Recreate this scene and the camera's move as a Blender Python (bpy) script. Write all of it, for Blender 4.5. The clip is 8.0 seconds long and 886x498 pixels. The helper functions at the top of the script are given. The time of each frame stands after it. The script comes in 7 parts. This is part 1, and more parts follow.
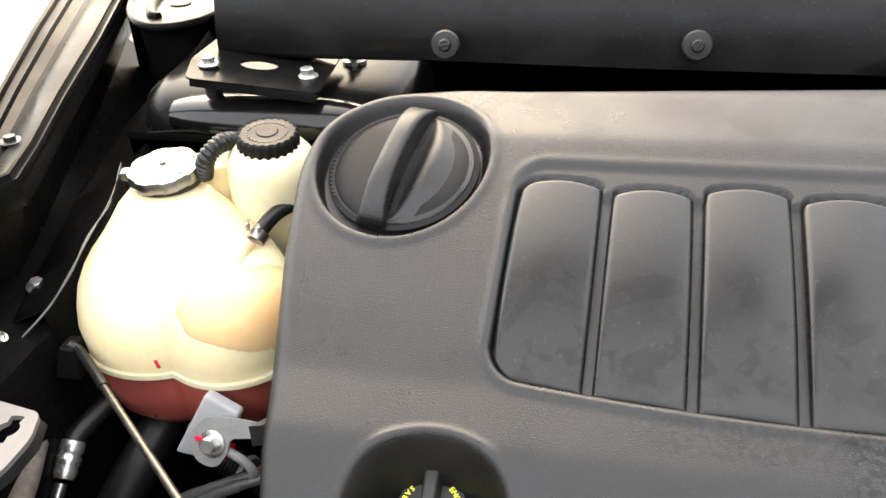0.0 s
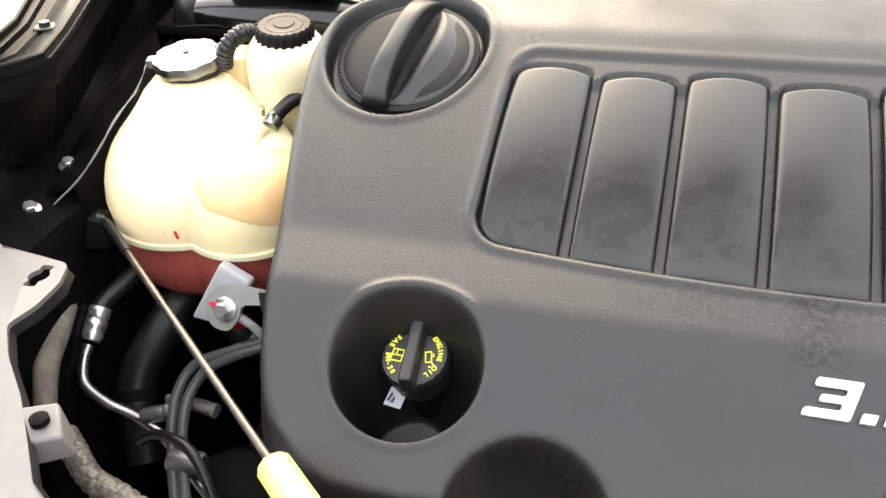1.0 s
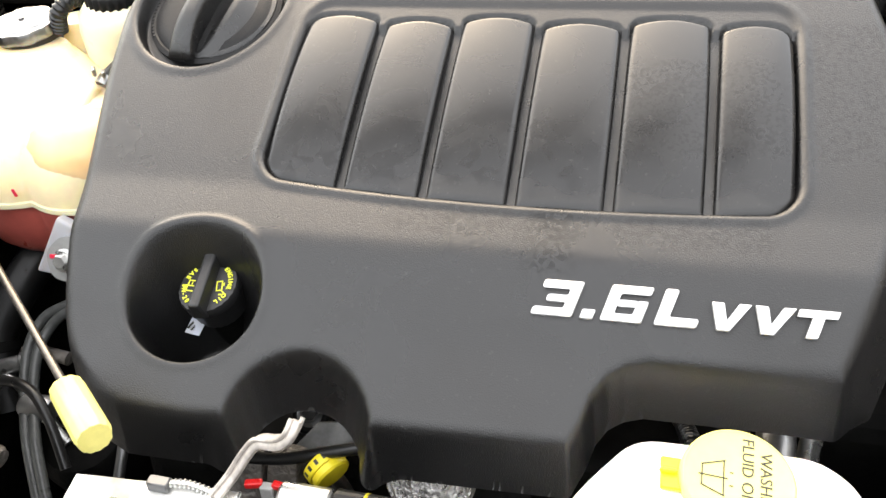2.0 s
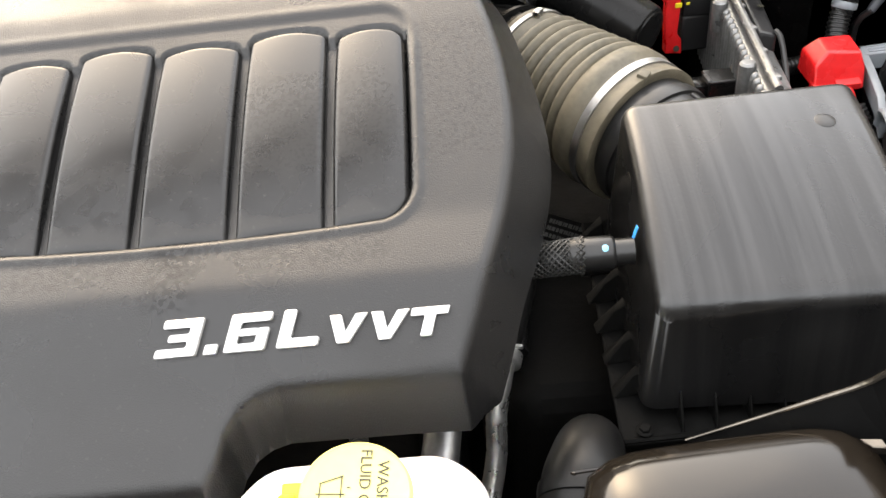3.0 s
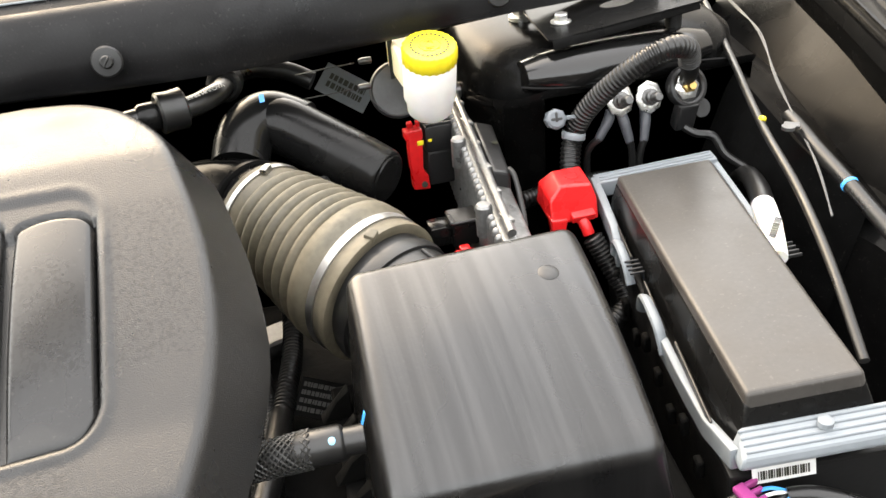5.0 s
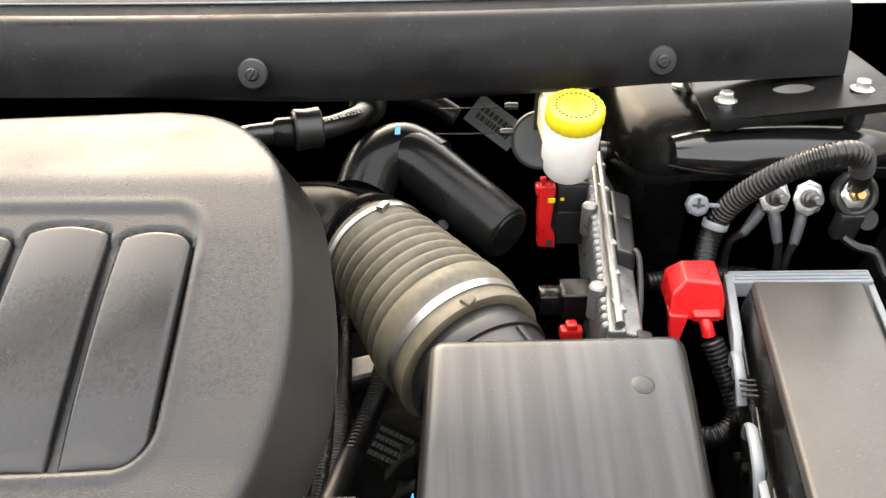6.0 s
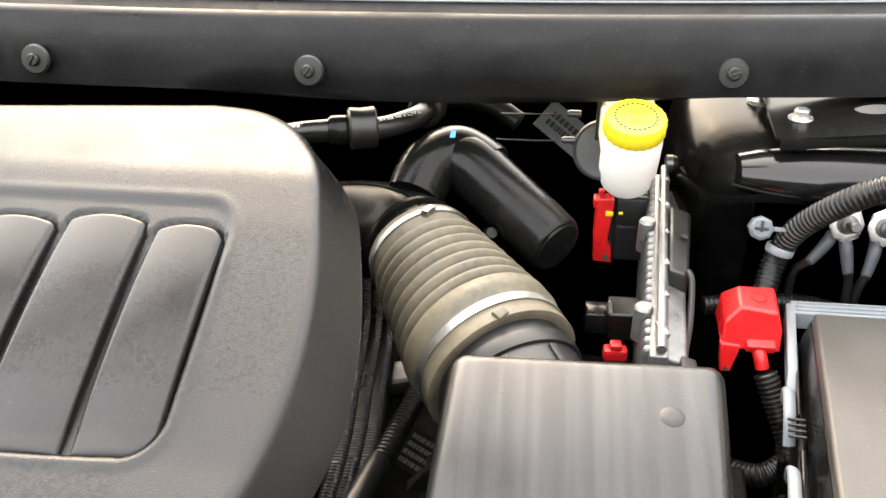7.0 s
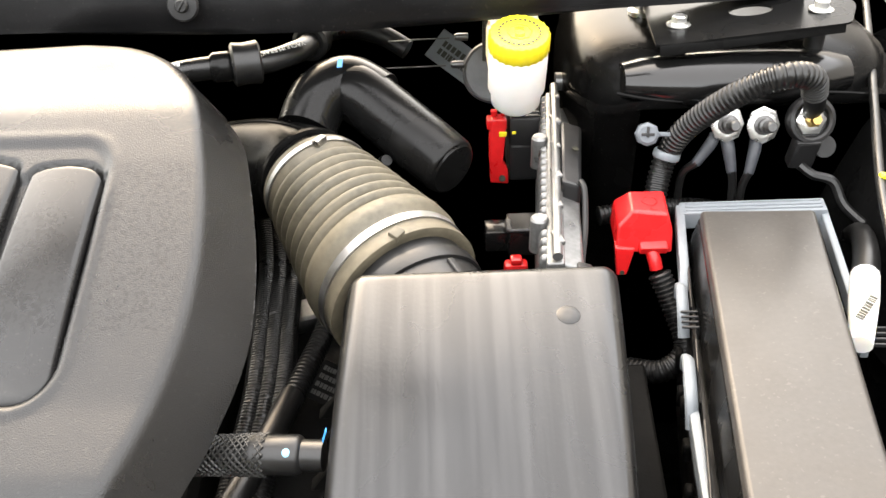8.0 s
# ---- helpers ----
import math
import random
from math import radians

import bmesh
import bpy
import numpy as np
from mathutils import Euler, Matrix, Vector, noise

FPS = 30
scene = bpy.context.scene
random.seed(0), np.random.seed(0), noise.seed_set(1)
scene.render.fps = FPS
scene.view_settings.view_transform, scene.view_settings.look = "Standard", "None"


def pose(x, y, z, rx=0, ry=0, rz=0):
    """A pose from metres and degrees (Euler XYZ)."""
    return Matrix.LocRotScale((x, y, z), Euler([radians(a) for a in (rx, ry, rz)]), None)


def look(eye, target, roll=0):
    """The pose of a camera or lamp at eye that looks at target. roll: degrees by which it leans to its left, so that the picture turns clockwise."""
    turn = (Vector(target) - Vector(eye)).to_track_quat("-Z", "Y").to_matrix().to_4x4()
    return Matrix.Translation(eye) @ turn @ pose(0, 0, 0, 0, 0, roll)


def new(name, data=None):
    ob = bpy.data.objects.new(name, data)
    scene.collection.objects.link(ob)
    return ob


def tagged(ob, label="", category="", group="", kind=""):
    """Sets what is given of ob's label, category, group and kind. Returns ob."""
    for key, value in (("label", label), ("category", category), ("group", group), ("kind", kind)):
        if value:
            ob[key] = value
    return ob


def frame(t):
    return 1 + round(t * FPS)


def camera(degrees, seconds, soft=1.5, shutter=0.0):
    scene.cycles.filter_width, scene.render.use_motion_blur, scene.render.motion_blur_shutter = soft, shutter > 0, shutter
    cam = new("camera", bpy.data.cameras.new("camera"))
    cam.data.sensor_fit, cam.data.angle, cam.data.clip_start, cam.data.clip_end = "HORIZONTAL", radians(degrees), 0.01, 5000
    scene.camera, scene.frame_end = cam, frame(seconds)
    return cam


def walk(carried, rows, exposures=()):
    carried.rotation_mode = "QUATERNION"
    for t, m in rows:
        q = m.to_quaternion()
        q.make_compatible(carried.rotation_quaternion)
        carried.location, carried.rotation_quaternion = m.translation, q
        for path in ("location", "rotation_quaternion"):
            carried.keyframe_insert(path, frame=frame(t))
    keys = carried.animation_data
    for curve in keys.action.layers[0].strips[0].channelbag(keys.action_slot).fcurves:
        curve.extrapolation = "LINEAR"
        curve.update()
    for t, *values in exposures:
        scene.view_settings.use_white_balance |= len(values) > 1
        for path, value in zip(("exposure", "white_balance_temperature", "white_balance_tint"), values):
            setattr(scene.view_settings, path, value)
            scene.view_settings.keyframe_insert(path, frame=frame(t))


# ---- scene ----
cam = camera(54.9, 8.0)
PATH = [
    (0, (0.081, 0.033, 1.509), (-0.247, 1.718, 0.483), -2.4),
    (0.5, (0.084, 0.004, 1.496), (-0.286, 1.651, 0.424), -1.9),
    (1, (0.122, -0.028, 1.485), (-0.274, 1.58, 0.363), -1.9),
    (1.2, (0.144, -0.038, 1.484), (-0.252, 1.555, 0.342), -2.1),
    (2.3, (0.321, -0.062, 1.484), (0.067, 1.526, 0.295), -4.6),
    (2.5, (0.354, -0.053, 1.479), (0.171, 1.537, 0.28), -5.3),
    (3, (0.427, -0.033, 1.478), (0.41, 1.57, 0.283), -6.6),
    (3.5, (0.486, -0.017, 1.476), (0.598, 1.602, 0.307), -7.2),
    (4, (0.541, 0.01, 1.481), (0.755, 1.655, 0.363), -6.5),
    (4.2, (0.551, 0.025, 1.483), (0.803, 1.677, 0.383), -6.3),
    (5.3, (0.514, 0.031, 1.502), (0.916, 1.682, 0.448), -4.7),
    (5.5, (0.527, 0.042, 1.502), (0.871, 1.709, 0.452), -3.3),
    (6, (0.566, 0.075, 1.522), (0.606, 1.784, 0.484), -0.1),
    (6.5, (0.588, 0.096, 1.527), (0.416, 1.808, 0.507), 0.2),
    (7, (0.609, 0.094, 1.519), (0.426, 1.793, 0.481), -0.4),
    (7.5, (0.627, 0.091, 1.509), (0.527, 1.776, 0.437), -0.9),
    (8, (0.626, 0.082, 1.498), (0.635, 1.732, 0.368), -1.6),
]
walk(cam, [(t, look(eye, target, roll)) for t, eye, target, roll in PATH],
     [(0.0, 2.15, 7300, 10), (1.2, 2.25, 7300, 10), (2.5, 2.2, 7300, 9), (3.0, 2.3, 7450, 10), (3.5, 2.55, 7500, 9), (5.5, 2.65, 7600, 9), (6.5, 2.5, 7600, 11), (7.0, 2.8, 7600, 10), (8.0, 2.85, 7600, 10)])

# ---- world and light ----
world = bpy.data.worlds.new("sky")
scene.world = world
world.use_nodes = True
wn = world.node_tree
sky = wn.nodes.new("ShaderNodeTexSky")
sky.sky_type, sky.sun_disc = "NISHITA", False
sky.sun_elevation, sky.sun_rotation = radians(37), radians(-20)
sky.air_density, sky.dust_density, sky.ozone_density = 1.4, 3.0, 1.0
veil = wn.nodes.new("ShaderNodeVectorMath")  # even cloud cover under the clear-sky gradient
veil.operation = "ADD"
veil.inputs[1].default_value = (6.3, 6.3, 6.5)
wn.links.new(sky.outputs[0], veil.inputs[0])
wn.links.new(veil.outputs[0], wn.nodes["Background"].inputs[0])
wn.nodes["Background"].inputs[1].default_value = 0.098
sun = new("sun", bpy.data.lights.new("sun", "SUN"))
sun.data.energy, sun.data.angle, sun.data.color = 0.24, radians(68), (1.0, 0.86, 0.68)
sun.matrix_world = look((-1.9, 6.6, 7.2), (0.3, 0.5, 1.1))
scene.view_settings.exposure = 3.35


# ---- materials ----
def mat(name, color, rough=0.5, metal=0.0, vary=0.15, grain=180.0, blotch=14.0, bump=0.15, depth=0.0006, spec=0.5, rvary=0.12, sub=0.0, dust=0.0, dustcol=(0.35, 0.30, 0.24), streak=None, speck=0.0, marks=0.0):
    m = bpy.data.materials.new(name)
    m.use_nodes = True
    nt = m.node_tree
    N, L = nt.nodes, nt.links
    b = N["Principled BSDF"]
    tc = N.new("ShaderNodeTexCoord")
    fine, big = N.new("ShaderNodeTexNoise"), N.new("ShaderNodeTexNoise")
    fine.inputs["Scale"].default_value, fine.inputs["Detail"].default_value = grain, 3
    big.inputs["Scale"].default_value, big.inputs["Detail"].default_value = blotch, 5
    for n in (fine, big):
        L.new(tc.outputs["Object"], n.inputs["Vector"])
    add = N.new("ShaderNodeMath")
    add.operation = "ADD"
    L.new(fine.outputs[0], add.inputs[0])
    L.new(big.outputs[0], add.inputs[1])
    ramp = N.new("ShaderNodeMapRange")
    ramp.inputs[1].default_value, ramp.inputs[2].default_value = 0.6, 1.4
    ramp.inputs[3].default_value, ramp.inputs[4].default_value = 1 - vary, 1 + vary
    L.new(add.outputs[0], ramp.inputs[0])
    mul = N.new("ShaderNodeVectorMath")
    mul.operation = "SCALE"
    mul.inputs[0].default_value = color
    L.new(ramp.outputs[0], mul.inputs["Scale"])
    out = mul.outputs[0]
    if streak:
        mp, sn, sr = N.new("ShaderNodeMapping"), N.new("ShaderNodeTexNoise"), N.new("ShaderNodeMapRange")
        mp.inputs["Scale"].default_value = streak
        sn.inputs["Scale"].default_value, sn.inputs["Detail"].default_value = 1.0, 4
        L.new(tc.outputs["Object"], mp.inputs["Vector"])
        L.new(mp.outputs[0], sn.inputs["Vector"])
        sr.inputs[1].default_value, sr.inputs[2].default_value = 0.45, 0.75
        sr.inputs[3].default_value, sr.inputs[4].default_value = 0.0, 0.50
        L.new(sn.outputs[0], sr.inputs[0])
        smix = N.new("ShaderNodeMix")
        smix.data_type = "RGBA"
        L.new(sr.outputs[0], smix.inputs[0])
        L.new(out, smix.inputs[6])
        smix.inputs[7].default_value = (0.010, 0.0098, 0.0095, 1)
        out = smix.outputs[2]
    if dust:
        mix = N.new("ShaderNodeMix")
        mix.data_type = "RGBA"
        dr = N.new("ShaderNodeMapRange")
        dr.inputs[1].default_value, dr.inputs[2].default_value = 0.45, 0.75
        dr.inputs[3].default_value, dr.inputs[4].default_value = 0.0, dust
        L.new(big.outputs[0], dr.inputs[0])
        L.new(dr.outputs[0], mix.inputs[0])
        L.new(out, mix.inputs[6])
        mix.inputs[7].default_value = (*dustcol, 1)
        out = mix.outputs[2]
    if speck:
        pn, pr, pmix = N.new("ShaderNodeTexNoise"), N.new("ShaderNodeMapRange"), N.new("ShaderNodeMix")
        pn.inputs["Scale"].default_value, pn.inputs["Detail"].default_value = 310.0, 1.0
        L.new(tc.outputs["Object"], pn.inputs["Vector"])
        pr.inputs[1].default_value, pr.inputs[2].default_value = 0.66, 0.76
        pr.inputs[3].default_value, pr.inputs[4].default_value = 0.0, speck
        L.new(pn.outputs[0], pr.inputs[0])
        pmix.data_type = "RGBA"
        L.new(pr.outputs[0], pmix.inputs[0])
        L.new(out, pmix.inputs[6])
        pmix.inputs[7].default_value = (0.17, 0.16, 0.145, 1)
        out = pmix.outputs[2]
    L.new(out, b.inputs["Base Color"])
    rr = N.new("ShaderNodeMapRange")
    rr.inputs[1].default_value, rr.inputs[2].default_value = 0.3, 0.7
    rr.inputs[3].default_value, rr.inputs[4].default_value = max(0.03, rough - rvary), min(1, rough + rvary)
    L.new(big.outputs[0], rr.inputs[0])
    rough_out = rr.outputs[0]
    if marks:
        # dried water marks: patches with a firm edge that are smoother or duller than the rest
        kn, kr, ka = N.new("ShaderNodeTexNoise"), N.new("ShaderNodeMapRange"), N.new("ShaderNodeMath")
        kn.inputs["Scale"].default_value, kn.inputs["Detail"].default_value = 19.0, 6.0
        kn.inputs["Distortion"].default_value = 1.2
        L.new(tc.outputs["Object"], kn.inputs["Vector"])
        kr.inputs[1].default_value, kr.inputs[2].default_value = 0.50, 0.56
        kr.inputs[3].default_value, kr.inputs[4].default_value = -marks, marks
        L.new(kn.outputs[0], kr.inputs[0])
        ka.operation = "ADD"
        ka.use_clamp = True
        L.new(rough_out, ka.inputs[0])
        L.new(kr.outputs[0], ka.inputs[1])
        rough_out = ka.outputs[0]
    L.new(rough_out, b.inputs["Roughness"])
    b.inputs["Metallic"].default_value = metal
    b.inputs["Specular IOR Level"].default_value = spec
    if streak:
        # wiped streaks carry more sheen than the plastic between them
        shine = N.new("ShaderNodeMapRange")
        shine.inputs[1].default_value, shine.inputs[2].default_value = 0.38, 0.68
        shine.inputs[3].default_value, shine.inputs[4].default_value = 0.92 * spec, 1.18 * spec
        L.new(sn.outputs[0], shine.inputs[0])
        L.new(shine.outputs[0], b.inputs["Specular IOR Level"])
    if sub:
        b.inputs["Subsurface Weight"].default_value = sub
        b.inputs["Subsurface Radius"].default_value = (0.02, 0.014, 0.008)
        b.inputs["Subsurface Scale"].default_value = 1.0
    if bump:
        bn = N.new("ShaderNodeBump")
        bn.inputs["Strength"].default_value, bn.inputs["Distance"].default_value = bump, depth
        L.new(fine.outputs[0], bn.inputs["Height"])
        L.new(bn.outputs[0], b.inputs["Normal"])
    return m


M_COVER = mat("cover_plastic", (0.006, 0.006, 0.0062), 0.34, grain=1100, blotch=11, bump=0.85, depth=0.0004, spec=0.56, vary=0.25, dust=0.2, dustcol=(0.011, 0.0105, 0.010), speck=0.05, marks=0.02)
M_PANEL = mat("panel_plastic", (0.008, 0.008, 0.0083), 0.27, grain=900, blotch=22, bump=0.06, vary=0.3, rvary=0.03, dust=0.12, dustcol=(0.020, 0.019, 0.017), speck=0.08, marks=0.015)
M_GRAINED = mat("grained_plastic", (0.008, 0.008, 0.0085), 0.5, grain=1100, blotch=26, bump=0.7, depth=0.0006, spec=0.22, vary=0.4, dust=0.25, dustcol=(0.03, 0.028, 0.026))
M_PLAST = mat("black_plastic", (0.013, 0.013, 0.0135), 0.42, grain=300, blotch=20)
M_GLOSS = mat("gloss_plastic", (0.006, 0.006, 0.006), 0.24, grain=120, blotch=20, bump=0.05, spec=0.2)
M_LID = mat("airbox_plastic", (0.009, 0.009, 0.009), 0.36, grain=350, blotch=10, bump=0.15, dust=0.2, dustcol=(0.025, 0.023, 0.021))
M_AIRBOX = mat("wiped_plastic", (0.005, 0.005, 0.0052), 0.31, grain=350, blotch=10, bump=0.12, dust=0.15, dustcol=(0.010, 0.0095, 0.009), spec=0.64, streak=(120.0, 5.0, 5.0), speck=0.03, marks=0.012)
M_PAINT = mat("black_body_paint", (0.006, 0.006, 0.006), 0.22, grain=60, blotch=8, bump=0.03, spec=0.07)
# darker, duller copy of the body paint: shade is put into these surfaces
M_WING = mat("shaded_black_paint", (0.0045, 0.0045, 0.0045), 0.26, grain=60, blotch=9, bump=0.04, spec=0.035, vary=0.35, dust=0.1, dustcol=(0.010, 0.0095, 0.009), speck=0.06)
M_TOWER = mat("tower_black_paint", (0.0045, 0.0045, 0.0045), 0.22, grain=60, blotch=9, bump=0.03, spec=0.06, vary=0.35, speck=0.08)
M_WIRE = mat("pale_wire", (0.085, 0.085, 0.083), 0.5, vary=0.2)
M_SHINE = mat("polished_black_paint", (0.006, 0.006, 0.006), 0.26, grain=60, blotch=8, bump=0.02, spec=0.05)
M_LOBE = mat("deep_gloss_paint", (0.005, 0.005, 0.005), 0.17, grain=60, blotch=8, bump=0.015, spec=0.5, rvary=0.04)
M_RUBBER = mat("rubber", (0.008, 0.008, 0.008), 0.36, grain=250, blotch=30)
M_BOOT = mat("boot_rubber", (0.095, 0.083, 0.058), 0.55, grain=160, blotch=25, vary=0.35, dust=0.35, dustcol=(0.16, 0.13, 0.09))
M_STEEL = mat("steel", (0.42, 0.42, 0.41), 0.30, 1.0, grain=200, blotch=40, bump=0.1)
M_ALU = mat("cast_aluminium", (0.36, 0.36, 0.36), 0.40, 1.0, grain=220, blotch=40, bump=0.3)
M_ZINC = mat("zinc_bolt", (0.72, 0.72, 0.70), 0.32, 0.9, grain=200, blotch=60, bump=0.1)
M_TANK = mat("tank_plastic", (0.97, 0.79, 0.49), 0.35, grain=90, blotch=10, vary=0.06, bump=0.05, sub=0.6)
M_AMBER = mat("amber_tank_plastic", (0.95, 0.63, 0.32), 0.35, grain=90, blotch=10, vary=0.06, bump=0.05, sub=0.6)
M_TANKLOW = mat("coolant_plastic", (0.42, 0.09, 0.07), 0.35, grain=90, blotch=20, vary=0.15, bump=0.05)
M_WHITE = mat("white_plastic", (0.90, 0.89, 0.86), 0.35, grain=90, blotch=14, vary=0.04, bump=0.05, sub=0.25)
M_MILKY = mat("milky_plastic", (0.42, 0.42, 0.44), 0.35, grain=90, blotch=14, vary=0.06, bump=0.05, sub=0.4)
M_CREAM = mat("cream_plastic", (0.90, 0.82, 0.56), 0.35, grain=90, blotch=14, vary=0.06, bump=0.05, sub=0.5)
M_YELLOW = mat("yellow_plastic", (0.80, 0.66, 0.03), 0.4, grain=150, blotch=20, vary=0.08, bump=0.1)
M_PALEYEL = mat("pale_yellow_plastic", (0.78, 0.70, 0.22), 0.45, grain=150, blotch=20, vary=0.08)
M_RED = mat("red_plastic", (0.58, 0.012, 0.014), 0.32, grain=150, blotch=20, vary=0.12, bump=0.08)
M_GREY = mat("grey_plastic", (0.20, 0.222, 0.240), 0.45, grain=150, blotch=20, vary=0.08)
# dust plus the sky's sheen on the lid, both put into this paler grey
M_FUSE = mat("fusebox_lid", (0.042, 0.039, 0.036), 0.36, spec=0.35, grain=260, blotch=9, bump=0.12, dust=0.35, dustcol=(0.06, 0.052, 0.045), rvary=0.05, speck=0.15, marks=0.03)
# near-black colour holds the deep shade low in the engine bay
M_DARK = mat("deep_shade_black", (0.005, 0.005, 0.0048), 0.6, spec=0.06, grain=90, blotch=20, bump=0.6, depth=0.002)
M_INK = mat("print_white", (0.75, 0.75, 0.73), 0.5, vary=0.05, bump=0)
M_INKY = mat("print_yellow", (0.75, 0.78, 0.05), 0.5, vary=0.05, bump=0)
M_BRAID = mat("braid_black", (0.022, 0.022, 0.021), 0.5)
M_SILVER = mat("dull_silver", (0.22, 0.22, 0.217), 0.38, 0.7, grain=260, blotch=60, bump=0.25, vary=0.25)
M_PIPE = mat("grey_pipe_paint", (0.30, 0.30, 0.29), 0.4, grain=200, blotch=40)
M_LINE = mat("dark_pipe_paint", (0.075, 0.078, 0.076), 0.32, grain=200, blotch=40, vary=0.3)
M_BRKT = mat("dark_steel", (0.15, 0.15, 0.15), 0.4, 0.8, grain=150, blotch=30)
M_SLEEVE = mat("shrink_sleeve", (0.06, 0.065, 0.075), 0.4)
M_DULL = mat("dull_black", (0.007, 0.007, 0.007), 0.42, spec=0.30, grain=200, blotch=20)
M_INKB = mat("print_blue", (0.04, 0.35, 0.85), 0.5, vary=0.05, bump=0)
M_INKK = mat("print_dark", (0.03, 0.03, 0.02), 0.5, vary=0.05, bump=0)
M_INKR = mat("print_red", (0.75, 0.02, 0.06), 0.5, vary=0.05, bump=0)
M_INKG = mat("print_grey", (0.16, 0.15, 0.14), 0.4, vary=0.05, bump=0)
M_CHROME = mat("badge_silver", (0.66, 0.66, 0.66), 0.30, 0.3, vary=0.04, bump=0.05)
M_GROUND = mat("grey_concrete", (0.20, 0.198, 0.194), 0.9, grain=40, blotch=1.5, bump=0.3, depth=0.003)
M_GLASS = mat("dark_glass", (0.02, 0.025, 0.02), 0.05, grain=10, blotch=3, bump=0, spec=0.6, rvary=0.02)
M_COWL = mat("cowl_plastic", (0.006, 0.006, 0.0065), 0.40, grain=500, blotch=9, bump=0.2, spec=0.22, vary=0.3, dust=0.30, dustcol=(0.018, 0.018, 0.018), speck=0.07, marks=0.05)
M_TAN = mat("dirty_tape", (0.15, 0.13, 0.11), 0.8, grain=120, blotch=30, vary=0.4, bump=0.6, depth=0.002)
M_FOIL = mat("dirty_foil", (0.16, 0.145, 0.13), 0.5, 0.3, grain=150, blotch=60, vary=0.6, bump=1.0, depth=0.004)
M_PURPLE = mat("magenta_plastic", (0.32, 0.045, 0.20), 0.4, vary=0.1)
# slight brown in the black stands in for a warm reflection
M_SNORKEL = mat("warm_reflection_gloss", (0.010, 0.008, 0.006), 0.15, grain=60, blotch=12, bump=0.04, spec=0.42, rvary=0.05)
# pale metal stands in for gloss highlights on the black bracket's edges
M_RIM = mat("edge_highlight", (0.14, 0.125, 0.105), 0.16, 0.85, grain=60, blotch=30, bump=0.05, vary=0.4)
M_HEADL = mat("grey_panel", (0.15, 0.142, 0.138), 0.5, grain=150, blotch=10, vary=0.1, bump=0.1)


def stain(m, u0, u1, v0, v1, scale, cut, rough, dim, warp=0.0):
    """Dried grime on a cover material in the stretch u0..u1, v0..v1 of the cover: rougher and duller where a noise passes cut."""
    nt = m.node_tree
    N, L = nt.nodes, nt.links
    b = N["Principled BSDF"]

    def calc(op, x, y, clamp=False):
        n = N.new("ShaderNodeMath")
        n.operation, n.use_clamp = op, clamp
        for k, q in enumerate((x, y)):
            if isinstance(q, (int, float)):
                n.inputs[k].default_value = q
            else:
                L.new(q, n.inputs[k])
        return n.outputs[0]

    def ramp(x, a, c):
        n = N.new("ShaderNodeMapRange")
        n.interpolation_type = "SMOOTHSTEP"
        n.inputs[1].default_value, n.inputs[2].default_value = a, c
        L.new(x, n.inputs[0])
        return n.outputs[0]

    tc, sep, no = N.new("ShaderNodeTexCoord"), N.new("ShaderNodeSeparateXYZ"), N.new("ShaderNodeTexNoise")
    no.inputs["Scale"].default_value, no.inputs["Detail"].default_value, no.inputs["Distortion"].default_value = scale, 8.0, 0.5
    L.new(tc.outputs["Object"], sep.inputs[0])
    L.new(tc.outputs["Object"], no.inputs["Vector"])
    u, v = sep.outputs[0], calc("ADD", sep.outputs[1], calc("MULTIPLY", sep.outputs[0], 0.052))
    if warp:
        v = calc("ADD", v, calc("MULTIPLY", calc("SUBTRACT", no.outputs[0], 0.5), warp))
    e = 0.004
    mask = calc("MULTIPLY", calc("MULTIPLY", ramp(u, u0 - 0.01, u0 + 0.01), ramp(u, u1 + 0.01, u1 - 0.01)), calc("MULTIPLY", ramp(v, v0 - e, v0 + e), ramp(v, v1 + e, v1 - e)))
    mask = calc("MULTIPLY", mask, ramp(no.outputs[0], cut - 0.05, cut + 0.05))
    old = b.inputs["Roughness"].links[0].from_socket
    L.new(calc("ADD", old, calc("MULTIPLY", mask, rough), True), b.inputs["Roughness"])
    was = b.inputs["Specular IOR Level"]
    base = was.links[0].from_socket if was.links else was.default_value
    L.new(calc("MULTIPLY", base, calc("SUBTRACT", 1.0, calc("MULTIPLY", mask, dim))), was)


stain(M_COVER, -0.07, 0.19, -0.090, -0.066, 210.0, 0.50, 0.04, 0.15, 0.03)
stain(M_COVER, 0.03, 0.06, -0.112, -0.066, 230.0, 0.50, 0.05, 0.26, 0.02)
stain(M_COVER, 0.215, 0.27, -0.02, 0.09, 300.0, 0.54, 0.03, 0.16, 0.02)
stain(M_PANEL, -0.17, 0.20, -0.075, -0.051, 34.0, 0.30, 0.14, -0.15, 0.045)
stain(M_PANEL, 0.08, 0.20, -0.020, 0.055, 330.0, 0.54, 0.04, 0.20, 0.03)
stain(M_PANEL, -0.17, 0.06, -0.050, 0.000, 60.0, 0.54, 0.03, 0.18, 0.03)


# ---- mesh helpers ----
ORIGIN = {}


def thing(name, at, label, category, group="", kind=""):
    ob = new(name)
    ob.empty_display_size = 0.02
    ob.location = at
    ORIGIN[ob] = np.array(at, float)
    return tagged(ob, label, category, group, kind)


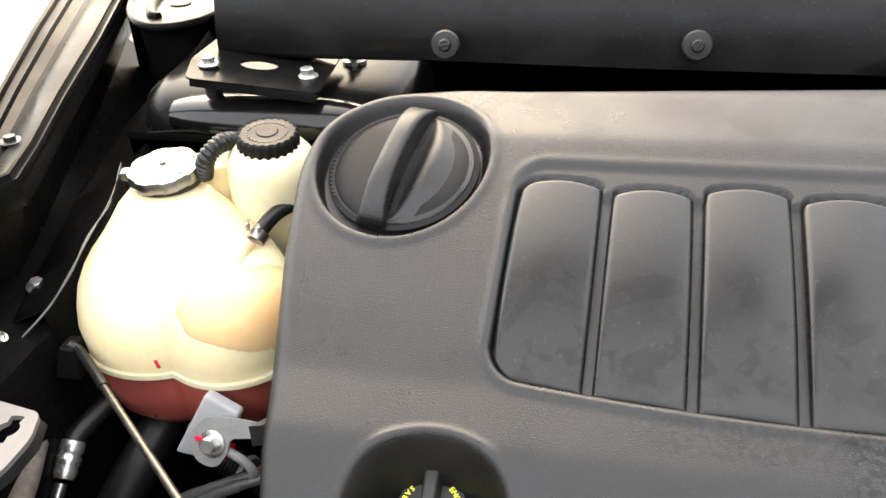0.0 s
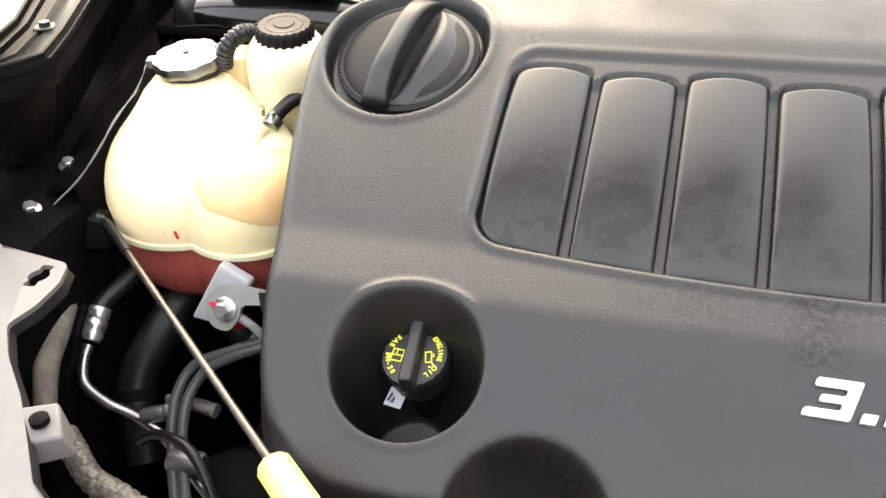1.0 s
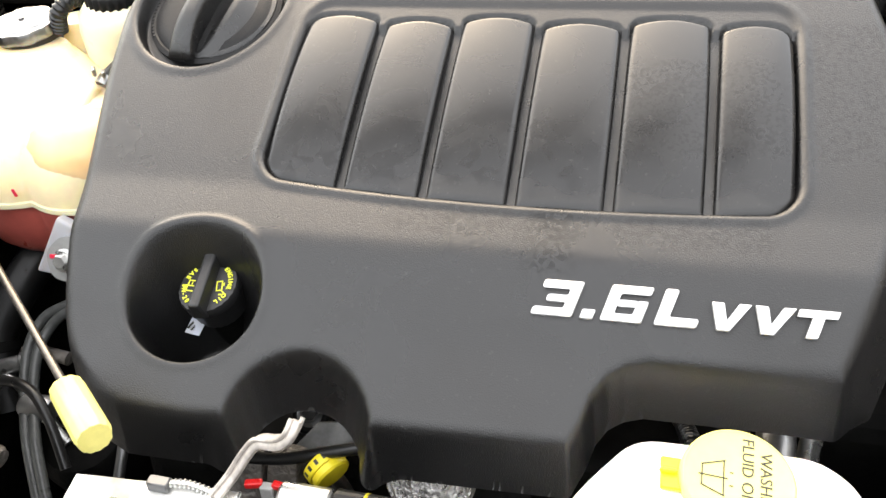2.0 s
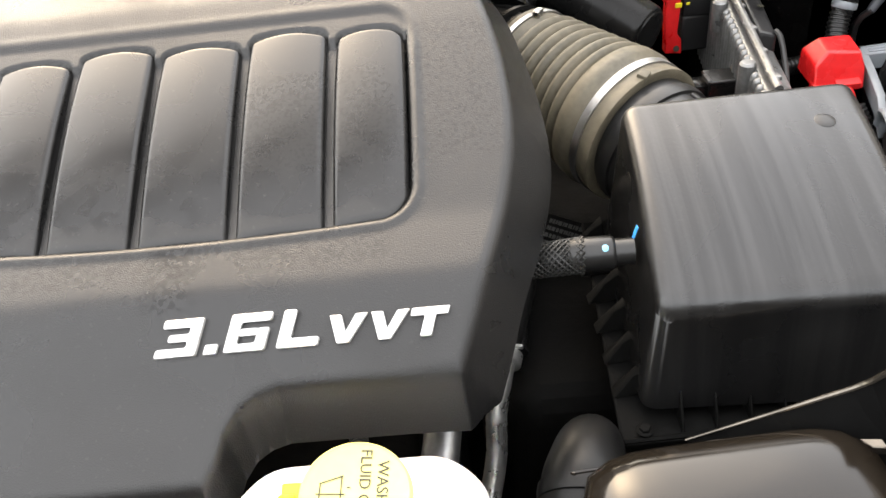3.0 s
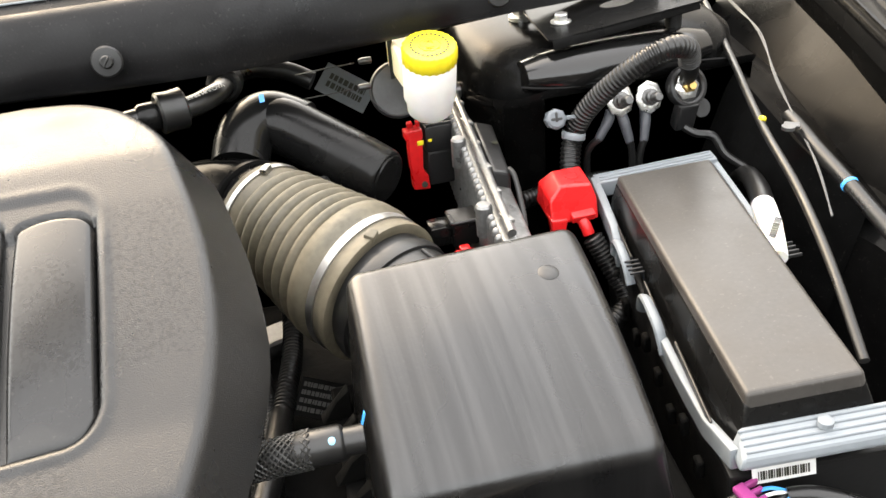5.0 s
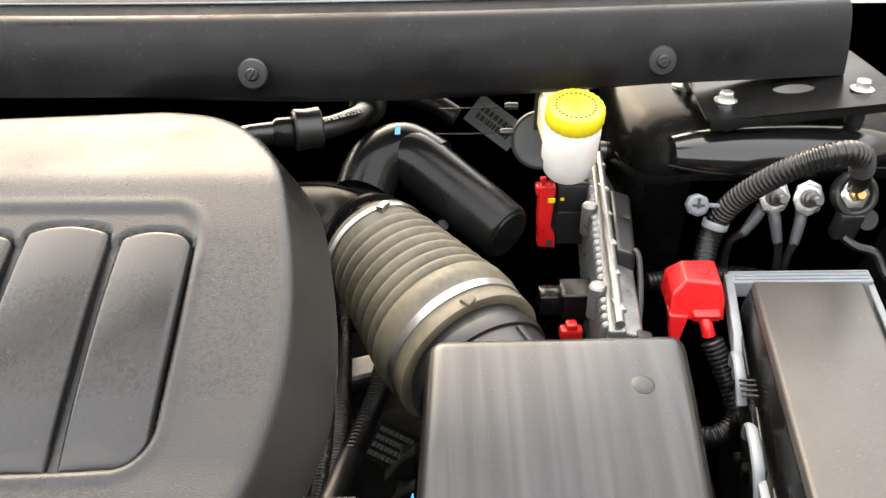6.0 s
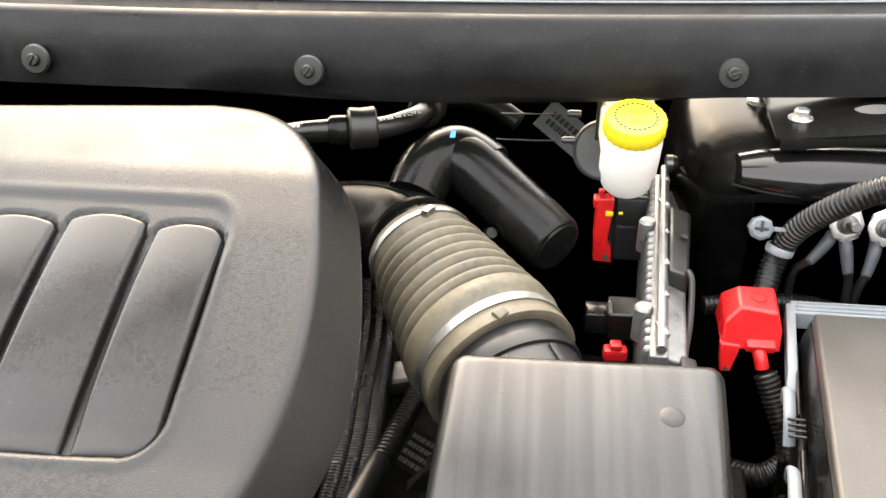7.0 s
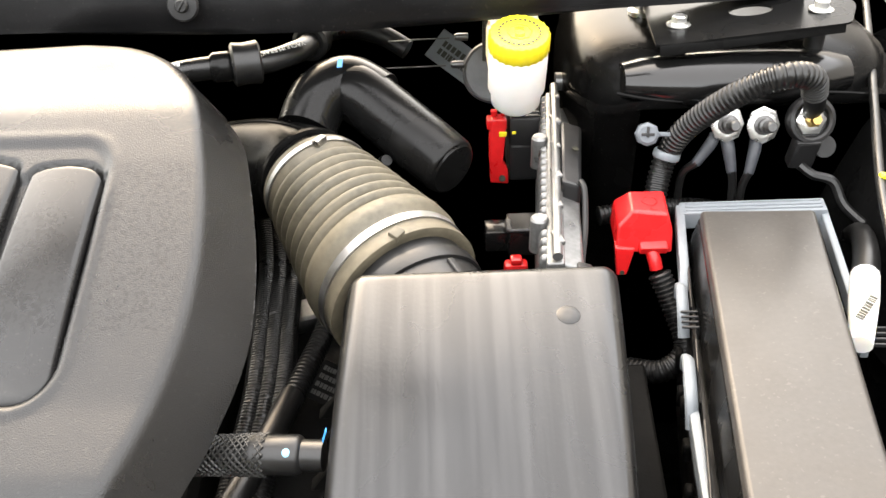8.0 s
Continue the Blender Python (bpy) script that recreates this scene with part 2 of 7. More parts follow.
def part(name, geo, material, parent=None, label="", smooth=True, sharp=40, at=None, flat=True):
    """One mesh object from (vertices, faces) in world metres, under a thing or a part."""
    V, F = geo
    V = np.array(V, float).reshape(-1, 3)
    o = ORIGIN[parent] if parent is not None else np.array(at if at is not None else V.mean(0), float)
    me = bpy.data.meshes.new(name)
    me.from_pydata((V - o).tolist(), [], [tuple(int(i) for i in f) for f in F])
    me.update()
    bm = bmesh.new()
    bm.from_mesh(me)
    bmesh.ops.recalc_face_normals(bm, faces=bm.faces)
    bm.to_mesh(me)
    bm.free()
    if smooth:
        me.shade_smooth()
        me.set_sharp_from_angle(angle=radians(sharp))
        area = np.array([f.area for f in me.polygons])
        if flat and len(area) < 3000:
            for i in np.flatnonzero(area > 12 * np.median(area)):
                me.polygons[i].use_smooth = False
    me.materials.append(material)
    ob = new(name, me)
    if parent is None:
        ob.location = o
    else:
        ob.parent = parent
    ORIGIN[ob] = o
    return tagged(ob, label)


def solo(name, geo, material, label, category, kind="", group="", **k):
    return tagged(part(name, geo, material, None, **k), label, category, group, kind)


def join(*geos):
    V, F, n = [], [], 0
    for v, f in geos:
        V += [tuple(p) for p in v]
        F += [tuple(i + n for i in g) for g in f]
        n += len(v)
    return V, F


def moved(geo, m):
    return [tuple(m @ Vector(p)) for p in geo[0]], geo[1]


def box(size, bevel=0.003, seg=2, m=None, taper=1.0):
    """A bevelled box about its centre; taper scales its top."""
    bm = bmesh.new()
    bmesh.ops.create_cube(bm, size=1)
    for v in bm.verts:
        k = taper if v.co.z > 0 else 1.0
        v.co = Vector((v.co.x * size[0] * k, v.co.y * size[1] * k, v.co.z * size[2]))
    if bevel:
        bmesh.ops.bevel(bm, geom=bm.edges[:], offset=bevel, segments=seg, profile=0.5, affect="EDGES")
    bm.verts.index_update()
    g = [tuple(v.co) for v in bm.verts], [tuple(v.index for v in f.verts) for f in bm.faces]
    bm.free()
    return moved(g, m) if m is not None else g


def smooth_line(P, n=8):
    P = [Vector(p) for p in P]
    if len(P) == 2:
        return P
    out = []
    for i in range(len(P) - 1):
        a, b, c, d = P[max(i - 1, 0)], P[i], P[i + 1], P[min(i + 2, len(P) - 1)]
        for k in range(n):
            t = k / n
            out.append(0.5 * ((2 * b) + (c - a) * t + (2 * a - 5 * b + 4 * c - d) * t * t + (3 * b - a - 3 * c + d) * t ** 3))
    return out + [P[-1]]


def tube(P, r, seg=12, n=8, cap=True, wave=0.0, pitch=0.004, flat=1.0):
    """A round tube along a smooth line. r: radius, or one for each given point; wave: ring depth of a corrugated tube."""
    line = smooth_line(P, n)
    R = np.interp(np.linspace(0, 1, len(line)), np.linspace(0, 1, len(r)), r) if isinstance(r, (list, tuple)) else np.full(len(line), r)
    if wave:
        L = np.r_[0, np.cumsum([(b - a).length for a, b in zip(line, line[1:])])]
        k = max(4, int(L[-1] / pitch) * 4)
        s = np.linspace(0, L[-1], k + 1)
        XYZ = np.array([list(p) for p in line])
        R = np.interp(s, L, R) + wave * np.array([0, 1, 1, 0] * (k // 4) + [0])[: k + 1]
        line = [Vector((np.interp(t, L, XYZ[:, 0]), np.interp(t, L, XYZ[:, 1]), np.interp(t, L, XYZ[:, 2]))) for t in s]
    V, F = [], []
    side = None
    for i, p in enumerate(line):
        d = (line[min(i + 1, len(line) - 1)] - line[max(i - 1, 0)]).normalized()
        if side is None:
            side = d.orthogonal().normalized()
        side = (side - d * side.dot(d)).normalized()
        up = d.cross(side)
        for k in range(seg):
            a = 2 * math.pi * k / seg
            V.append(p + float(R[i]) * (math.cos(a) * side + flat * math.sin(a) * up))
    for i in range(len(line) - 1):
        for k in range(seg):
            F.append((i * seg + k, i * seg + (k + 1) % seg, (i + 1) * seg + (k + 1) % seg, (i + 1) * seg + k))
    if cap:
        F += [tuple(range(seg))[::-1], tuple((len(line) - 1) * seg + k for k in range(seg))]
    return V, F


def lathe(profile, m=None, seg=32, lobes=0, lobe=0.0):
    """Turns (radius, height) pairs about z. lobes: number of grip ribs that swell the wall by lobe."""
    V, F = [], []
    for r, z in profile:
        for k in range(seg):
            a = 2 * math.pi * k / seg
            q = r + (lobe * (1 if math.cos(lobes * a) > 0 else 0) if lobes and r > 0.6 * max(p[0] for p in profile) else 0)
            V.append((q * math.cos(a), q * math.sin(a), z))
    for i in range(len(profile) - 1):
        for k in range(seg):
            F.append((i * seg + k, i * seg + (k + 1) % seg, (i + 1) * seg + (k + 1) % seg, (i + 1) * seg + k))
    F += [tuple(range(seg))[::-1], tuple((len(profile) - 1) * seg + k for k in range(seg))]
    g = V, F
    return moved(g, m) if m is not None else g


def loft(loops, cap=True):
    n = len(loops[0])
    V = [tuple(p) for l in loops for p in l]
    F = [(i * n + k, i * n + (k + 1) % n, (i + 1) * n + (k + 1) % n, (i + 1) * n + k) for i in range(len(loops) - 1) for k in range(n)]
    if cap:
        F += [tuple(range(n))[::-1], tuple((len(loops) - 1) * n + k for k in range(n))]
    return V, F


def slab(poly, h, m=None):
    """A flat plate of thickness h under a plan outline of (x, y) or (x, y, z) points."""
    P = [Vector((*p, 0)) if len(p) == 2 else Vector(p) for p in poly]
    g = loft([[p - Vector((0, 0, h)) for p in P], P])
    return moved(g, m) if m is not None else g


def rounded(poly, r, n=4):
    """Rounds the corners of a plan outline."""
    out, P = [], [Vector(p) for p in poly]
    for i, p in enumerate(P):
        a, b = P[i - 1], P[(i + 1) % len(P)]
        q = min(r, 0.45 * (a - p).length, 0.45 * (b - p).length)
        s, e = p + (a - p).normalized() * q, p + (b - p).normalized() * q
        for k in range(n + 1):
            t = k / n
            out.append((1 - t) ** 2 * s + 2 * t * (1 - t) * p + t * t * e)
    return [tuple(v) for v in out]


def aim(at, axis, turn=0.0):
    """A pose at a place whose z runs along axis."""
    return Matrix.Translation(at) @ Vector(axis).to_track_quat("Z", "Y").to_matrix().to_4x4() @ Matrix.Rotation(radians(turn), 4, "Z")


def hexbolt(name, at, axis=(0, 0, 1), r=0.0055, h=0.006, flange=0.0085, parent=None, material=None, label="zinc flange bolt"):
    g = join(lathe([(flange * 0.6, -0.002), (flange, 0), (flange, 0.0012), (flange * 0.8, 0.002)], aim(at, axis), 20),
             lathe([(r, 0.001), (r, h), (r * 0.85, h + 0.001)], aim(at, axis), 6))
    if parent is not None:
        return part(name, g, material or M_ZINC, parent, label, sharp=25)
    return solo(name, g, material or M_ZINC, label, "bolt", sharp=25)


def text_geo(body, size, m, depth=0.0006, shear=0.0, align="CENTER", offset=0.0, spacing=1.0):
    c = bpy.data.curves.new("letters", "FONT")
    c.body, c.size, c.extrude, c.shear, c.align_x, c.align_y, c.offset, c.space_character = body, size, depth, shear, align, "CENTER", offset, spacing
    c.resolution_u = 3
    o = new("letters", c)
    me = o.to_mesh()
    g = [tuple(m @ v.co) for v in me.vertices], [tuple(p.vertices) for p in me.polygons]
    o.to_mesh_clear()
    bpy.data.objects.remove(o)
    bpy.data.curves.remove(c)
    return g


def hexa(sections, bevel=0.006, seg=3, limit=18):
    """A solid through four-cornered sections, with its sharp edges rounded."""
    bm = bmesh.new()
    vs = [[bm.verts.new(p) for p in s] for s in sections]
    bm.faces.new(vs[0][::-1])
    bm.faces.new(vs[-1])
    for a, b in zip(vs, vs[1:]):
        for i in range(4):
            bm.faces.new((a[i], a[(i + 1) % 4], b[(i + 1) % 4], b[i]))
    bmesh.ops.recalc_face_normals(bm, faces=bm.faces)
    e = [x for x in bm.edges if len(x.link_faces) == 2 and x.calc_face_angle(0) > radians(limit)]
    bmesh.ops.bevel(bm, geom=e, offset=bevel, segments=seg, profile=0.5, affect="EDGES", clamp_overlap=True)
    bm.verts.index_update()
    g = [tuple(v.co) for v in bm.verts], [tuple(v.index for v in f.verts) for f in bm.faces]
    bm.free()
    return g


# ---- body structure ----
def strip(lines):
    """A sheet through rows of points."""
    n = len(lines[0])
    return [tuple(p) for l in lines for p in l], [(i * n + k, i * n + k + 1, (i + 1) * n + k + 1, (i + 1) * n + k) for i in range(len(lines) - 1) for k in range(n - 1)]


def thick(geo, d):
    """Gives a sheet a thickness downwards."""
    V, F = geo
    n = len(V)
    edge = {}
    for f in F:
        for a, b in zip(f, f[1:] + f[:1]):
            edge[(a, b)] = edge.get((a, b), 0) + 1
    rim = [(a, b) for a, b in edge if (b, a) not in edge]
    W = [(x, y, z - d) for x, y, z in V]
    return V + W, F + [tuple(i + n for i in f[::-1]) for f in F] + [(b, a, a + n, b + n) for a, b in rim]


MID = 0.328
solo("ground", ([(-60, -60, 0), (60, -60, 0), (60, 60, 0), (-60, 60, 0)], [(0, 1, 2, 3)]), M_GROUND, "worn grey concrete ground", "ground", "structure", smooth=False)
solo("engine_bay_floor", box((1.5, 1.0, 0.02), 0.004, 1, pose(MID, 0.62, 0.62)), M_DARK, "dark undertray beneath the engine bay", "undertray", "structure")
solo("firewall", thick(strip([[(x, 1.10, z) for x in (-0.55, 1.2)] for z in (0.6, 1.24)]), 0.01), M_PAINT, "black painted firewall behind the engine", "firewall", "structure")

# cowl panel: lip, face, ridge, then back to the windscreen
cowl_x = np.linspace(-0.30, 0.96, 43)
bow = lambda x: 0.035 * ((x - MID) / 0.6) ** 2
cowl = []
for dy, dz in ((0.030, -0.026), (0.006, -0.022), (0.0, -0.018), (0.002, 0.0), (0.008, 0.022), (0.013, 0.034), (0.018, 0.0395), (0.024, 0.0425), (0.030, 0.042), (0.036, 0.037), (0.058, 0.034), (0.066, 0.042), (0.090, 0.046)):
    cowl.append([(x, 0.795 + dy + bow(x) + (0.004 * math.sin(9 * x) if dz < -0.02 else 0), 1.268 + dz + (0.004 * math.sin(7 * x + 1) if dz < -0.02 else 0)) for x in cowl_x])
solo("cowl_panel", thick(strip(cowl), 0.004), M_COWL, "dusty black plastic cowl panel with a soft ridge", "cowl", "structure", sharp=60)
for k, (dy, dz) in enumerate(((0.066, 0.0425), (0.092, 0.0465))):
    solo("cowl_seal", tube([(x, 0.795 + dy + bow(x), 1.268 + dz) for x in cowl_x[::3]], 0.0011, 6, 3), M_GREY, "thin pale rubber sealing strip along the windscreen", "seal", "structure")
glass = [[(x, 0.893 + dy + 1.2 * bow(x), 1.318 + dz) for x in np.linspace(-0.42, 1.08, 25)] for dy, dz in ((0, 0), (0.25, 0.16), (0.6, 0.36))]
solo("windscreen", thick(strip(glass), 0.005), M_GLASS, "dark glossy windscreen glass", "windscreen", "structure")


def cowl_fastener(x, y, z, turn):
    t = thing("push_fastener", (x, y, z), "round black push fastener on the cowl panel", "fastener", "cowl fasteners")
    m = aim((x, y - 0.001, z), (0, -1, 0.25))
    part("washer", lathe([(0.0125, -0.004), (0.0135, 0), (0.012, 0.0022), (0.006, 0.0028)], m, 28), M_PLAST, t)
    part("pin", join(lathe([(0.0058, 0), (0.0058, 0.0055), (0.0045, 0.007)], m, 16), box((0.011, 0.0016, 0.002), 0.0004, 1, m @ pose(0, 0, 0.0072, 0, 0, turn))), M_RUBBER, t)


for x, y, z, a in ((-0.056, 0.790, 1.268, 10), (0.168, 0.794, 1.270, 60), (0.418, 0.791, 1.268, 55), (0.782, 0.818, 1.267, 20)):
    cowl_fastener(x, y, z, a)


def side(s, name):
    """Inner wing, rail and tower of one side; s = -1 for the side with the coolant tank."""
    X = lambda d: MID + s * d
    O = lambda d: MID + s * (d + (0.045 if s > 0 else 0.0))
    line = ((1.25, 1.03, 0.93, 1.245), (1.07, 0.955, 0.862, 1.24), (0.92, 0.897, 0.81, 1.235), (0.757, 0.83, 0.76, 1.228), (0.65, 0.785, 0.725, 1.222), (0.59, 0.770, 0.705, 1.222), (0.565, 0.775, 0.715, 1.222), (0.53, 0.80, 0.755, 1.218), (0.45, 0.86, 0.83, 1.20), (0.30, 0.92, 0.90, 1.15))
    prof = ((0.0, 0.0), (0.05, 0.003), (0.08, 0.002), (0.10, -0.003), (0.20, -0.004), (0.22, -0.001), (0.25, -0.001), (0.27, -0.006), (0.40, -0.009), (0.42, -0.006), (0.45, -0.006), (0.50, -0.009))
    rail = [[(O(xo + 0.02), y, 0.30), (O(xo + 0.015), y, z - 0.12)] + [(O(xo - k * (xo - xi)), y, z + h) for k, h in prof] for y, xo, xi, z in line]
    solo("fender_rail_" + name, thick(strip(rail), 0.003), M_WING, "black painted wing rail with pressed ridges", "wing rail", "structure", sharp=30)
    flat_ = [[(O(xo - k * (xo - xi)), y, z + h) for k, h in ((0.50, -0.009), (0.54, -0.007), (0.84, -0.003), (0.88, -0.004), (0.90, -0.009), (0.93, -0.008), (0.97, -0.008), (1.0, -0.013), (0.99, -0.030))] for y, xo, xi, z in line]
    solo("rail_flange_" + name, thick(strip(flat_), 0.003), M_SHINE, "glossy black bolting flange of the wing rail", "wing rail", "structure", sharp=30)
    skirt = [[(O(xi), y, z - 0.012), (O(xi + 0.01), y, z - 0.05), (O(xi + 0.03), y, z - 0.10)] for y, xo, xi, z in line]
    solo("rail_skirt_" + name, thick(strip(skirt), 0.003), M_WING, "black painted inner face of the wing rail", "wing rail", "structure", sharp=30)
    wall = []
    for y, x1, x2, x3 in ((1.15, 0.87, 0.83, 0.74), (0.95, 0.82, 0.80, 0.70), (0.80, 0.78, 0.76, 0.69), (0.66, 0.755, 0.75, 0.68), (0.54, 0.75, 0.75, 0.70), (0.40, 0.74, 0.74, 0.70)):
        wall.append([(X(x1 + 0.06), y, 1.17), (X(x1 + 0.01), y, 1.12), (X(x2), y, 1.092), (X(x2 - 0.03), y, 1.085), (X(x3), y, 1.08), (X(x3 - 0.01), y, 1.03), (X(x3 - 0.03), y, 0.65)])
    solo("inner_wing_" + name, thick(strip(wall), 0.003), M_WING, "black painted inner wing panel with a stepped ledge", "inner wing", "structure", sharp=30)
    run = ((-0.465, 1.045, 1.160), (-0.437, 0.900, 1.152), (-0.388, 0.757, 1.150), (-0.362, 0.680, 1.148), (-0.349, 0.618, 1.145), (-0.345, 0.575, 1.135), (-0.350, 0.545, 1.120), (-0.359, 0.515, 1.110)) if s < 0 else ((1.101, 0.967, 1.200), (1.092, 0.885, 1.190), (1.070, 0.807, 1.185), (1.028, 0.709, 1.175), (1.001, 0.633, 1.160), (0.982, 0.576, 1.150), (0.965, 0.53, 1.13))
    for q in (0.0, 0.0035):
        solo("seam_wire_" + name, tube([(x + s * q * math.sin(3 * k + 1), y, z) for k, (x, y, z) in enumerate(run)], 0.0008, 6), M_WIRE, "thin pale wire along the inner wing", "wire", "structure")
    flange = [[(X(0.80), 1.0, 1.13), (X(0.80), 0.856, 1.12), (X(0.78), 0.72, 1.10), (X(0.76), 0.635, 1.09), (X(0.75), 0.56, 1.08)],
              [(X(0.716), 1.0, 1.213), (X(0.701), 0.856, 1.198), (X(0.676), 0.72, 1.168), (X(0.673), 0.635, 1.146), (X(0.70), 0.56, 1.104)],
              [(X(0.68), 1.0, 1.16), (X(0.66), 0.856, 1.12), (X(0.645), 0.72, 1.07), (X(0.645), 0.635, 1.03), (X(0.68), 0.56, 1.0)]]
    solo("wing_flange_" + name, thick(strip(flange), 0.002), M_WING, "black painted flange of the inner wing", "flange", "structure", sharp=60)
    # strut tower
    tower = []
    cx, cy = X(0.575), 0.90
    sq = lambda c: math.copysign(abs(c) ** 0.62, c)
    for r, z in ((0.150, 0.70), (0.150, 1.08), (0.149, 1.17), (0.143, 1.198), (0.125, 1.211), (0.08, 1.216), (0.02, 1.216)):
        tower.append([(cx + r * sq(math.cos(a)), cy + 0.98 * r * sq(math.sin(a)), z) for a in np.linspace(0, 2 * math.pi, 49)[:-1]])
    solo("strut_tower_" + name, loft(tower), M_TOWER, "domed black painted strut tower", "strut tower", "structure", sharp=50)
    lobe = []
    for k in range(13):
        t = k / 12
        r = 0.0240 * math.sin(math.pi * (0.04 + 0.92 * t)) ** 0.24
        p = Vector((X(0.462 + 0.195 * t), 0.778 - 0.006 * math.sin(math.pi * t), 1.194 + 0.002 * t))
        lobe.append([p + Vector((0, 1.35 * r * math.cos(a), r * math.sin(a))) for a in np.linspace(0, 2 * math.pi, 17)[:-1]])
    solo("tower_lobe_" + name, loft(lobe), M_LOBE, "rounded pressed swelling below the strut tower top", "pressing", "structure", sharp=60)
    front = [[(X(d), y, z - lift) for d, y, lift in ((0.425, 0.86, 0.03), (0.432, 0.81, 0.02), (0.440, 0.775, 0.012), (0.452, 0.758, 0.006), (0.475, 0.752, 0.0), (0.50, 0.752, 0.0), (0.60, 0.752, 0.0), (0.66, 0.752, 0.0), (0.70, 0.752, 0.0))] for z in (1.188, 1.182, 1.0, 0.80)]
    front[0] = [(x, y - 0.004, z) for x, y, z in front[0]]
    solo("tower_wall_" + name, thick(strip(front), 0.004), M_WING, "flat black painted front wall of the strut tower", "tower wall", "structure", sharp=50)
    solo("tower_lip_" + name, tube([(X(0.455), 0.760, 1.190), (X(0.50), 0.748, 1.187), (X(0.58), 0.746, 1.188), (X(0.63), 0.748, 1.191), (X(0.68), 0.75, 1.186)], 0.0016, 6), M_PAINT, "thin shiny folded lip along the tower wall", "lip", "structure")
    # bracket with hole and two bolts
    B = (lambda d: X(d)) if s > 0 else (lambda d: X(0.521 + 0.80 * (d - 0.513)))
    by = 0.0 if s > 0 else -0.012
    t = thing("tower_bracket", (B(0.55), 0.81, 1.23), "glossy black steel bracket bolted over the strut tower", "bracket", "tower brackets")
    poly = rounded([(B(0.486), 0.766 + by), (B(0.560), 0.764 + by), (B(0.645), 0.761 + by), (B(0.664), 0.80), (B(0.664), 0.90), (B(0.497), 0.878)][:: 1 if s > 0 else -1], 0.008)
    bm = bmesh.new()
    ring = [bm.verts.new((x, y, 1.231 + 0.11 * (abs(x - MID) - 0.50))) for x, y in poly]
    hx, hy = B(0.580), 0.818 + by
    hole = [bm.verts.new((hx + 0.019 * math.cos(a), hy + 0.013 * math.sin(a), 1.231 + 0.11 * (abs(hx + 0.019 * math.cos(a) - MID) - 0.50))) for a in np.linspace(0, 2 * math.pi, 25)[:-1]]
    e = [bm.edges.new((L[i], L[(i + 1) % len(L)])) for L in (ring, hole) for i in range(len(L))]
    bmesh.ops.triangle_fill(bm, edges=e, use_beauty=True)
    bm.verts.index_update()
    plate = [tuple(v.co) for v in bm.verts], [tuple(v.index for v in f.verts) for f in bm.faces]
    bm.free()
    up = []
    for V, F in (plate,):
        up = (V, [f if (Vector(V[f[1]]) - Vector(V[f[0]])).cross(Vector(V[f[2]]) - Vector(V[f[0]])).z > 0 else f[::-1] for f in F])
    part("plate", thick(up, 0.002), M_PAINT, t, sharp=30)
    part("turned_edge", thick(strip([[(B(d), 0.7655 - 0.00003 + by, 1.231 + 0.11 * (abs(B(d) - MID) - 0.50) - 0.0005) for d in (0.489, 0.56, 0.642)], [(B(d), 0.7630 + by, 1.224 + 0.11 * (abs(B(d) - MID) - 0.50)) for d in (0.489, 0.56, 0.642)]]), 0.002), M_PAINT, t)
    for dx, y, z in ((0.514, 0.806, 1.2325), (0.633, 0.797, 1.2455)):
        hexbolt("bolt", (B(dx), y + by, z), (0, 0, 1), 0.0068, 0.008, 0.0105, t)
    for dx, y in ((0.514, 0.806 + by), (0.633, 0.797 + by)):
        part("spacer", lathe([(0.008, 1.195), (0.0085, 1.226)], pose(B(dx), y, 0), 14), M_PLAST, t)
    g = join(lathe([(0.013, 0), (0.013, 0.004), (0.009, 0.006)], pose(X(0.500), 0.885, 1.216), 20), lathe([(0.0085, 0.005), (0.0085, 0.016), (0.007, 0.018)], pose(X(0.500), 0.885, 1.216), 6), lathe([(0.0045, 0.01), (0.0045, 0.034)], pose(X(0.500), 0.885, 1.216), 10))
    solo("strut_nut", g, M_ZINC, "zinc strut nut on a rusty stud", "nut", group="strut nuts", sharp=25)


side(-1, "left")
side(1, "right")
for x, y, z in ((-0.409, 0.608, 1.094), (-0.405, 0.537, 1.086)):
    hexbolt("wing_bolt", (x, y, z), (0.2, -0.2, 1), 0.0062, 0.007, 0.0095, None, None, "dull zinc flange bolt on the inner wing ledge")
solo("rail_screw", join(lathe([(0.011, 0), (0.011, 0.0015), (0.009, 0.002)], pose(-0.427, 0.655, 1.2155), 20), lathe([(0.006, 0.001), (0.0055, 0.006)], pose(-0.427, 0.655, 1.2155), 6)), M_PLAST, "black hexagon screw on the wing rail", "screw", sharp=25)
# front cross member and engine lump below the cover
solo("radiator_support", box((1.30, 0.07, 0.05), 0.012, 3, pose(MID, 0.215, 0.955)), M_PAINT, "black radiator support cross member", "cross member", "structure")


# ---- engine cover ----
CO, CR, CLEAN = (0.20, 0.50), radians(-3.0), 0.02
pv = np.array([(-0.30, 1.0), (-0.155, 1.102), (-0.105, 1.145), (-0.06, 1.160), (0.09, 1.232), (0.13, 1.250), (0.19, 1.263), (0.24, 1.265), (0.30, 1.268)])
fine_v = np.arange(-0.30, 0.30, 0.001)
kern = np.exp(-0.5 * (np.arange(-15, 16) / 5.0) ** 2)
fine_z = np.convolve(np.pad(np.interp(fine_v, pv[:, 0], pv[:, 1]), 15, mode="reflect", reflect_type="odd"), kern / kern.sum(), "valid")


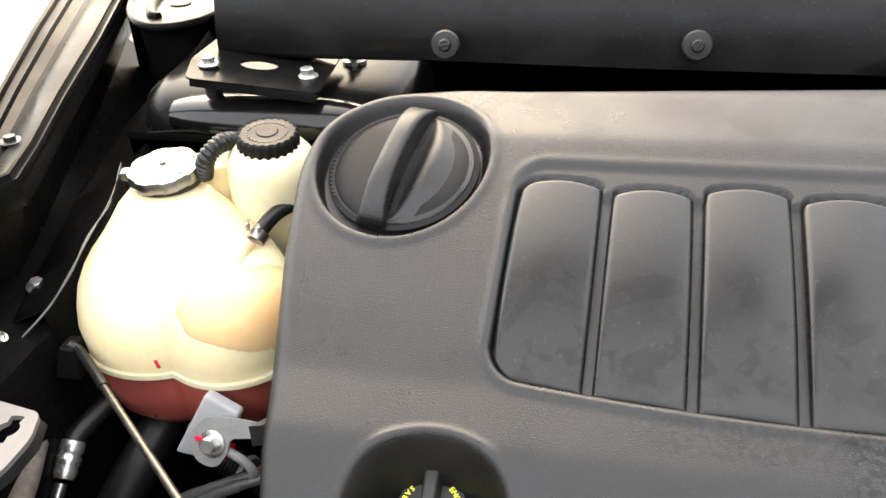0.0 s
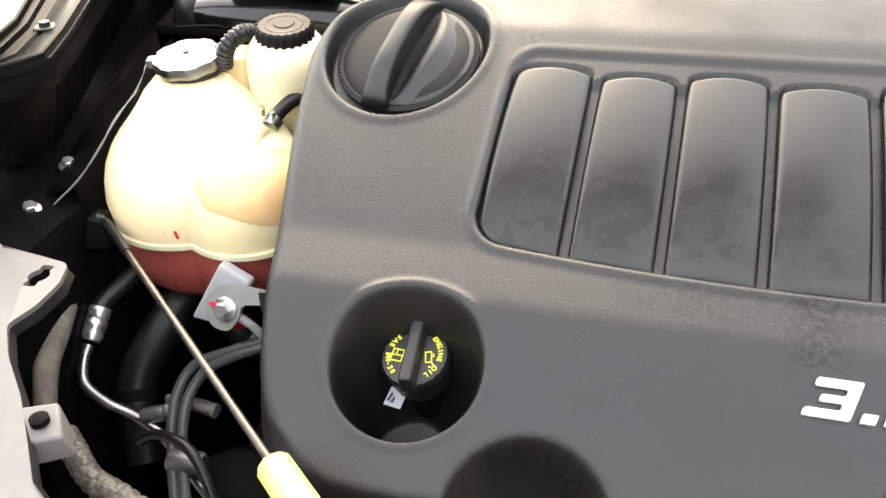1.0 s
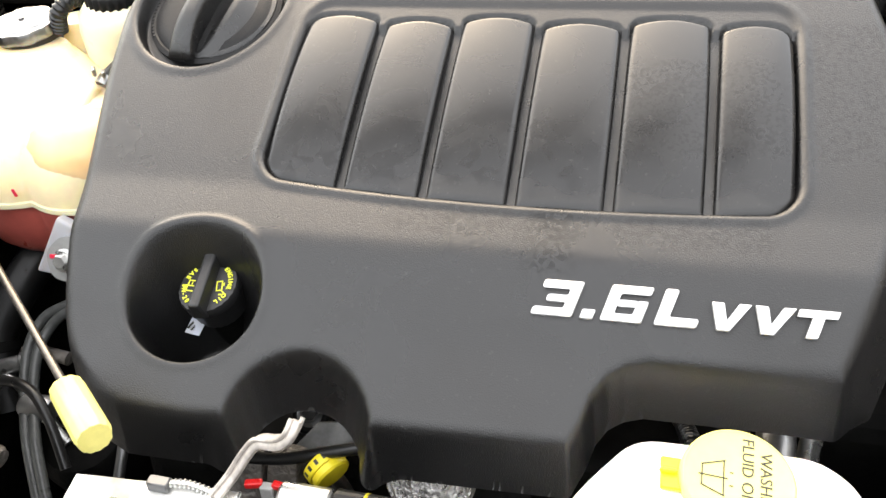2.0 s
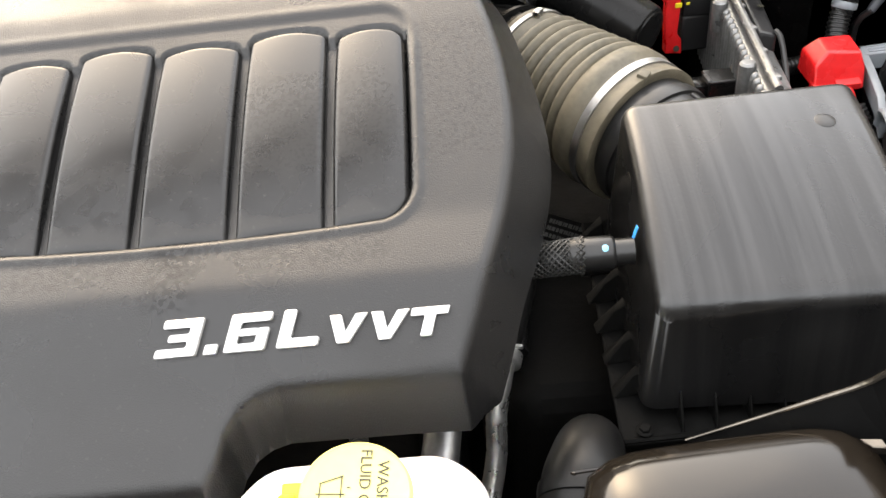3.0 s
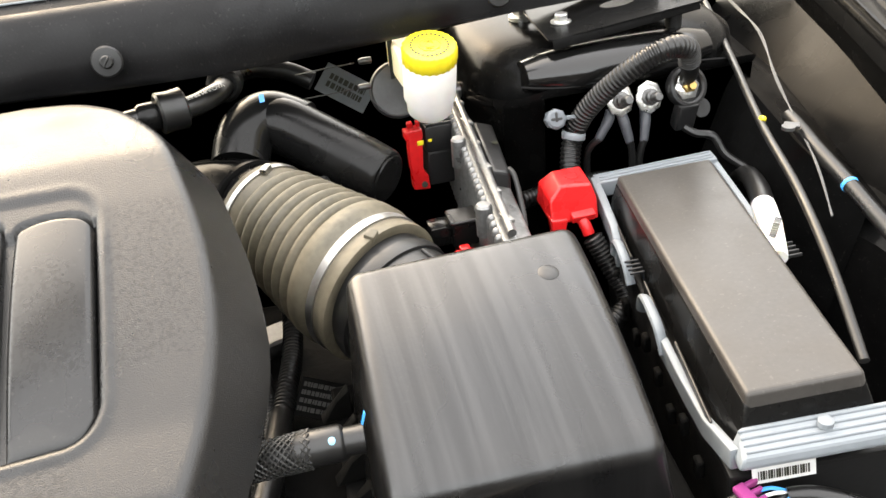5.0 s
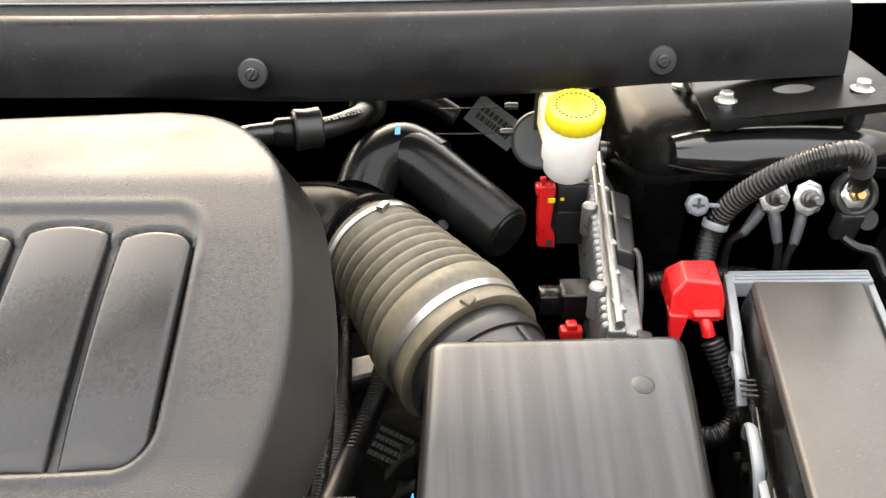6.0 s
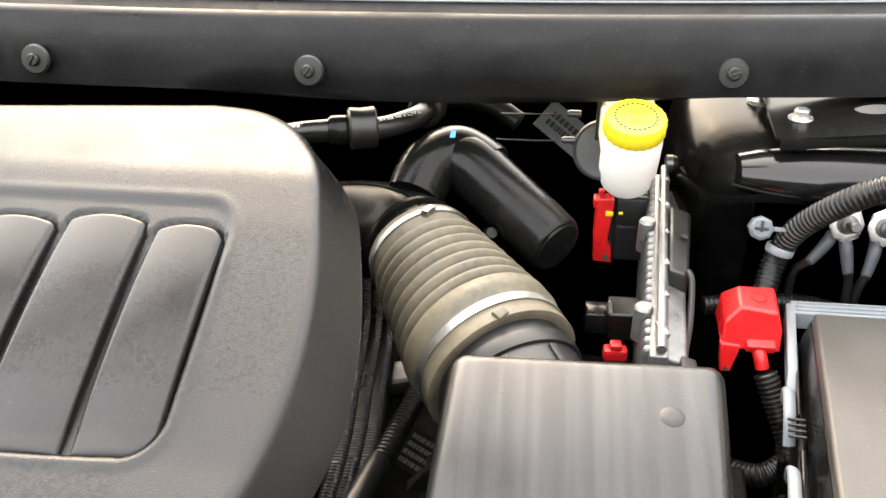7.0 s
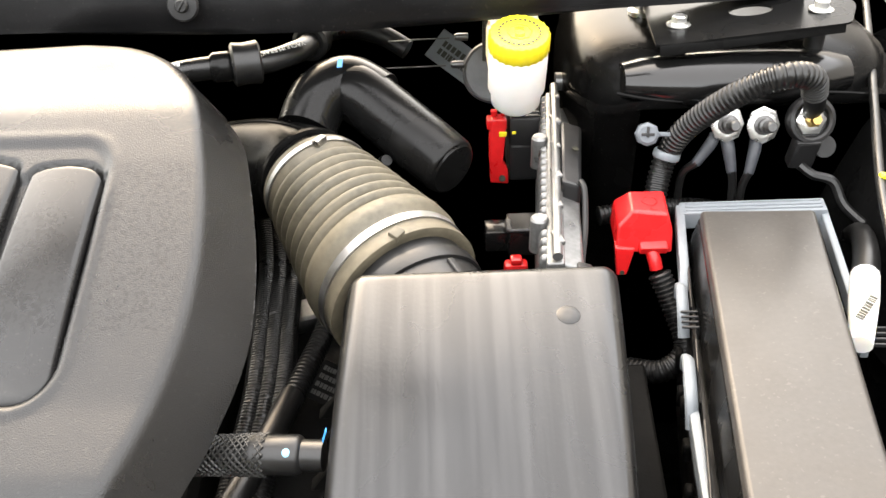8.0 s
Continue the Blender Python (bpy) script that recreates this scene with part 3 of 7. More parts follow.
def cover_top(v):
    return np.interp(v, fine_v, fine_z)


def cover_at(u, v, h=0.0):
    """World place of a point h above the cover's plain top."""
    c, s = math.cos(CR), math.sin(CR)
    return (CO[0] + c * u - s * v, CO[1] + s * u + c * v, float(cover_top(v)) + h + CLEAN * u)


def cover_pose(u, v, h=0.0, turn=0.0):
    """A pose on the cover with x along it and z off it."""
    a, b, c = Vector(cover_at(u - 0.004, v, h)), Vector(cover_at(u + 0.004, v, h)), Vector(cover_at(u, v + 0.004, h)) - Vector(cover_at(u, v - 0.004, h))
    x = (b - a).normalized()
    z = x.cross(c).normalized()
    m = Matrix((x, z.cross(x), z)).transposed().to_4x4()
    m.translation = cover_at(u, v, h)
    return m @ pose(0, 0, 0, 0, 0, turn)


def step(x, a, b):
    t = np.clip((x - a) / (b - a), 0, 1)
    return t * t * (3 - 2 * t)


def poly_dist(U, W, poly):
    """Signed distance to a closed outline, positive inside."""
    P = np.array(poly)
    best, inside = np.full(U.shape, 9.0), np.zeros(U.shape, bool)
    for (ax, ay), (bx, by) in zip(P, np.roll(P, -1, 0)):
        ex, ey = bx - ax, by - ay
        t = np.clip(((U - ax) * ex + (W - ay) * ey) / (ex * ex + ey * ey), 0, 1)
        best = np.minimum(best, np.hypot(U - ax - t * ex, W - ay - t * ey))
        cross = ((ay > W) != (by > W)) & (U < ex * (W - ay) / (ey if ey else 1e-9) + ax)
        inside ^= cross
    return np.where(inside, best, -best)


def round_rect(U, W, x0, x1, y0, y1, r):
    dx, dy = np.abs(U - (x0 + x1) / 2) - (x1 - x0) / 2 + r, np.abs(W - (y0 + y1) / 2) - (y1 - y0) / 2 + r
    return r - np.hypot(np.maximum(dx, 0), np.maximum(dy, 0)) - np.minimum(np.maximum(dx, dy), 0)


NOTCH = [(-0.1045 + 0.0515 * math.cos(a), -0.208 + 0.043 * math.sin(a)) for a in np.linspace(0.1, math.pi - 0.1, 15)]
SIDE_R = [tuple(p)[:2] for p in smooth_line([(0.235, -0.153, 0), (0.255, -0.109, 0), (0.274, -0.05, 0), (0.282, 0.0, 0), (0.279, 0.055, 0), (0.266, 0.114, 0), (0.251, 0.160, 0), (0.228, 0.198, 0), (0.192, 0.223, 0), (0.15, 0.232, 0)], 4)]
SIDE_L = [tuple(p)[:2] for p in smooth_line([(-0.18, 0.205, 0), (-0.255, 0.202, 0), (-0.308, 0.190, 0), (-0.338, 0.152, 0), (-0.350, 0.105, 0), (-0.346, 0.064, 0), (-0.340, 0.025, 0), (-0.328, -0.028, 0), (-0.315, -0.084, 0), (-0.307, -0.125, 0), (-0.298, -0.155, 0), (-0.284, -0.178, 0), (-0.262, -0.197, 0), (-0.235, -0.207, 0)], 4)]
OUTLINE = SIDE_L + [(-0.185, -0.207), (-0.158, -0.205)] + NOTCH[::-1] + [(-0.052, -0.201), (0.076, -0.199), (0.083, -0.186), (0.088, -0.172), (0.096, -0.162), (0.107, -0.156), (0.12, -0.153)] + SIDE_R
WELL, RING = (-0.198, -0.137, 0.048, 0.038), (-0.268, 0.106, 0.069)
FIELD = (-0.1755, 0.2085, -0.0650, 0.1050)
GROOVES = [-0.175, -0.110, -0.0465, 0.018, 0.0855, 0.1515, 0.2075]
SLOT = 0.0030


def field_bow(u):
    """Lower edge of the panel field: a slow bow that rises towards its ends."""
    return 0.0095 * ((u - 0.05) / 0.2) ** 2


def panel_span(k):
    return GROOVES[k] + (SLOT if k else 0.0010), GROOVES[k + 1] - (SLOT if k < 5 else 0.0008)


def panel_top(u, k):
    """Upper edge of panel k: arched, with rounded shoulders."""
    a, b = panel_span(k)
    p = np.clip((u - a) / (b - a), 0, 1)
    g = np.minimum(np.minimum(u - a, b - u), 0.012 if k in (0, 5) else 0.008)
    R = np.where((u - a < b - u) & (k == 0) | (u - a >= b - u) & (k == 5), 0.012, 0.006)
    drop = R * (1 - np.sqrt(np.clip(1 - (1 - np.clip(g / R, 0, 1)) ** 2, 0, 1)))
    return (0.0905 if k % 2 == 0 else 0.0860) + 0.0040 * (1 - (2 * p - 1) ** 2) - drop


def cover_shell():
    us, vs = np.arange(-0.40, 0.37, 0.00135), np.arange(-0.25, 0.285, 0.00135)
    U, W = np.meshgrid(us, vs)
    d = poly_dist(U, W, OUTLINE)
    h = np.zeros(U.shape)
    right = step(U, 0.19, 0.25) * step(W, -0.165, -0.145)
    near_notch = step(-np.hypot(U + 0.1045, (W + 0.208) * 1.15), -0.075, -0.055)
    r = 0.006 + 0.004 * right + 0.015 * step(W, 0.14, 0.2) + 0.006 * step(-U, 0.22, 0.3)
    rear = step(W, -0.10, 0.02)
    slope = 8.0 - (5.9 + 0.4 * rear) * right - 4.0 * near_notch
    x = np.clip(r - d, 0, None)
    inner = r - np.sqrt(np.clip(r * r - np.minimum(x, 0.9 * r) ** 2, 0, None))
    drop = np.where(x < 0.9 * r, inner, inner + (x - 0.9 * r) * slope)
    h -= drop
    # recessed field for the six panels
    Wb = W - field_bow(U) * np.clip((0.06 - W) / 0.1, 0, 1)
    f = round_rect(U, Wb, *FIELD, 0.022)
    lip = step(-W, -0.085, -0.06)
    h -= 0.0022 * step(f, -0.003, 0.0035)
    h += (0.0004 + 0.0012 * lip) * np.exp(-((f + 0.005) / 0.003) ** 2)
    crest = np.full(U.shape, 0.081)
    for k in range(6):
        a, b = panel_span(k)
        crest = np.where((U >= a) & (U <= b), panel_top(U, k), crest)
    f2 = np.minimum(f - 0.0005, crest + 0.0022 - W)
    h -= 0.0058 * step(f2, -0.0006, 0.0016)
    # well of the oil filler
    e = np.hypot((U - WELL[0]) / WELL[2], (W - WELL[1]) / WELL[3])
    t = np.clip((1.13 - e) / 0.44, 0, 1)
    h -= 0.105 * t ** 2.2 * (1.8 - 0.8 * t)
    h += 0.0012 * np.exp(-((e - 1.16) / 0.07) ** 2)
    # ring round the twist cap
    q = np.hypot(U - RING[0], W - RING[1])
    h += 0.0012 * np.exp(-((q - RING[2] - 0.003) / 0.004) ** 2)
    h -= 0.016 * step(-q, -RING[2], -(RING[2] - 0.007))
    # the skirt ends on a smooth line
    limit = 0.042 + 0.006 * right * rear
    out = drop > limit
    gv, gu = np.gradient(d, vs, us)
    over = np.where(out, (drop - limit) / slope, 0)
    U, W = U + gu * over, W + gv * over
    h = np.where(out, -limit, h)
    keep = over < 0.0035
    Z = cover_top(W) + h + CLEAN * U
    c, s = math.cos(CR), math.sin(CR)
    X, Y = CO[0] + c * U - s * W, CO[1] + s * U + c * W
    idx = np.full(U.shape, -1)
    ok = keep[:-1, :-1] & keep[1:, :-1] & keep[:-1, 1:] & keep[1:, 1:]
    used = np.zeros(U.shape, bool)
    for a in (slice(None, -1), slice(1, None)):
        for b in (slice(None, -1), slice(1, None)):
            used[a, b] |= ok
    idx[used] = np.arange(used.sum())
    V = np.stack([X[used], Y[used], Z[used]], 1)
    I = np.stack([idx[:-1, :-1][ok], idx[:-1, 1:][ok], idx[1:, 1:][ok], idx[1:, :-1][ok]], 1)
    return V, I.tolist()


cover = thing("engine_cover", cover_at(0, 0), "matte black moulded plastic engine cover over the engine", "engine cover")
part("shell", cover_shell(), M_COVER, cover, sharp=80)


def cover_panel(k):
    a, b = panel_span(k)
    nu, nv = 40, 72
    rows = []
    for j in range(nv + 1):
        row = []
        for i in range(nu + 1):
            p, q = 0.5 - 0.5 * math.cos(math.pi * i / nu), 0.5 - 0.5 * math.cos(math.pi * j / nv)
            u = a + (b - a) * p
            lo = FIELD[2] + 0.0008 + float(field_bow(u))
            for end, on in ((a, k == 0), (b, k == 5)):
                if on:
                    lo += 0.020 * (1 - math.sqrt(1 - (1 - min(1, abs(u - end) / 0.020)) ** 2))
            hi = float(panel_top(u, k))
            v = lo + (hi - lo) * q
            g = min(u - a, b - u, v - lo, hi - v)
            edge = 0.0052 * (1 - math.sqrt(max(0, 1 - (1 - min(1, g / 0.0048)) ** 2)))
            crown = 0.0026 * (1 - (2 * p - 1) ** 2) + 0.0060 * (1 - (2 * q - 1) ** 2)
            row.append(cover_at(u, v, -0.0036 + crown - edge - 0.0015 * (g <= 1e-9)))
        rows.append(row)
    return strip(rows)


for k in range(6):
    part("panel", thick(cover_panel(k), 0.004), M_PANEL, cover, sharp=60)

# badge letters, each standing proud of the front slope
GLYPHS = {
    "3": [[(0.04, 1), (1, 1), (1, 0), (0, 0), (0, 0.22), (0.74, 0.22), (0.74, 0.40), (0.24, 0.40), (0.24, 0.60), (0.74, 0.60), (0.74, 0.78), (0.04, 0.78)]],
    ".": [[(0, 0), (0.38, 0), (0.38, 0.25), (0, 0.25)]],
    "6": [[(1, 1), (0, 1), (0, 0), (1, 0), (1, 0.60), (0.74, 0.60), (0.74, 0.20), (0.28, 0.20), (0.28, 0.78), (1, 0.78)], [(0.28, 0.41), (0.742, 0.41), (0.742, 0.60), (0.28, 0.60)]],
    "L": [[(0, 1), (0.30, 1), (0.30, 0.23), (1, 0.23), (1, 0), (0, 0)]],
    "V": [[(0, 1), (0.31, 1), (0.54, 0.36), (0.70, 1), (1.02, 1), (0.70, 0), (0.37, 0)]],
    "T": [[(0, 1), (1, 1), (1, 0.74), (0.68, 0.74), (0.68, 0), (0.38, 0), (0.38, 0.74), (0, 0.74)]],
}


def badge_letter(ch, u, w, height, v0):
    """A wide slanted letter with rounded corners, standing off the cover."""
    m = cover_pose(u, v0, 0.0004)
    out = []
    for k, poly in enumerate(GLYPHS[ch]):
        q = rounded([(x * w, y * height) for x, y in poly], 0.0016 if ch in "36L" else 0.0007, 3)
        put = lambda z, d: [m @ Vector((x + 0.30 * y + d * (0.5 * w - x) / w, y + d * (0.5 * height - y) / height, z)) for x, y in q]
        out.append(loft([put(0, 0), put(0.0029 - 0.00008 * k, 0), put(0.0034 - 0.00008 * k, 0.0009)]))
    return join(*out)


BADGE = [("3", 0.0430, 0.0265, 0.0235), (".", 0.0745, 0.0215, 0.0235), ("6", 0.0872, 0.0260, 0.0235), ("L", 0.1205, 0.0262, 0.0235), ("V", 0.1500, 0.0235, 0.0176), ("V", 0.1760, 0.0235, 0.0176), ("T", 0.2015, 0.0235, 0.0176)]
for ch, u, w, height in BADGE:
    part("letter", badge_letter(ch, u, w, height, -0.1345), M_CHROME, cover, "raised silver letter", sharp=30, flat=False)

ring_m = cover_pose(RING[0], RING[1], -0.010)
twist = part("twist_cap", lathe([(0.0585, -0.010), (0.0600, -0.004), (0.0600, -0.0015), (0.0560, 0.0000), (0.0545, -0.0006), (0.0520, 0.0014), (0.045, 0.0034), (0.03, 0.0050), (0.004, 0.0055)], ring_m, 72), M_GRAINED, cover, "grained black twist cap with a bar grip")
gm_ = ring_m @ pose(0, 0, 0, 0, 0, -9)
bar = []
for k in range(25):
    t = -1 + k / 12
    hgt = 0.004 + 0.021 * (1 - abs(t) ** 3.0)
    wid = 0.0082 + 0.0022 * t * t
    y = 0.0600 * t
    bar.append([gm_ @ Vector((x - 0.004, y, z)) for x, z in ((-1.25 * wid, -0.001), (-1.12 * wid, 0.45 * hgt), (-1.0 * wid, 0.88 * hgt), (-0.75 * wid, 0.98 * hgt), (-0.2 * wid, hgt), (0.5 * wid, 0.99 * hgt), (0.92 * wid, 0.95 * hgt), (1.05 * wid, 0.80 * hgt), (1.10 * wid, 0.35 * hgt), (1.2 * wid, -0.001))])
part("grip", loft(bar), M_COVER, twist, "smooth bar grip", sharp=60)
flute = []
for k in range(25):
    t = -1 + k / 12
    w = math.sqrt(max(0.0, 1 - t * t))
    y = 0.0555 * t
    x1 = 0.0555 * w
    x0 = min(0.004, x1 - 0.001)
    q = np.linspace(0, 1, 9)
    lift = 0.0095 * (1 - 0.75 * t * t)
    flute.append([gm_ @ Vector((x0 + (x1 - x0) * f, y, 0.0008 + 0.0048 * (1 - t * t) * (1 - f * f) + lift * math.exp(-((f * 0.05 - 0.021) / 0.0075) ** 2) * w)) for f in q])
part("flute", thick(strip(flute), 0.003), M_COVER, twist, "smooth swept finger ridge", sharp=70)
knurl = []
for k in range(30):
    a = radians(92 + 120 * k / 29)
    knurl.append(box((0.0028, 0.0034, 0.0014), 0.0004, 1, ring_m @ pose(0.0572 * math.cos(a), 0.0572 * math.sin(a), -0.0006, 0, 0, math.degrees(a))))
tagged(part("knurl", join(*knurl), M_GRAINED, twist), kind="stuff")


def bars(m, rows, w, h, fill=0.6, depth=0.0003, seed=1):
    """Unreadable print: short bars in rows, centred on the pose m."""
    rnd = random.Random(seed)
    out = []
    for j in range(rows):
        y = h * (0.5 - (j + 0.5) / rows)
        x = -w / 2
        while x < w / 2 - 0.001:
            k = rnd.uniform(0.04, 0.14) * w
            k = min(k, w / 2 - x)
            out.append(box((k * 0.85, h / rows * fill, depth), 0, 1, m @ pose(x + k / 2, y, 0)))
            x += k * 1.15
    return join(*out)


def arc_text(body, size, radius, start, sweep, m, material_depth=0.0003, flip=False):
    """Letters round an arc on the pose m."""
    out = []
    n = len(body)
    for i, ch in enumerate(body):
        if ch == " ":
            continue
        a = radians(start + sweep * (i / (n - 1) - 0.5))
        out.append(text_geo(ch, size, m @ pose(radius * math.sin(a), radius * math.cos(a), 0, 0, 0, -math.degrees(a) + (180 if flip else 0)), material_depth, offset=0.00015))
    return join(*out)


# ---- oil filler cap in its well ----
oil_axis = Vector((-0.10, -0.34, 0.93))
om = aim((-0.004, 0.393, 1.101), oil_axis, 0) @ Matrix.Scale(0.87, 4)
oil = thing("oil_filler_cap", (-0.004, 0.389, 1.07), "black ribbed oil filler cap with yellow print", "oil cap")
part("body", lathe([(0.024, -0.030), (0.0255, -0.012), (0.0265, -0.010), (0.0265, -0.002), (0.0255, 0.0), (0.020, 0.0008), (0.004, 0.001)], om, 48, 24, 0.0006), M_PLAST, oil)
part("neck", lathe([(0.019, -0.075), (0.019, -0.028)], om, 24), M_DARK, oil)
gm = om @ pose(0, 0, 0, 0, 0, 16)
part("grip", hexa([[gm @ Vector(p) for p in ((-0.0075, -0.030, -0.006), (0.0075, -0.030, -0.006), (0.0075, 0.0275, -0.006), (-0.0075, 0.0275, -0.006))], [gm @ Vector(p) for p in ((-0.0048, -0.028, 0.013), (0.0048, -0.028, 0.013), (0.0052, 0.0265, 0.012), (-0.0052, 0.0265, 0.012))]], 0.0022), M_PLAST, oil)
part("print", arc_text("ENGINE OIL", 0.0056, 0.0208, 92, 100, gm @ pose(0, 0, 0.0012)), M_INKY, oil, "yellow lettering", smooth=False)
part("print", arc_text("SAE 5W-20", 0.0056, 0.0212, -92, -92, gm @ pose(0, 0, 0.0012), flip=True), M_INKY, oil, "yellow lettering", smooth=False)
can = gm @ pose(0.0125, -0.001, 0.0013, 0, 0, -80)
part("oil_can_sign", join(*[box((w, h, 0.0004), 0, 1, can @ pose(x, y, 0, 0, 0, a)) for x, y, w, h, a in ((0, -0.003, 0.009, 0.0009, 0), (-0.0045, -0.0008, 0.0009, 0.0052, 0), (0.0045, -0.0008, 0.0009, 0.0052, 0), (0, 0.0018, 0.009, 0.0009, 0), (0.0065, 0.0028, 0.0052, 0.0009, 40), (0.0088, 0.0005, 0.0012, 0.0022, 0), (-0.001, 0.0034, 0.003, 0.0009, 0))]), M_INKY, oil, "yellow oil can sign", smooth=False)
book = gm @ pose(-0.0135, -0.001, 0.0013, 0, 0, 82)
part("book_sign", join(*[box((w, h, 0.0004), 0, 1, book @ pose(x, y, 0)) for x, y, w, h in ((-0.005, 0, 0.0009, 0.009), (0.005, 0, 0.0009, 0.009), (0, 0.0045, 0.0105, 0.0009), (0, -0.0045, 0.0105, 0.0009), (0, 0, 0.0009, 0.009), (0.0025, 0.001, 0.003, 0.0007))]), M_INKY, oil, "yellow handbook sign", smooth=False)

wl = thing("tube_label", (-0.016, 0.362, 1.055), "white printed label in the filler well", "label")
part("sheet", box((0.013, 0.014, 0.0008), 0.0003, 1, pose(-0.0165, 0.3830, 1.0690, 24, 0, -12)), M_MILKY, wl, smooth=False)
part("print", bars(pose(-0.0185, 0.3830, 1.0698, 24, 0, 78), 2, 0.010, 0.006, 0.5, seed=3), M_INKK, wl, "unreadable dark print", smooth=False)

# ---- air filter box ----
airbox = thing("air_filter_box", (0.645, 0.45, 1.0), "black ribbed plastic air filter box with a smooth dusty lid", "air filter box")


def soft_lid(top, foot, r, crown, n=48):
    """A lid over four top corners with rounded edges, and a wall down to four foot corners."""
    A, B, C, D = [Vector(p) for p in top]
    w, l = (B - A).length, (D - A).length
    ss = [k / n for k in range(n + 1)]
    ease = lambda x: 0.5 - 0.5 * math.cos(math.pi * x)
    rows = []
    for t in ss:
        row = []
        for s in ss:
            ds, dt = ease(s) * w, ease(t) * l
            sx, sy = (1, ds) if ds < w / 2 else (-1, w - ds), (1, dt) if dt < l / 2 else (-1, l - dt)
            ox, oy = max(0, r - sx[1]), max(0, r - sy[1])
            q = math.hypot(ox, oy)
            if q > r:
                ds += sx[0] * (ox - ox * r / q)
                dt += sy[0] * (oy - oy * r / q)
                q = r
            a, b = ds / w, dt / l
            p = (A * (1 - a) + B * a) * (1 - b) + (D * (1 - a) + C * a) * b
            row.append(p + Vector((0, 0, crown * math.sin(math.pi * b) ** 0.8 * (0.8 + 0.2 * math.sin(math.pi * a)) - (r - math.sqrt(max(0, r * r - q * q))))))
        rows.append(row)
    V, F = strip(rows)
    m = n + 1
    rim = list(range(m)) + [m * j + n for j in range(1, m)] + [m * n + i for i in range(n - 1, -1, -1)] + [m * j for j in range(n - 1, 0, -1)]
    ct, cf = sum((Vector(p) for p in top), Vector()) / 4, sum((Vector(p) for p in foot), Vector()) / 4
    E, G, H, K = [Vector(p) for p in foot]
    down = []
    for i in rim:
        s, t = ease((i % m) / n), ease((i // m) / n)
        f = (E * (1 - s) + G * s) * (1 - t) + (K * (1 - s) + H * s) * t
        # keep the rounded corner of the top
        o = (A * (1 - s) + B * s) * (1 - t) + (D * (1 - s) + C * s) * t
        down.append(f + Vector((V[i][0] - o.x, V[i][1] - o.y, 0)))
    base = len(V)
    V = V + [tuple(p) for p in down]
    k = len(rim)
    F = F + [(rim[i], rim[(i + 1) % k], base + (i + 1) % k, base + i) for i in range(k)]
    return V, F


part("lid", soft_lid([(0.555, 0.374, 1.106), (0.729, 0.358, 1.113), (0.747, 0.553, 1.163), (0.566, 0.541, 1.170)], [(0.546, 0.364, 1.026), (0.744, 0.350, 1.026), (0.759, 0.567, 1.035), (0.558, 0.553, 1.035)], 0.0115, 0.0115), M_AIRBOX, airbox, sharp=60, flat=False)
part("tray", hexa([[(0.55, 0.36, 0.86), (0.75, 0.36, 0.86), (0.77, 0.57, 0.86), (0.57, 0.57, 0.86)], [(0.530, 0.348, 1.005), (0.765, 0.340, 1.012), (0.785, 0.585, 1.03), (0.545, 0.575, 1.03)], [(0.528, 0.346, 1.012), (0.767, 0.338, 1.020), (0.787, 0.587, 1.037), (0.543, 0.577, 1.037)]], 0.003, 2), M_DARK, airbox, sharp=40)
part("lip", tube([(0.531, 0.349, 1.013), (0.76, 0.342, 1.021)], 0.0022, 6, cap=True), M_DARK, airbox)
for k in range(8):
    x = 0.572 + 0.0235 * k
    part("rib", hexa([[(x - 0.001, 0.349, 1.014 + 0.0003 * k), (x + 0.001, 0.349, 1.014 + 0.0003 * k), (x + 0.001, 0.372, 1.014), (x - 0.001, 0.372, 1.014)], [(x - 0.0008, 0.3635, 1.040), (x + 0.0008, 0.3635, 1.040), (x + 0.0008, 0.372, 1.044), (x - 0.0008, 0.372, 1.044)]], 0.0004, 1), M_DARK, airbox)
for k in range(6):
    y = 0.385 + 0.031 * k
    part("side_rib", hexa([[(0.531, y, 1.016 + 0.1 * (y - 0.38)), (0.531, y + 0.012, 1.016 + 0.1 * (y - 0.38)), (0.556, y + 0.020, 1.018 + 0.1 * (y - 0.38)), (0.556, y, 1.018 + 0.1 * (y - 0.38))], [(0.545, y + 0.004, 1.034 + 0.1 * (y - 0.38)), (0.545, y + 0.008, 1.034 + 0.1 * (y - 0.38)), (0.556, y + 0.012, 1.044 + 0.1 * (y - 0.38)), (0.556, y + 0.002, 1.044 + 0.1 * (y - 0.38))]], 0.001, 1), M_DARK, airbox)
hexbolt("screw", (0.546, 0.3535, 1.0165), (0, 0, 1), 0.0042, 0.003, 0.006, airbox, M_DARK, "black tray screw")
part("pad", lathe([(0.0080, -0.004), (0.0078, -0.0004), (0.0070, 0.0001), (0.002, 0.0002)], aim((0.706, 0.500, 1.1590), (0.03, -0.16, 0.98)), 24), M_PLAST, airbox, "small round moulded pad")
part("blue_mark", box((0.0035, 0.010, 0.0006), 0.0002, 1, aim((0.5548, 0.437, 1.124), (-0.95, -0.1, 0.3))), M_INKB, airbox, "blue paint mark", smooth=False)

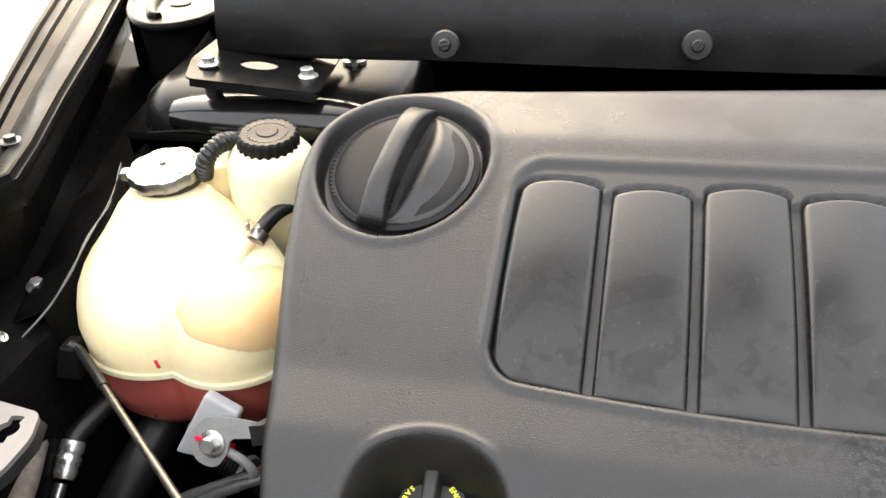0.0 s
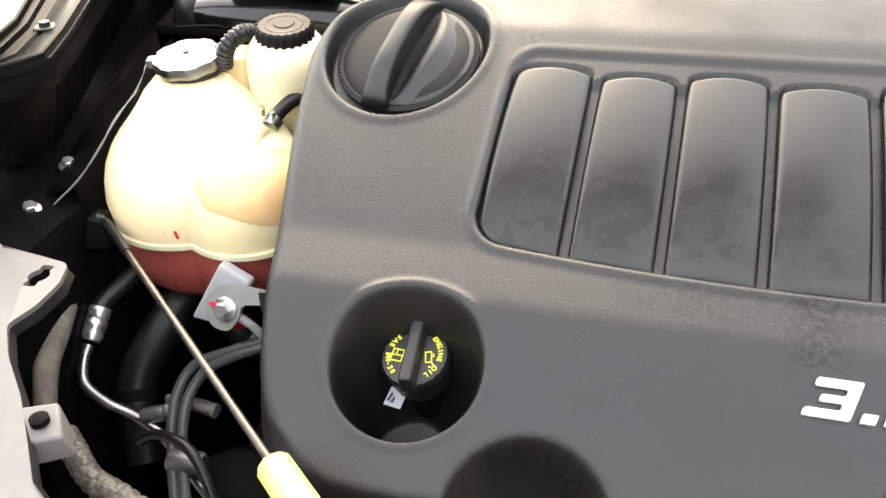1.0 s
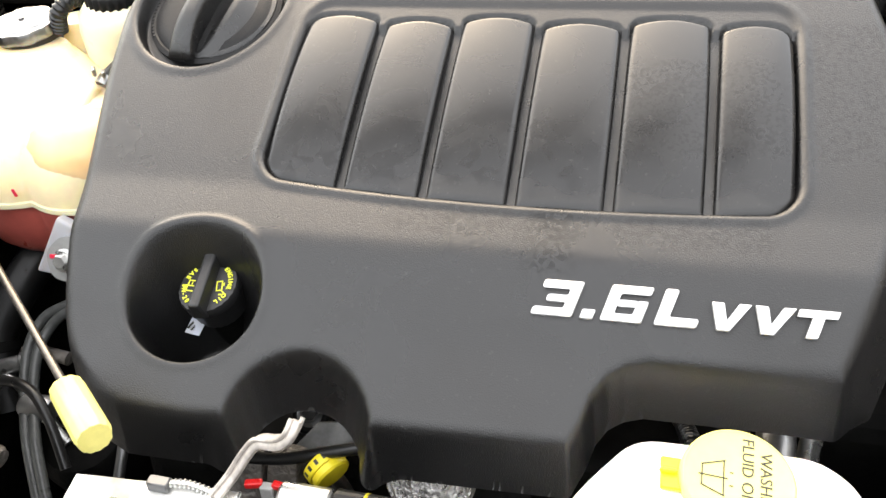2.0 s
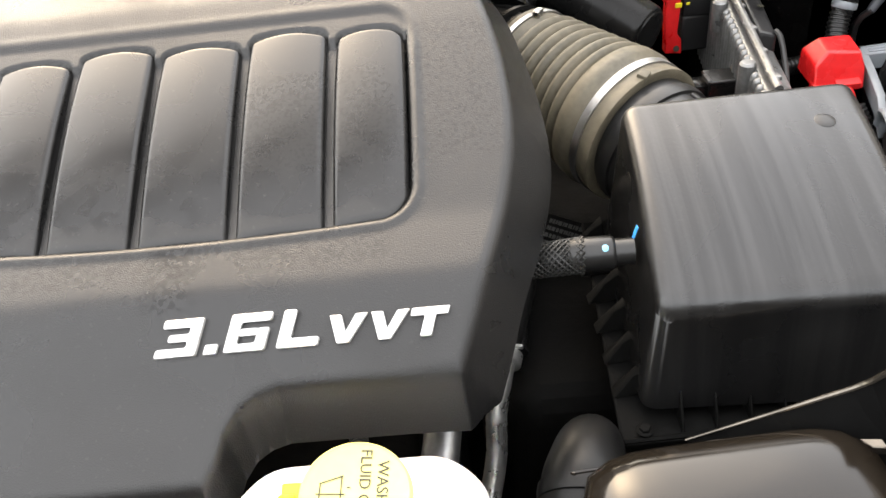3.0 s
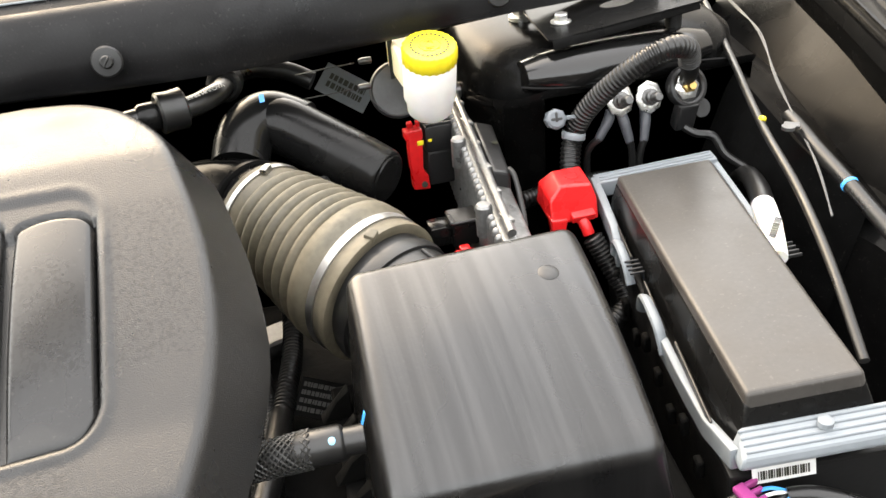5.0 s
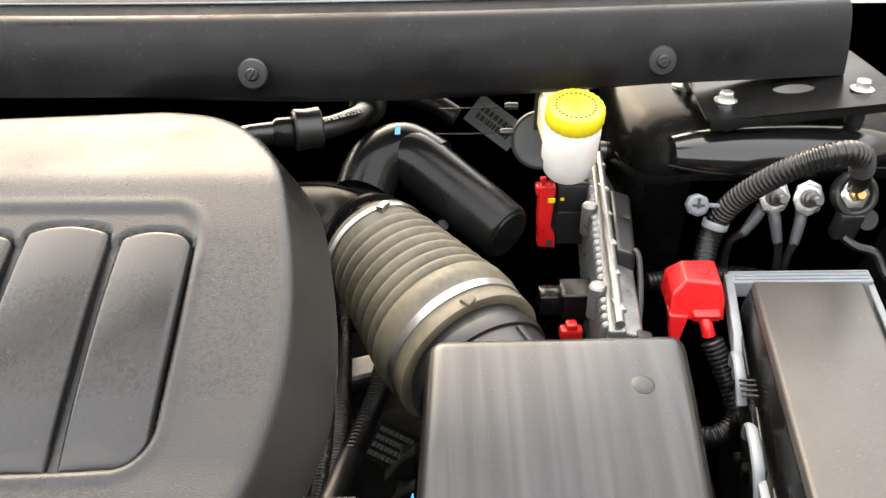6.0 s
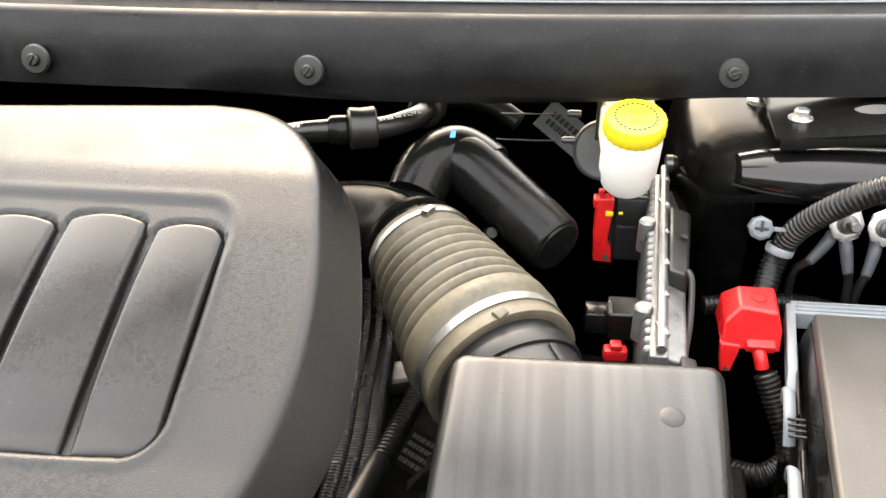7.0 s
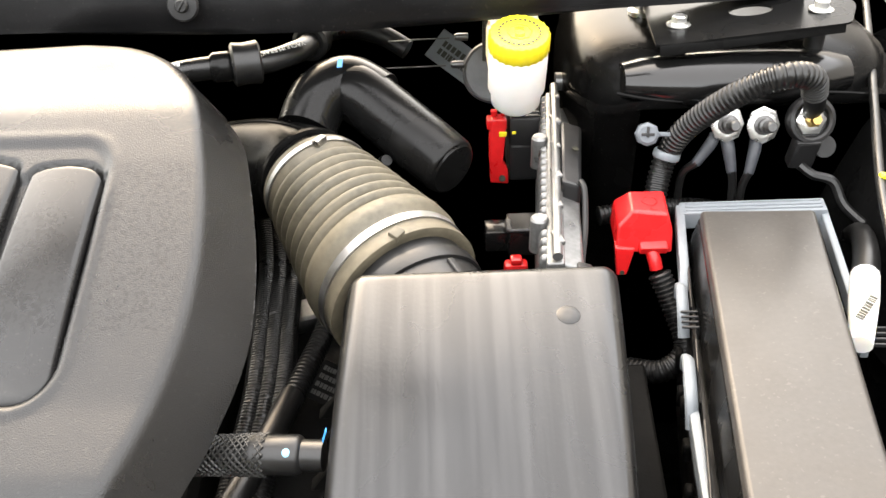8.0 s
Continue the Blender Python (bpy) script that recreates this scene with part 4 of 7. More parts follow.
# ---- ribbed intake boot between the filter box and the throttle ----
b0, b1 = Vector((0.522, 0.727, 1.128)), Vector((0.604, 0.590, 1.103))
axis = (b1 - b0).normalized()
bm_ = aim(b0, axis) @ Matrix.Diagonal((1.13, 1.13, 1.0, 1.0))
boot = thing("intake_boot", tuple(b0), "olive-grey ribbed rubber intake boot with steel clamp bands", "intake hose")
prof = [(0.040, -0.006), (0.0425, -0.004), (0.0425, 0.014), (0.041, 0.016)]
for k in range(7):
    s, r = 0.018 + 0.0128 * k, 0.0445 + 0.0015 * k
    prof += [(r - 0.0035, s), (r - 0.001, s + 0.002), (r + 0.0015, s + 0.0045), (r + 0.002, s + 0.0064), (r + 0.0015, s + 0.0083), (r - 0.001, s + 0.0106), (r - 0.0035, s + 0.0125)]
e = 0.018 + 0.0128 * 7
prof += [(0.054, e + 0.001), (0.057, e + 0.004), (0.0575, e + 0.018), (0.055, e + 0.020), (0.0545, e + 0.038), (0.0555, e + 0.040), (0.0555, e + 0.046), (0.053, e + 0.047), (0.050, e + 0.046)]
part("bellows", lathe(prof, bm_, 72), M_BOOT, boot, sharp=60)


def band(at, r, w, name, label):
    part(name, lathe([(r - 0.001, at), (r + 0.0012, at), (r + 0.0012, at + w), (r - 0.001, at + w)], bm_, 64), M_ALU, boot, label, sharp=40)


band(0.002, 0.0428, 0.005, "small_clamp", "bright steel clamp band")
band(e + 0.025, 0.0548, 0.0075, "large_clamp", "bright steel clamp band")
part("clamp_lug", box((0.013, 0.007, 0.008), 0.0015, 2, aim(bm_ @ Vector((0, 0, 0)) + Vector((0.008, -0.012, 0.0475)), (0, 0, 1), 60)), M_STEEL, boot, "steel clamp screw lug")
part("clamp_lug", join(*[lathe([(0.0025, 0), (0.003, 0.004), (0.002, 0.006)], pose(0.646, 0.640 - 0.004 * k, 1.112 + 0.004 * k), 10) for k in range(4)]), M_ZINC, boot, "bright clamp screw")
part("tab", box((0.010, 0.009, 0.007), 0.0015, 2, aim((0.596, 0.588, 1.1655), (0.1, -0.25, 0.95), 30)), M_BOOT, boot)
nk = thing("filter_box_neck", tuple(b1), "black round outlet neck of the filter box", "duct")
nm_ = aim(b1, (0.46, -0.86, -0.2))
part("tube", lathe([(0.050, -0.02), (0.054, -0.018), (0.054, 0.05), (0.055, 0.07)], nm_, 56), M_LID, nk, sharp=40)
part("bead", lathe([(0.0538, -0.001), (0.0565, 0.0), (0.0572, 0.006), (0.0565, 0.012), (0.0538, 0.013)], nm_, 56), M_LID, nk, sharp=60)
part("flange", lathe([(0.055, 0.052), (0.060, 0.053), (0.061, 0.058), (0.060, 0.064), (0.055, 0.065)], nm_, 56), M_PLAST, nk, sharp=60)
for k in range(3):
    part("locating_rib", box((0.004, 0.006, 0.03), 0.0012, 2, nm_ @ pose(0.0545 * math.cos(1.2 + 0.7 * k), 0.0545 * math.sin(1.2 + 0.7 * k), 0.03, 0, 0, math.degrees(1.2 + 0.7 * k))), M_LID, nk)

# ---- throttle elbow and resonator ----
te = thing("throttle_elbow", (0.50, 0.765, 1.122), "satin black plastic throttle elbow", "duct")
part("duct", tube([(0.5245, 0.723, 1.127), (0.50, 0.765, 1.122), (0.455, 0.80, 1.105), (0.38, 0.82, 1.08)], [0.043, 0.044, 0.048, 0.052], 28), M_WING, te, sharp=60)
part("stop_ring", lathe([(0.0435, 0), (0.0465, 0.001), (0.0470, 0.005), (0.0435, 0.007)], aim((0.517, 0.737, 1.1265), (-0.5, 0.85, -0.1)), 40), M_WING, te)
part("mould_seam", tube([(0.519, 0.740, 1.170), (0.497, 0.768, 1.1665), (0.452, 0.803, 1.1535), (0.38, 0.823, 1.132)], 0.0014, 6), M_WING, te)
res = thing("resonator", (0.59, 0.78, 1.15), "glossy black moulded resonator with an elbow", "resonator")
part("chamber", tube([(0.536, 0.834, 1.168), (0.555, 0.822, 1.170), (0.585, 0.795, 1.157), (0.615, 0.766, 1.143), (0.636, 0.746, 1.133), (0.641, 0.741, 1.131)], [0.026, 0.0285, 0.0285, 0.0285, 0.0275, 0.023], 28, 6), M_GLOSS, res, sharp=60)
part("elbow", tube([(0.575, 0.815, 1.163), (0.545, 0.832, 1.172), (0.520, 0.815, 1.168), (0.508, 0.785, 1.150)], [0.029, 0.030, 0.028, 0.027], 28, 6), M_GLOSS, res, sharp=60)
part("seam", tube([(0.500, 0.806, 1.186), (0.512, 0.790, 1.180), (0.526, 0.776, 1.168), (0.534, 0.770, 1.15)], 0.0016, 6), M_GLOSS, res)
part("stub", lathe([(0.006, 0), (0.007, 0.004), (0.005, 0.01)], aim((0.579, 0.757, 1.130), (0.3, -0.6, 0.7)), 14), M_GLOSS, res)
part("blue_mark", box((0.005, 0.013, 0.0006), 0.0002, 1, aim((0.541, 0.820, 1.2012), (-0.1, -0.25, 0.95), 20)), M_INKB, res, "blue paint mark", smooth=False)

# ---- brake servo vacuum hose ----
hose = thing("vacuum_hose", (0.45, 0.81, 1.20), "black rubber vacuum hose with white print and foam collars", "hose")
hp = [(0.36, 0.795, 1.197), (0.40, 0.801, 1.204), (0.44, 0.806, 1.207), (0.475, 0.818, 1.205), (0.498, 0.836, 1.206), (0.507, 0.86, 1.203), (0.512, 0.90, 1.198), (0.54, 0.925, 1.196), (0.575, 0.925, 1.187), (0.60, 0.915, 1.175)]
part("hose", tube(hp, 0.0103, 18), M_RUBBER, hose)
part("joint", lathe([(0.0115, 0), (0.0135, 0.003), (0.0135, 0.016), (0.0115, 0.019)], aim((0.428, 0.8045, 1.2065), (1, 0.15, 0)), 24), M_GLOSS, hose)
part("collar", lathe([(0.017, 0), (0.0195, 0.002), (0.0185, 0.012), (0.0195, 0.024), (0.017, 0.026)], aim((0.4455, 0.808, 1.207), (1, 0.3, -0.02)), 24), M_RUBBER, hose, "foam collar")
part("collar", lathe([(0.014, 0), (0.0175, 0.002), (0.0178, 0.022), (0.015, 0.024)], aim((0.508, 0.868, 1.202), (0.15, 1, -0.1)), 24), M_RUBBER, hose, "foam collar")
part("print", text_geo("VACUUM BRAKE", 0.0062, Matrix.Translation((0.4895, 0.822, 1.2156)) @ pose(0, 0, 0, 22, 0, 34) @ pose(0, 0, 0, 0, 0, 180), 0.0002), M_INK, hose, "white print", smooth=False)
part("print", bars(Matrix.Translation((0.398, 0.7965, 1.2136)) @ pose(0, 0, 0, 30, 0, 8), 1, 0.05, 0.005, 0.9, seed=12), M_INK, hose, "white print", smooth=False)

# ---- brake fluid reservoir ----
ba = Vector((0.0, -0.27, 0.96))
bq = aim((0.6995, 0.7785, 1.236), ba)
brake = thing("brake_fluid_reservoir", (0.70, 0.795, 1.16), "white plastic brake fluid reservoir with a yellow screw cap", "reservoir")
part("bottle", lathe([(0.010, -0.075), (0.018, -0.073), (0.0222, -0.068), (0.0228, -0.058), (0.0255, -0.052), (0.0258, -0.020), (0.0250, -0.006), (0.021, 0.0)], bq, 40), M_WHITE, brake)
part("rear_body", hexa([[(0.675, 0.80, 1.19), (0.725, 0.80, 1.19), (0.725, 0.87, 1.19), (0.675, 0.87, 1.19)], [(0.675, 0.797, 1.225), (0.725, 0.797, 1.225), (0.725, 0.87, 1.235), (0.675, 0.87, 1.235)]], 0.008), M_CREAM, brake)
bcap = part("cap", lathe([(0.0245, -0.012), (0.0258, -0.010), (0.0258, 0.003), (0.0245, 0.005), (0.0225, 0.0055), (0.004, 0.0055)], bq, 72, 24, 0.0008), M_YELLOW, brake, "yellow ribbed screw cap")
pr = [tube([bq @ Vector((r * math.cos(a), r * math.sin(a), 0.0058)) for a in np.linspace(a0, a1, 14)], 0.0003, 4, 1) for r, a0, a1 in ((0.0045, 0.4, 2.7), (0.0045, 3.5, 5.9), (0.0065, 0.9, 2.2), (0.0065, 4.0, 5.4))]
pr.append(tube([bq @ Vector((0.0105 * math.cos(a), 0.0105 * math.sin(a), 0.0058)) for a in np.linspace(0, 2 * math.pi, 9)], 0.0003, 4, 1))
for k in range(26):
    a = 2 * math.pi * k / 26
    pr.append(box((0.0022, 0.0026, 0.0004), 0, 1, bq @ pose(0.0175 * math.cos(a), 0.0175 * math.sin(a), 0.0057, 0, 0, math.degrees(a))))
part("print", join(*pr), M_INKK, bcap, "dark warning print", smooth=False)
cyl = thing("master_cylinder", (0.66, 0.89, 1.15), "grey cast brake master cylinder with sensor plugs", "brake cylinder")
part("body", lathe([(0.018, -0.02), (0.029, -0.016), (0.0305, 0), (0.0305, 0.009), (0.0285, 0.012), (0.0265, 0.010), (0.010, 0.010)], aim((0.686, 0.885, 1.160), (-0.15, -0.9, 0.45)), 36), mat("dim_cast_grey", (0.07, 0.072, 0.074), 0.45, grain=220, blotch=30, bump=0.3), cyl)
for dx, dz in ((-0.022, 0.012), (-0.018, 0.040)):
    part("plug", join(lathe([(0.0036, 0), (0.0036, 0.010), (0.0025, 0.013)], aim((0.678 + dx, 0.88, 1.160 + dz), (-1, -0.1, 0.05)), 10), tube([(0.66 + dx, 0.878, 1.160 + dz), (0.63 + dx, 0.876, 1.160 + dz), (0.60 + dx, 0.90, 1.150 + dz)], 0.0007, 6)), M_BRKT, cyl)
part("strap", box((0.005, 0.004, 0.05), 0.001, 1, pose(0.6745, 0.842, 1.215)), M_PLAST, cyl)
tag_ = thing("paper_tag", (0.655, 1.09, 1.08), "grey printed paper tag on the firewall", "tag")
tm = aim((0.655, 1.075, 1.10), (-0.1, -0.8, 0.6), -35)
part("card", box((0.070, 0.040, 0.0008), 0.0003, 1, tm), M_GREY, tag_)
part("print", bars(tm @ pose(0.0, 0, 0.0007), 2, 0.050, 0.022, 0.7, seed=5), M_INKK, tag_, "unreadable dark print", smooth=False)

# ---- engine control unit ----
ecu = thing("control_unit", (0.73, 0.72, 1.05), "finned cast aluminium engine control unit on a black bracket", "control unit")
E0, E1 = Vector((0.744, 0.866, 1.150)), Vector((0.714, 0.600, 1.131))
part("case", hexa([[(E0.x - 0.008, E0.y, 1.04), (E0.x + 0.006, E0.y, 1.04), (E0.x + 0.006, E0.y, 1.146), (E0.x - 0.008, E0.y, 1.146)], [(E1.x - 0.008, E1.y, 1.02), (E1.x + 0.006, E1.y, 1.02), (E1.x + 0.006, E1.y, 1.127), (E1.x - 0.008, E1.y, 1.127)]], 0.002), M_SILVER, ecu)
for k in range(25):
    p = E0.lerp(E1, (k + 0.9) / 26)
    part("fin", lathe([(0.0052, -0.10), (0.0052, -0.012), (0.0046, -0.008), (0.0030, -0.0052), (0.001, -0.0042)], pose(p.x - 0.0085, p.y, p.z) @ Matrix.Diagonal((1.05, 0.80, 1, 1)), 12), M_SILVER, ecu)
part("edge_bead", tube([E0 + Vector((0, 0, 0.002)), E1 + Vector((0, 0, 0.002))], 0.0040, 10), M_SILVER, ecu, "pressed seam bead")
for k in range(6):
    p = E0.lerp(E1, (k + 0.5) / 6)
    part("edge_lug", box((0.0078, 0.014 + 0.005 * (k % 2), 0.0045), 0.0016, 2, pose(p.x + 0.0005, p.y, p.z + 0.0028, -4, 0, 6)), M_SILVER, ecu)
for k in (1, 4):
    p = E0.lerp(E1, (k + 1.2) / 6.5)
    part("corner_boss", lathe([(0.0075, -0.03), (0.0075, -0.001), (0.006, 0.001), (0.002, 0.0015)], pose(p.x - 0.0135, p.y, p.z - 0.001), 16), M_SILVER, ecu)
part("side_plate", hexa([[(0.738, 0.738, 1.05), (0.750, 0.738, 1.05), (0.750, 0.738, 1.128), (0.732, 0.738, 1.134)], [(0.722, 0.606, 1.04), (0.736, 0.606, 1.04), (0.736, 0.606, 1.116), (0.719, 0.606, 1.122)]], 0.0025), M_SILVER, ecu, "smooth bright side plate")
part("rear_block", hexa([[(0.748, 0.862, 1.06), (0.768, 0.860, 1.06), (0.768, 0.860, 1.128), (0.748, 0.862, 1.132)], [(0.746, 0.815, 1.06), (0.763, 0.815, 1.06), (0.763, 0.815, 1.122), (0.744, 0.815, 1.126)]], 0.003), M_SILVER, ecu)
part("mount_stud", join(lathe([(0.009, 0), (0.009, 0.018), (0.007, 0.020)], aim((0.748, 0.884, 1.149), (1, -0.02, 0)), 18), lathe([(0.0035, 0.018), (0.0035, 0.034)], aim((0.748, 0.884, 1.149), (1, -0.02, 0)), 8), lathe([(0.006, 0.022), (0.006, 0.028)], aim((0.748, 0.884, 1.149), (1, -0.02, 0)), 6)), M_SILVER, ecu, "cast mounting stud with a nut")
part("bracket", hexa([[(0.742, 0.792, 1.06), (0.760, 0.788, 1.06), (0.760, 0.788, 1.146), (0.741, 0.792, 1.151)], [(0.730, 0.693, 1.06), (0.746, 0.690, 1.06), (0.745, 0.690, 1.140), (0.729, 0.693, 1.144)]], 0.003, 2), M_PLAST, ecu, "black plastic bracket")
part("bracket_hole", lathe([(0.0032, 0), (0.0032, 0.0008)], aim((0.7475, 0.742, 1.1472), (0.2, -0.05, 0.97)), 14), M_INKK, ecu)
part("bracket_arm", tube([(0.745, 0.695, 1.142), (0.747, 0.685, 1.138), (0.745, 0.66, 1.118), (0.740, 0.635, 1.10), (0.739, 0.610, 1.09)], 0.0026, 8), M_PLAST, ecu)
part("rear_strap", box((0.003, 0.05, 0.06), 0.001, 1, pose(0.771, 0.872, 1.125)), M_BRKT, ecu)
part("foot", hexa([[(0.733, 0.592, 1.06), (0.752, 0.592, 1.06), (0.752, 0.622, 1.06), (0.735, 0.622, 1.06)], [(0.729, 0.590, 1.118), (0.742, 0.590, 1.114), (0.743, 0.612, 1.117), (0.731, 0.612, 1.121)]], 0.002, 2), M_PLAST, ecu, "black plastic bracket")
plug = thing("locking_connector", (0.70, 0.82, 1.08), "black connector with a bright red locking lever", "connector")
part("housing", box((0.030, 0.050, 0.030), 0.003, 2, pose(0.7115, 0.842, 1.127)), M_PLAST, plug)
part("lower_housing", box((0.030, 0.050, 0.040), 0.003, 2, pose(0.7125, 0.845, 1.092)), M_PLAST, plug)
for k in range(3):
    part("rib", box((0.028, 0.002, 0.002), 0.0005, 1, pose(0.712, 0.820 + 0.008 * k, 1.1425)), M_PLAST, plug)
ly = lambda x, z, d=0.0: (x, 0.815 + d, z)
lev = [hexa([[ly(0.6785, 1.076, -0.004), ly(0.6965, 1.074, -0.004), ly(0.6965, 1.074, 0.008), ly(0.6785, 1.076, 0.008)], [ly(0.6780, 1.092, -0.004), ly(0.6955, 1.090, -0.004), ly(0.6955, 1.090, 0.008), ly(0.6780, 1.092, 0.008)], [ly(0.6772, 1.100, -0.004), ly(0.6905, 1.097, -0.004), ly(0.6905, 1.097, 0.008), ly(0.6772, 1.100, 0.008)], [ly(0.677, 1.122, -0.002), ly(0.6925, 1.122, -0.002), ly(0.6925, 1.122, 0.010), ly(0.677, 1.122, 0.010)], [ly(0.6795, 1.142, 0.0), ly(0.693, 1.142, 0.0), ly(0.693, 1.142, 0.014), ly(0.6795, 1.142, 0.014)]], 0.0014, 2),
       box((0.019, 0.014, 0.010), 0.0015, 2, pose(0.6845, 0.822, 1.136)), box((0.006, 0.006, 0.006), 0.001, 1, pose(0.682, 0.822, 1.146)), box((0.004, 0.006, 0.006), 0.001, 1, pose(0.6905, 0.822, 1.146))]
part("lever", join(*lev), M_RED, plug, "bright red locking lever", sharp=30)
part("eyelet", lathe([(0.0032, 0), (0.0032, 0.0015)], aim((0.690, 0.8105, 1.081), (0, -1, 0.2)), 12), M_INKK, plug)
part("yellow_mark", box((0.007, 0.002, 0.005), 0.0004, 1, pose(0.690, 0.8125, 1.128, 5)), M_YELLOW, plug)
part("yellow_dot", box((0.004, 0.0016, 0.003), 0.0004, 1, pose(0.701, 0.8165, 1.127, 5)), M_YELLOW, plug)
plug2 = thing("grey_black_connector", (0.69, 0.70, 1.08), "black multi-pin connector plugged into the control unit", "connector")
part("housing", box((0.030, 0.030, 0.026), 0.002, 2, pose(0.700, 0.700, 1.088)), M_GLOSS, plug2)
part("shell", box((0.020, 0.022, 0.020), 0.002, 2, pose(0.676, 0.702, 1.086)), M_GLOSS, plug2)
part("latch", box((0.005, 0.018, 0.004), 0.001, 1, pose(0.686, 0.694, 1.101)), M_PLAST, plug2)
part("latch", box((0.026, 0.003, 0.003), 0.001, 1, pose(0.698, 0.686, 1.101)), M_PLAST, plug2)
part("collar", box((0.006, 0.026, 0.030), 0.001, 1, pose(0.7165, 0.700, 1.090)), M_TAN, plug2, "olive face of the connector")
solo("red_clip", join(box((0.020, 0.012, 0.012), 0.003, 2, pose(0.690, 0.664, 1.078)), box((0.010, 0.010, 0.006), 0.002, 2, pose(0.690, 0.664, 1.086))), M_RED, "small bright red connector clip", "clip")

# ---- jump start terminal with red cover ----
term = thing("jump_terminal", (0.80, 0.68, 1.08), "bright red plastic cover over the jump start terminal", "terminal cover")
part("cover", hexa([[(0.768, 0.650, 1.094), (0.822, 0.652, 1.090), (0.826, 0.705, 1.094), (0.772, 0.706, 1.094)], [(0.770, 0.660, 1.117), (0.821, 0.655, 1.112), (0.825, 0.705, 1.118), (0.774, 0.706, 1.118)], [(0.783, 0.664, 1.131), (0.816, 0.660, 1.129), (0.819, 0.697, 1.132), (0.787, 0.698, 1.132)]], 0.0022, 3, 10), M_RED, term, sharp=35)
part("skirt", hexa([[(0.770, 0.646, 1.070), (0.780, 0.646, 1.070), (0.781, 0.660, 1.074), (0.771, 0.660, 1.074)], [(0.767, 0.649, 1.100), (0.786, 0.649, 1.098), (0.787, 0.668, 1.100), (0.769, 0.668, 1.100)]], 0.0016, 2), M_RED, term)
part("eyelet", lathe([(0.0022, 0), (0.0022, 0.001)], aim((0.775, 0.6455, 1.074), (0, -1, 0.15)), 10), M_INKK, term)
part("lip", box((0.026, 0.010, 0.009), 0.0016, 2, pose(0.803, 0.651, 1.098, 18)), M_RED, term)
part("plus_ring", tube([(0.802 + 0.007 * math.cos(a), 0.680 + 0.007 * math.sin(a), 1.1316) for a in np.linspace(0, 2 * math.pi, 21)], 0.0005, 5, 1, False), M_RED, term)
part("lead", tube([(0.802, 0.652, 1.094), (0.804, 0.645, 1.088), (0.806, 0.641, 1.080)], 0.0062, 12), M_RED, term, "red rubber boot")
part("conduit", tube([(0.805, 0.642, 1.084), (0.815, 0.628, 1.062), (0.824, 0.605, 1.035), (0.805, 0.595, 1.02), (0.78, 0.61, 1.01)], 0.0085, 14, 8, True, 0.0012, 0.004), M_RUBBER, term, "black corrugated conduit")

for ob in term.children:
    if not ob.name.startswith("conduit"):
        ob.scale = (0.87, 0.87, 0.87)
        ob.location = (-0.002, -0.001, 0.006)

# ---- fuse box ----
FB = pose(0.8565, 0.507, 1.115, 0, -5.5, -11) @ pose(0, 0, -1.115)
fz = lambda x, y, z: tuple(FB @ Vector((x, y, z)))
fuse = thing("fuse_box", fz(0, 0, 0.95), "black fuse box with dusty flat lid and grey plastic surround", "fuse box")
LIDQ = ((-0.043, -0.150), (0.032, -0.149), (0.040, 0.150), (-0.046, 0.150))


def lid_ring(grow, z, front=0.0):
    """The lid's four corners, let out by grow, at height z."""
    return [fz(x + math.copysign(grow, x), y + math.copysign(grow, y) - (front if y < 0 else 0), z) for x, y in LIDQ]


# one plastic in two tones: black sides hold shade, paler top holds skylight
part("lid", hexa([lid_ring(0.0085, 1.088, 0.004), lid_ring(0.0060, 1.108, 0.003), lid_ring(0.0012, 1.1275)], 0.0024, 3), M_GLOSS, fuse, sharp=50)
part("lid_top", hexa([lid_ring(0.0016, 1.1215, 0.0015), lid_ring(0.0, 1.1345)], 0.0030, 4), M_FUSE, fuse, "dusty satin lid top, skylight put into its paler grey", sharp=50)
part("base", hexa([[fz(-0.058, -0.160, 0.90), fz(0.050, -0.160, 0.90), fz(0.056, 0.165, 0.90), fz(-0.058, 0.165, 0.90)], [fz(-0.058, -0.164, 1.078), fz(0.050, -0.164, 1.078), fz(0.056, 0.180, 1.085), fz(-0.058, 0.180, 1.085)]], 0.003, 2), M_DULL, fuse)


def fuse_bar(pts, w, h):
    rows = []
    for k, (x, y, z) in enumerate(pts):
        a, b = pts[max(k - 1, 0)], pts[min(k + 1, len(pts) - 1)]
        d = Vector((b[0] - a[0], b[1] - a[1], 0)).normalized()
        n = Vector((-d.y, d.x, 0)) * (w / 2)
        p = Vector((x, y, z))
        rows.append([FB @ q for q in (p - n - Vector((0, 0, h)), p + n - Vector((0, 0, h)), p + n, p - n)])
    return hexa(rows, 0.0015, 2, 40)


surround = part("surround", fuse_bar([(-0.0605, 0.183, 1.117), (0.056, 0.184, 1.119)], 0.019, 0.016), M_GREY, fuse, "blue-grey plastic surround")
for k in range(3):
    part("ridge", fuse_bar([(-0.056, 0.1775 + 0.0055 * k, 1.1185), (0.053, 0.1785 + 0.0055 * k, 1.1205)], 0.0016, 0.002), M_GREY, surround)
part("surround_side", fuse_bar([(-0.0600, 0.188, 1.117), (-0.0605, 0.150, 1.115), (-0.0600, 0.112, 1.106), (-0.0615, 0.092, 1.096)], 0.0075, 0.022), M_GREY, fuse, "blue-grey plastic surround")
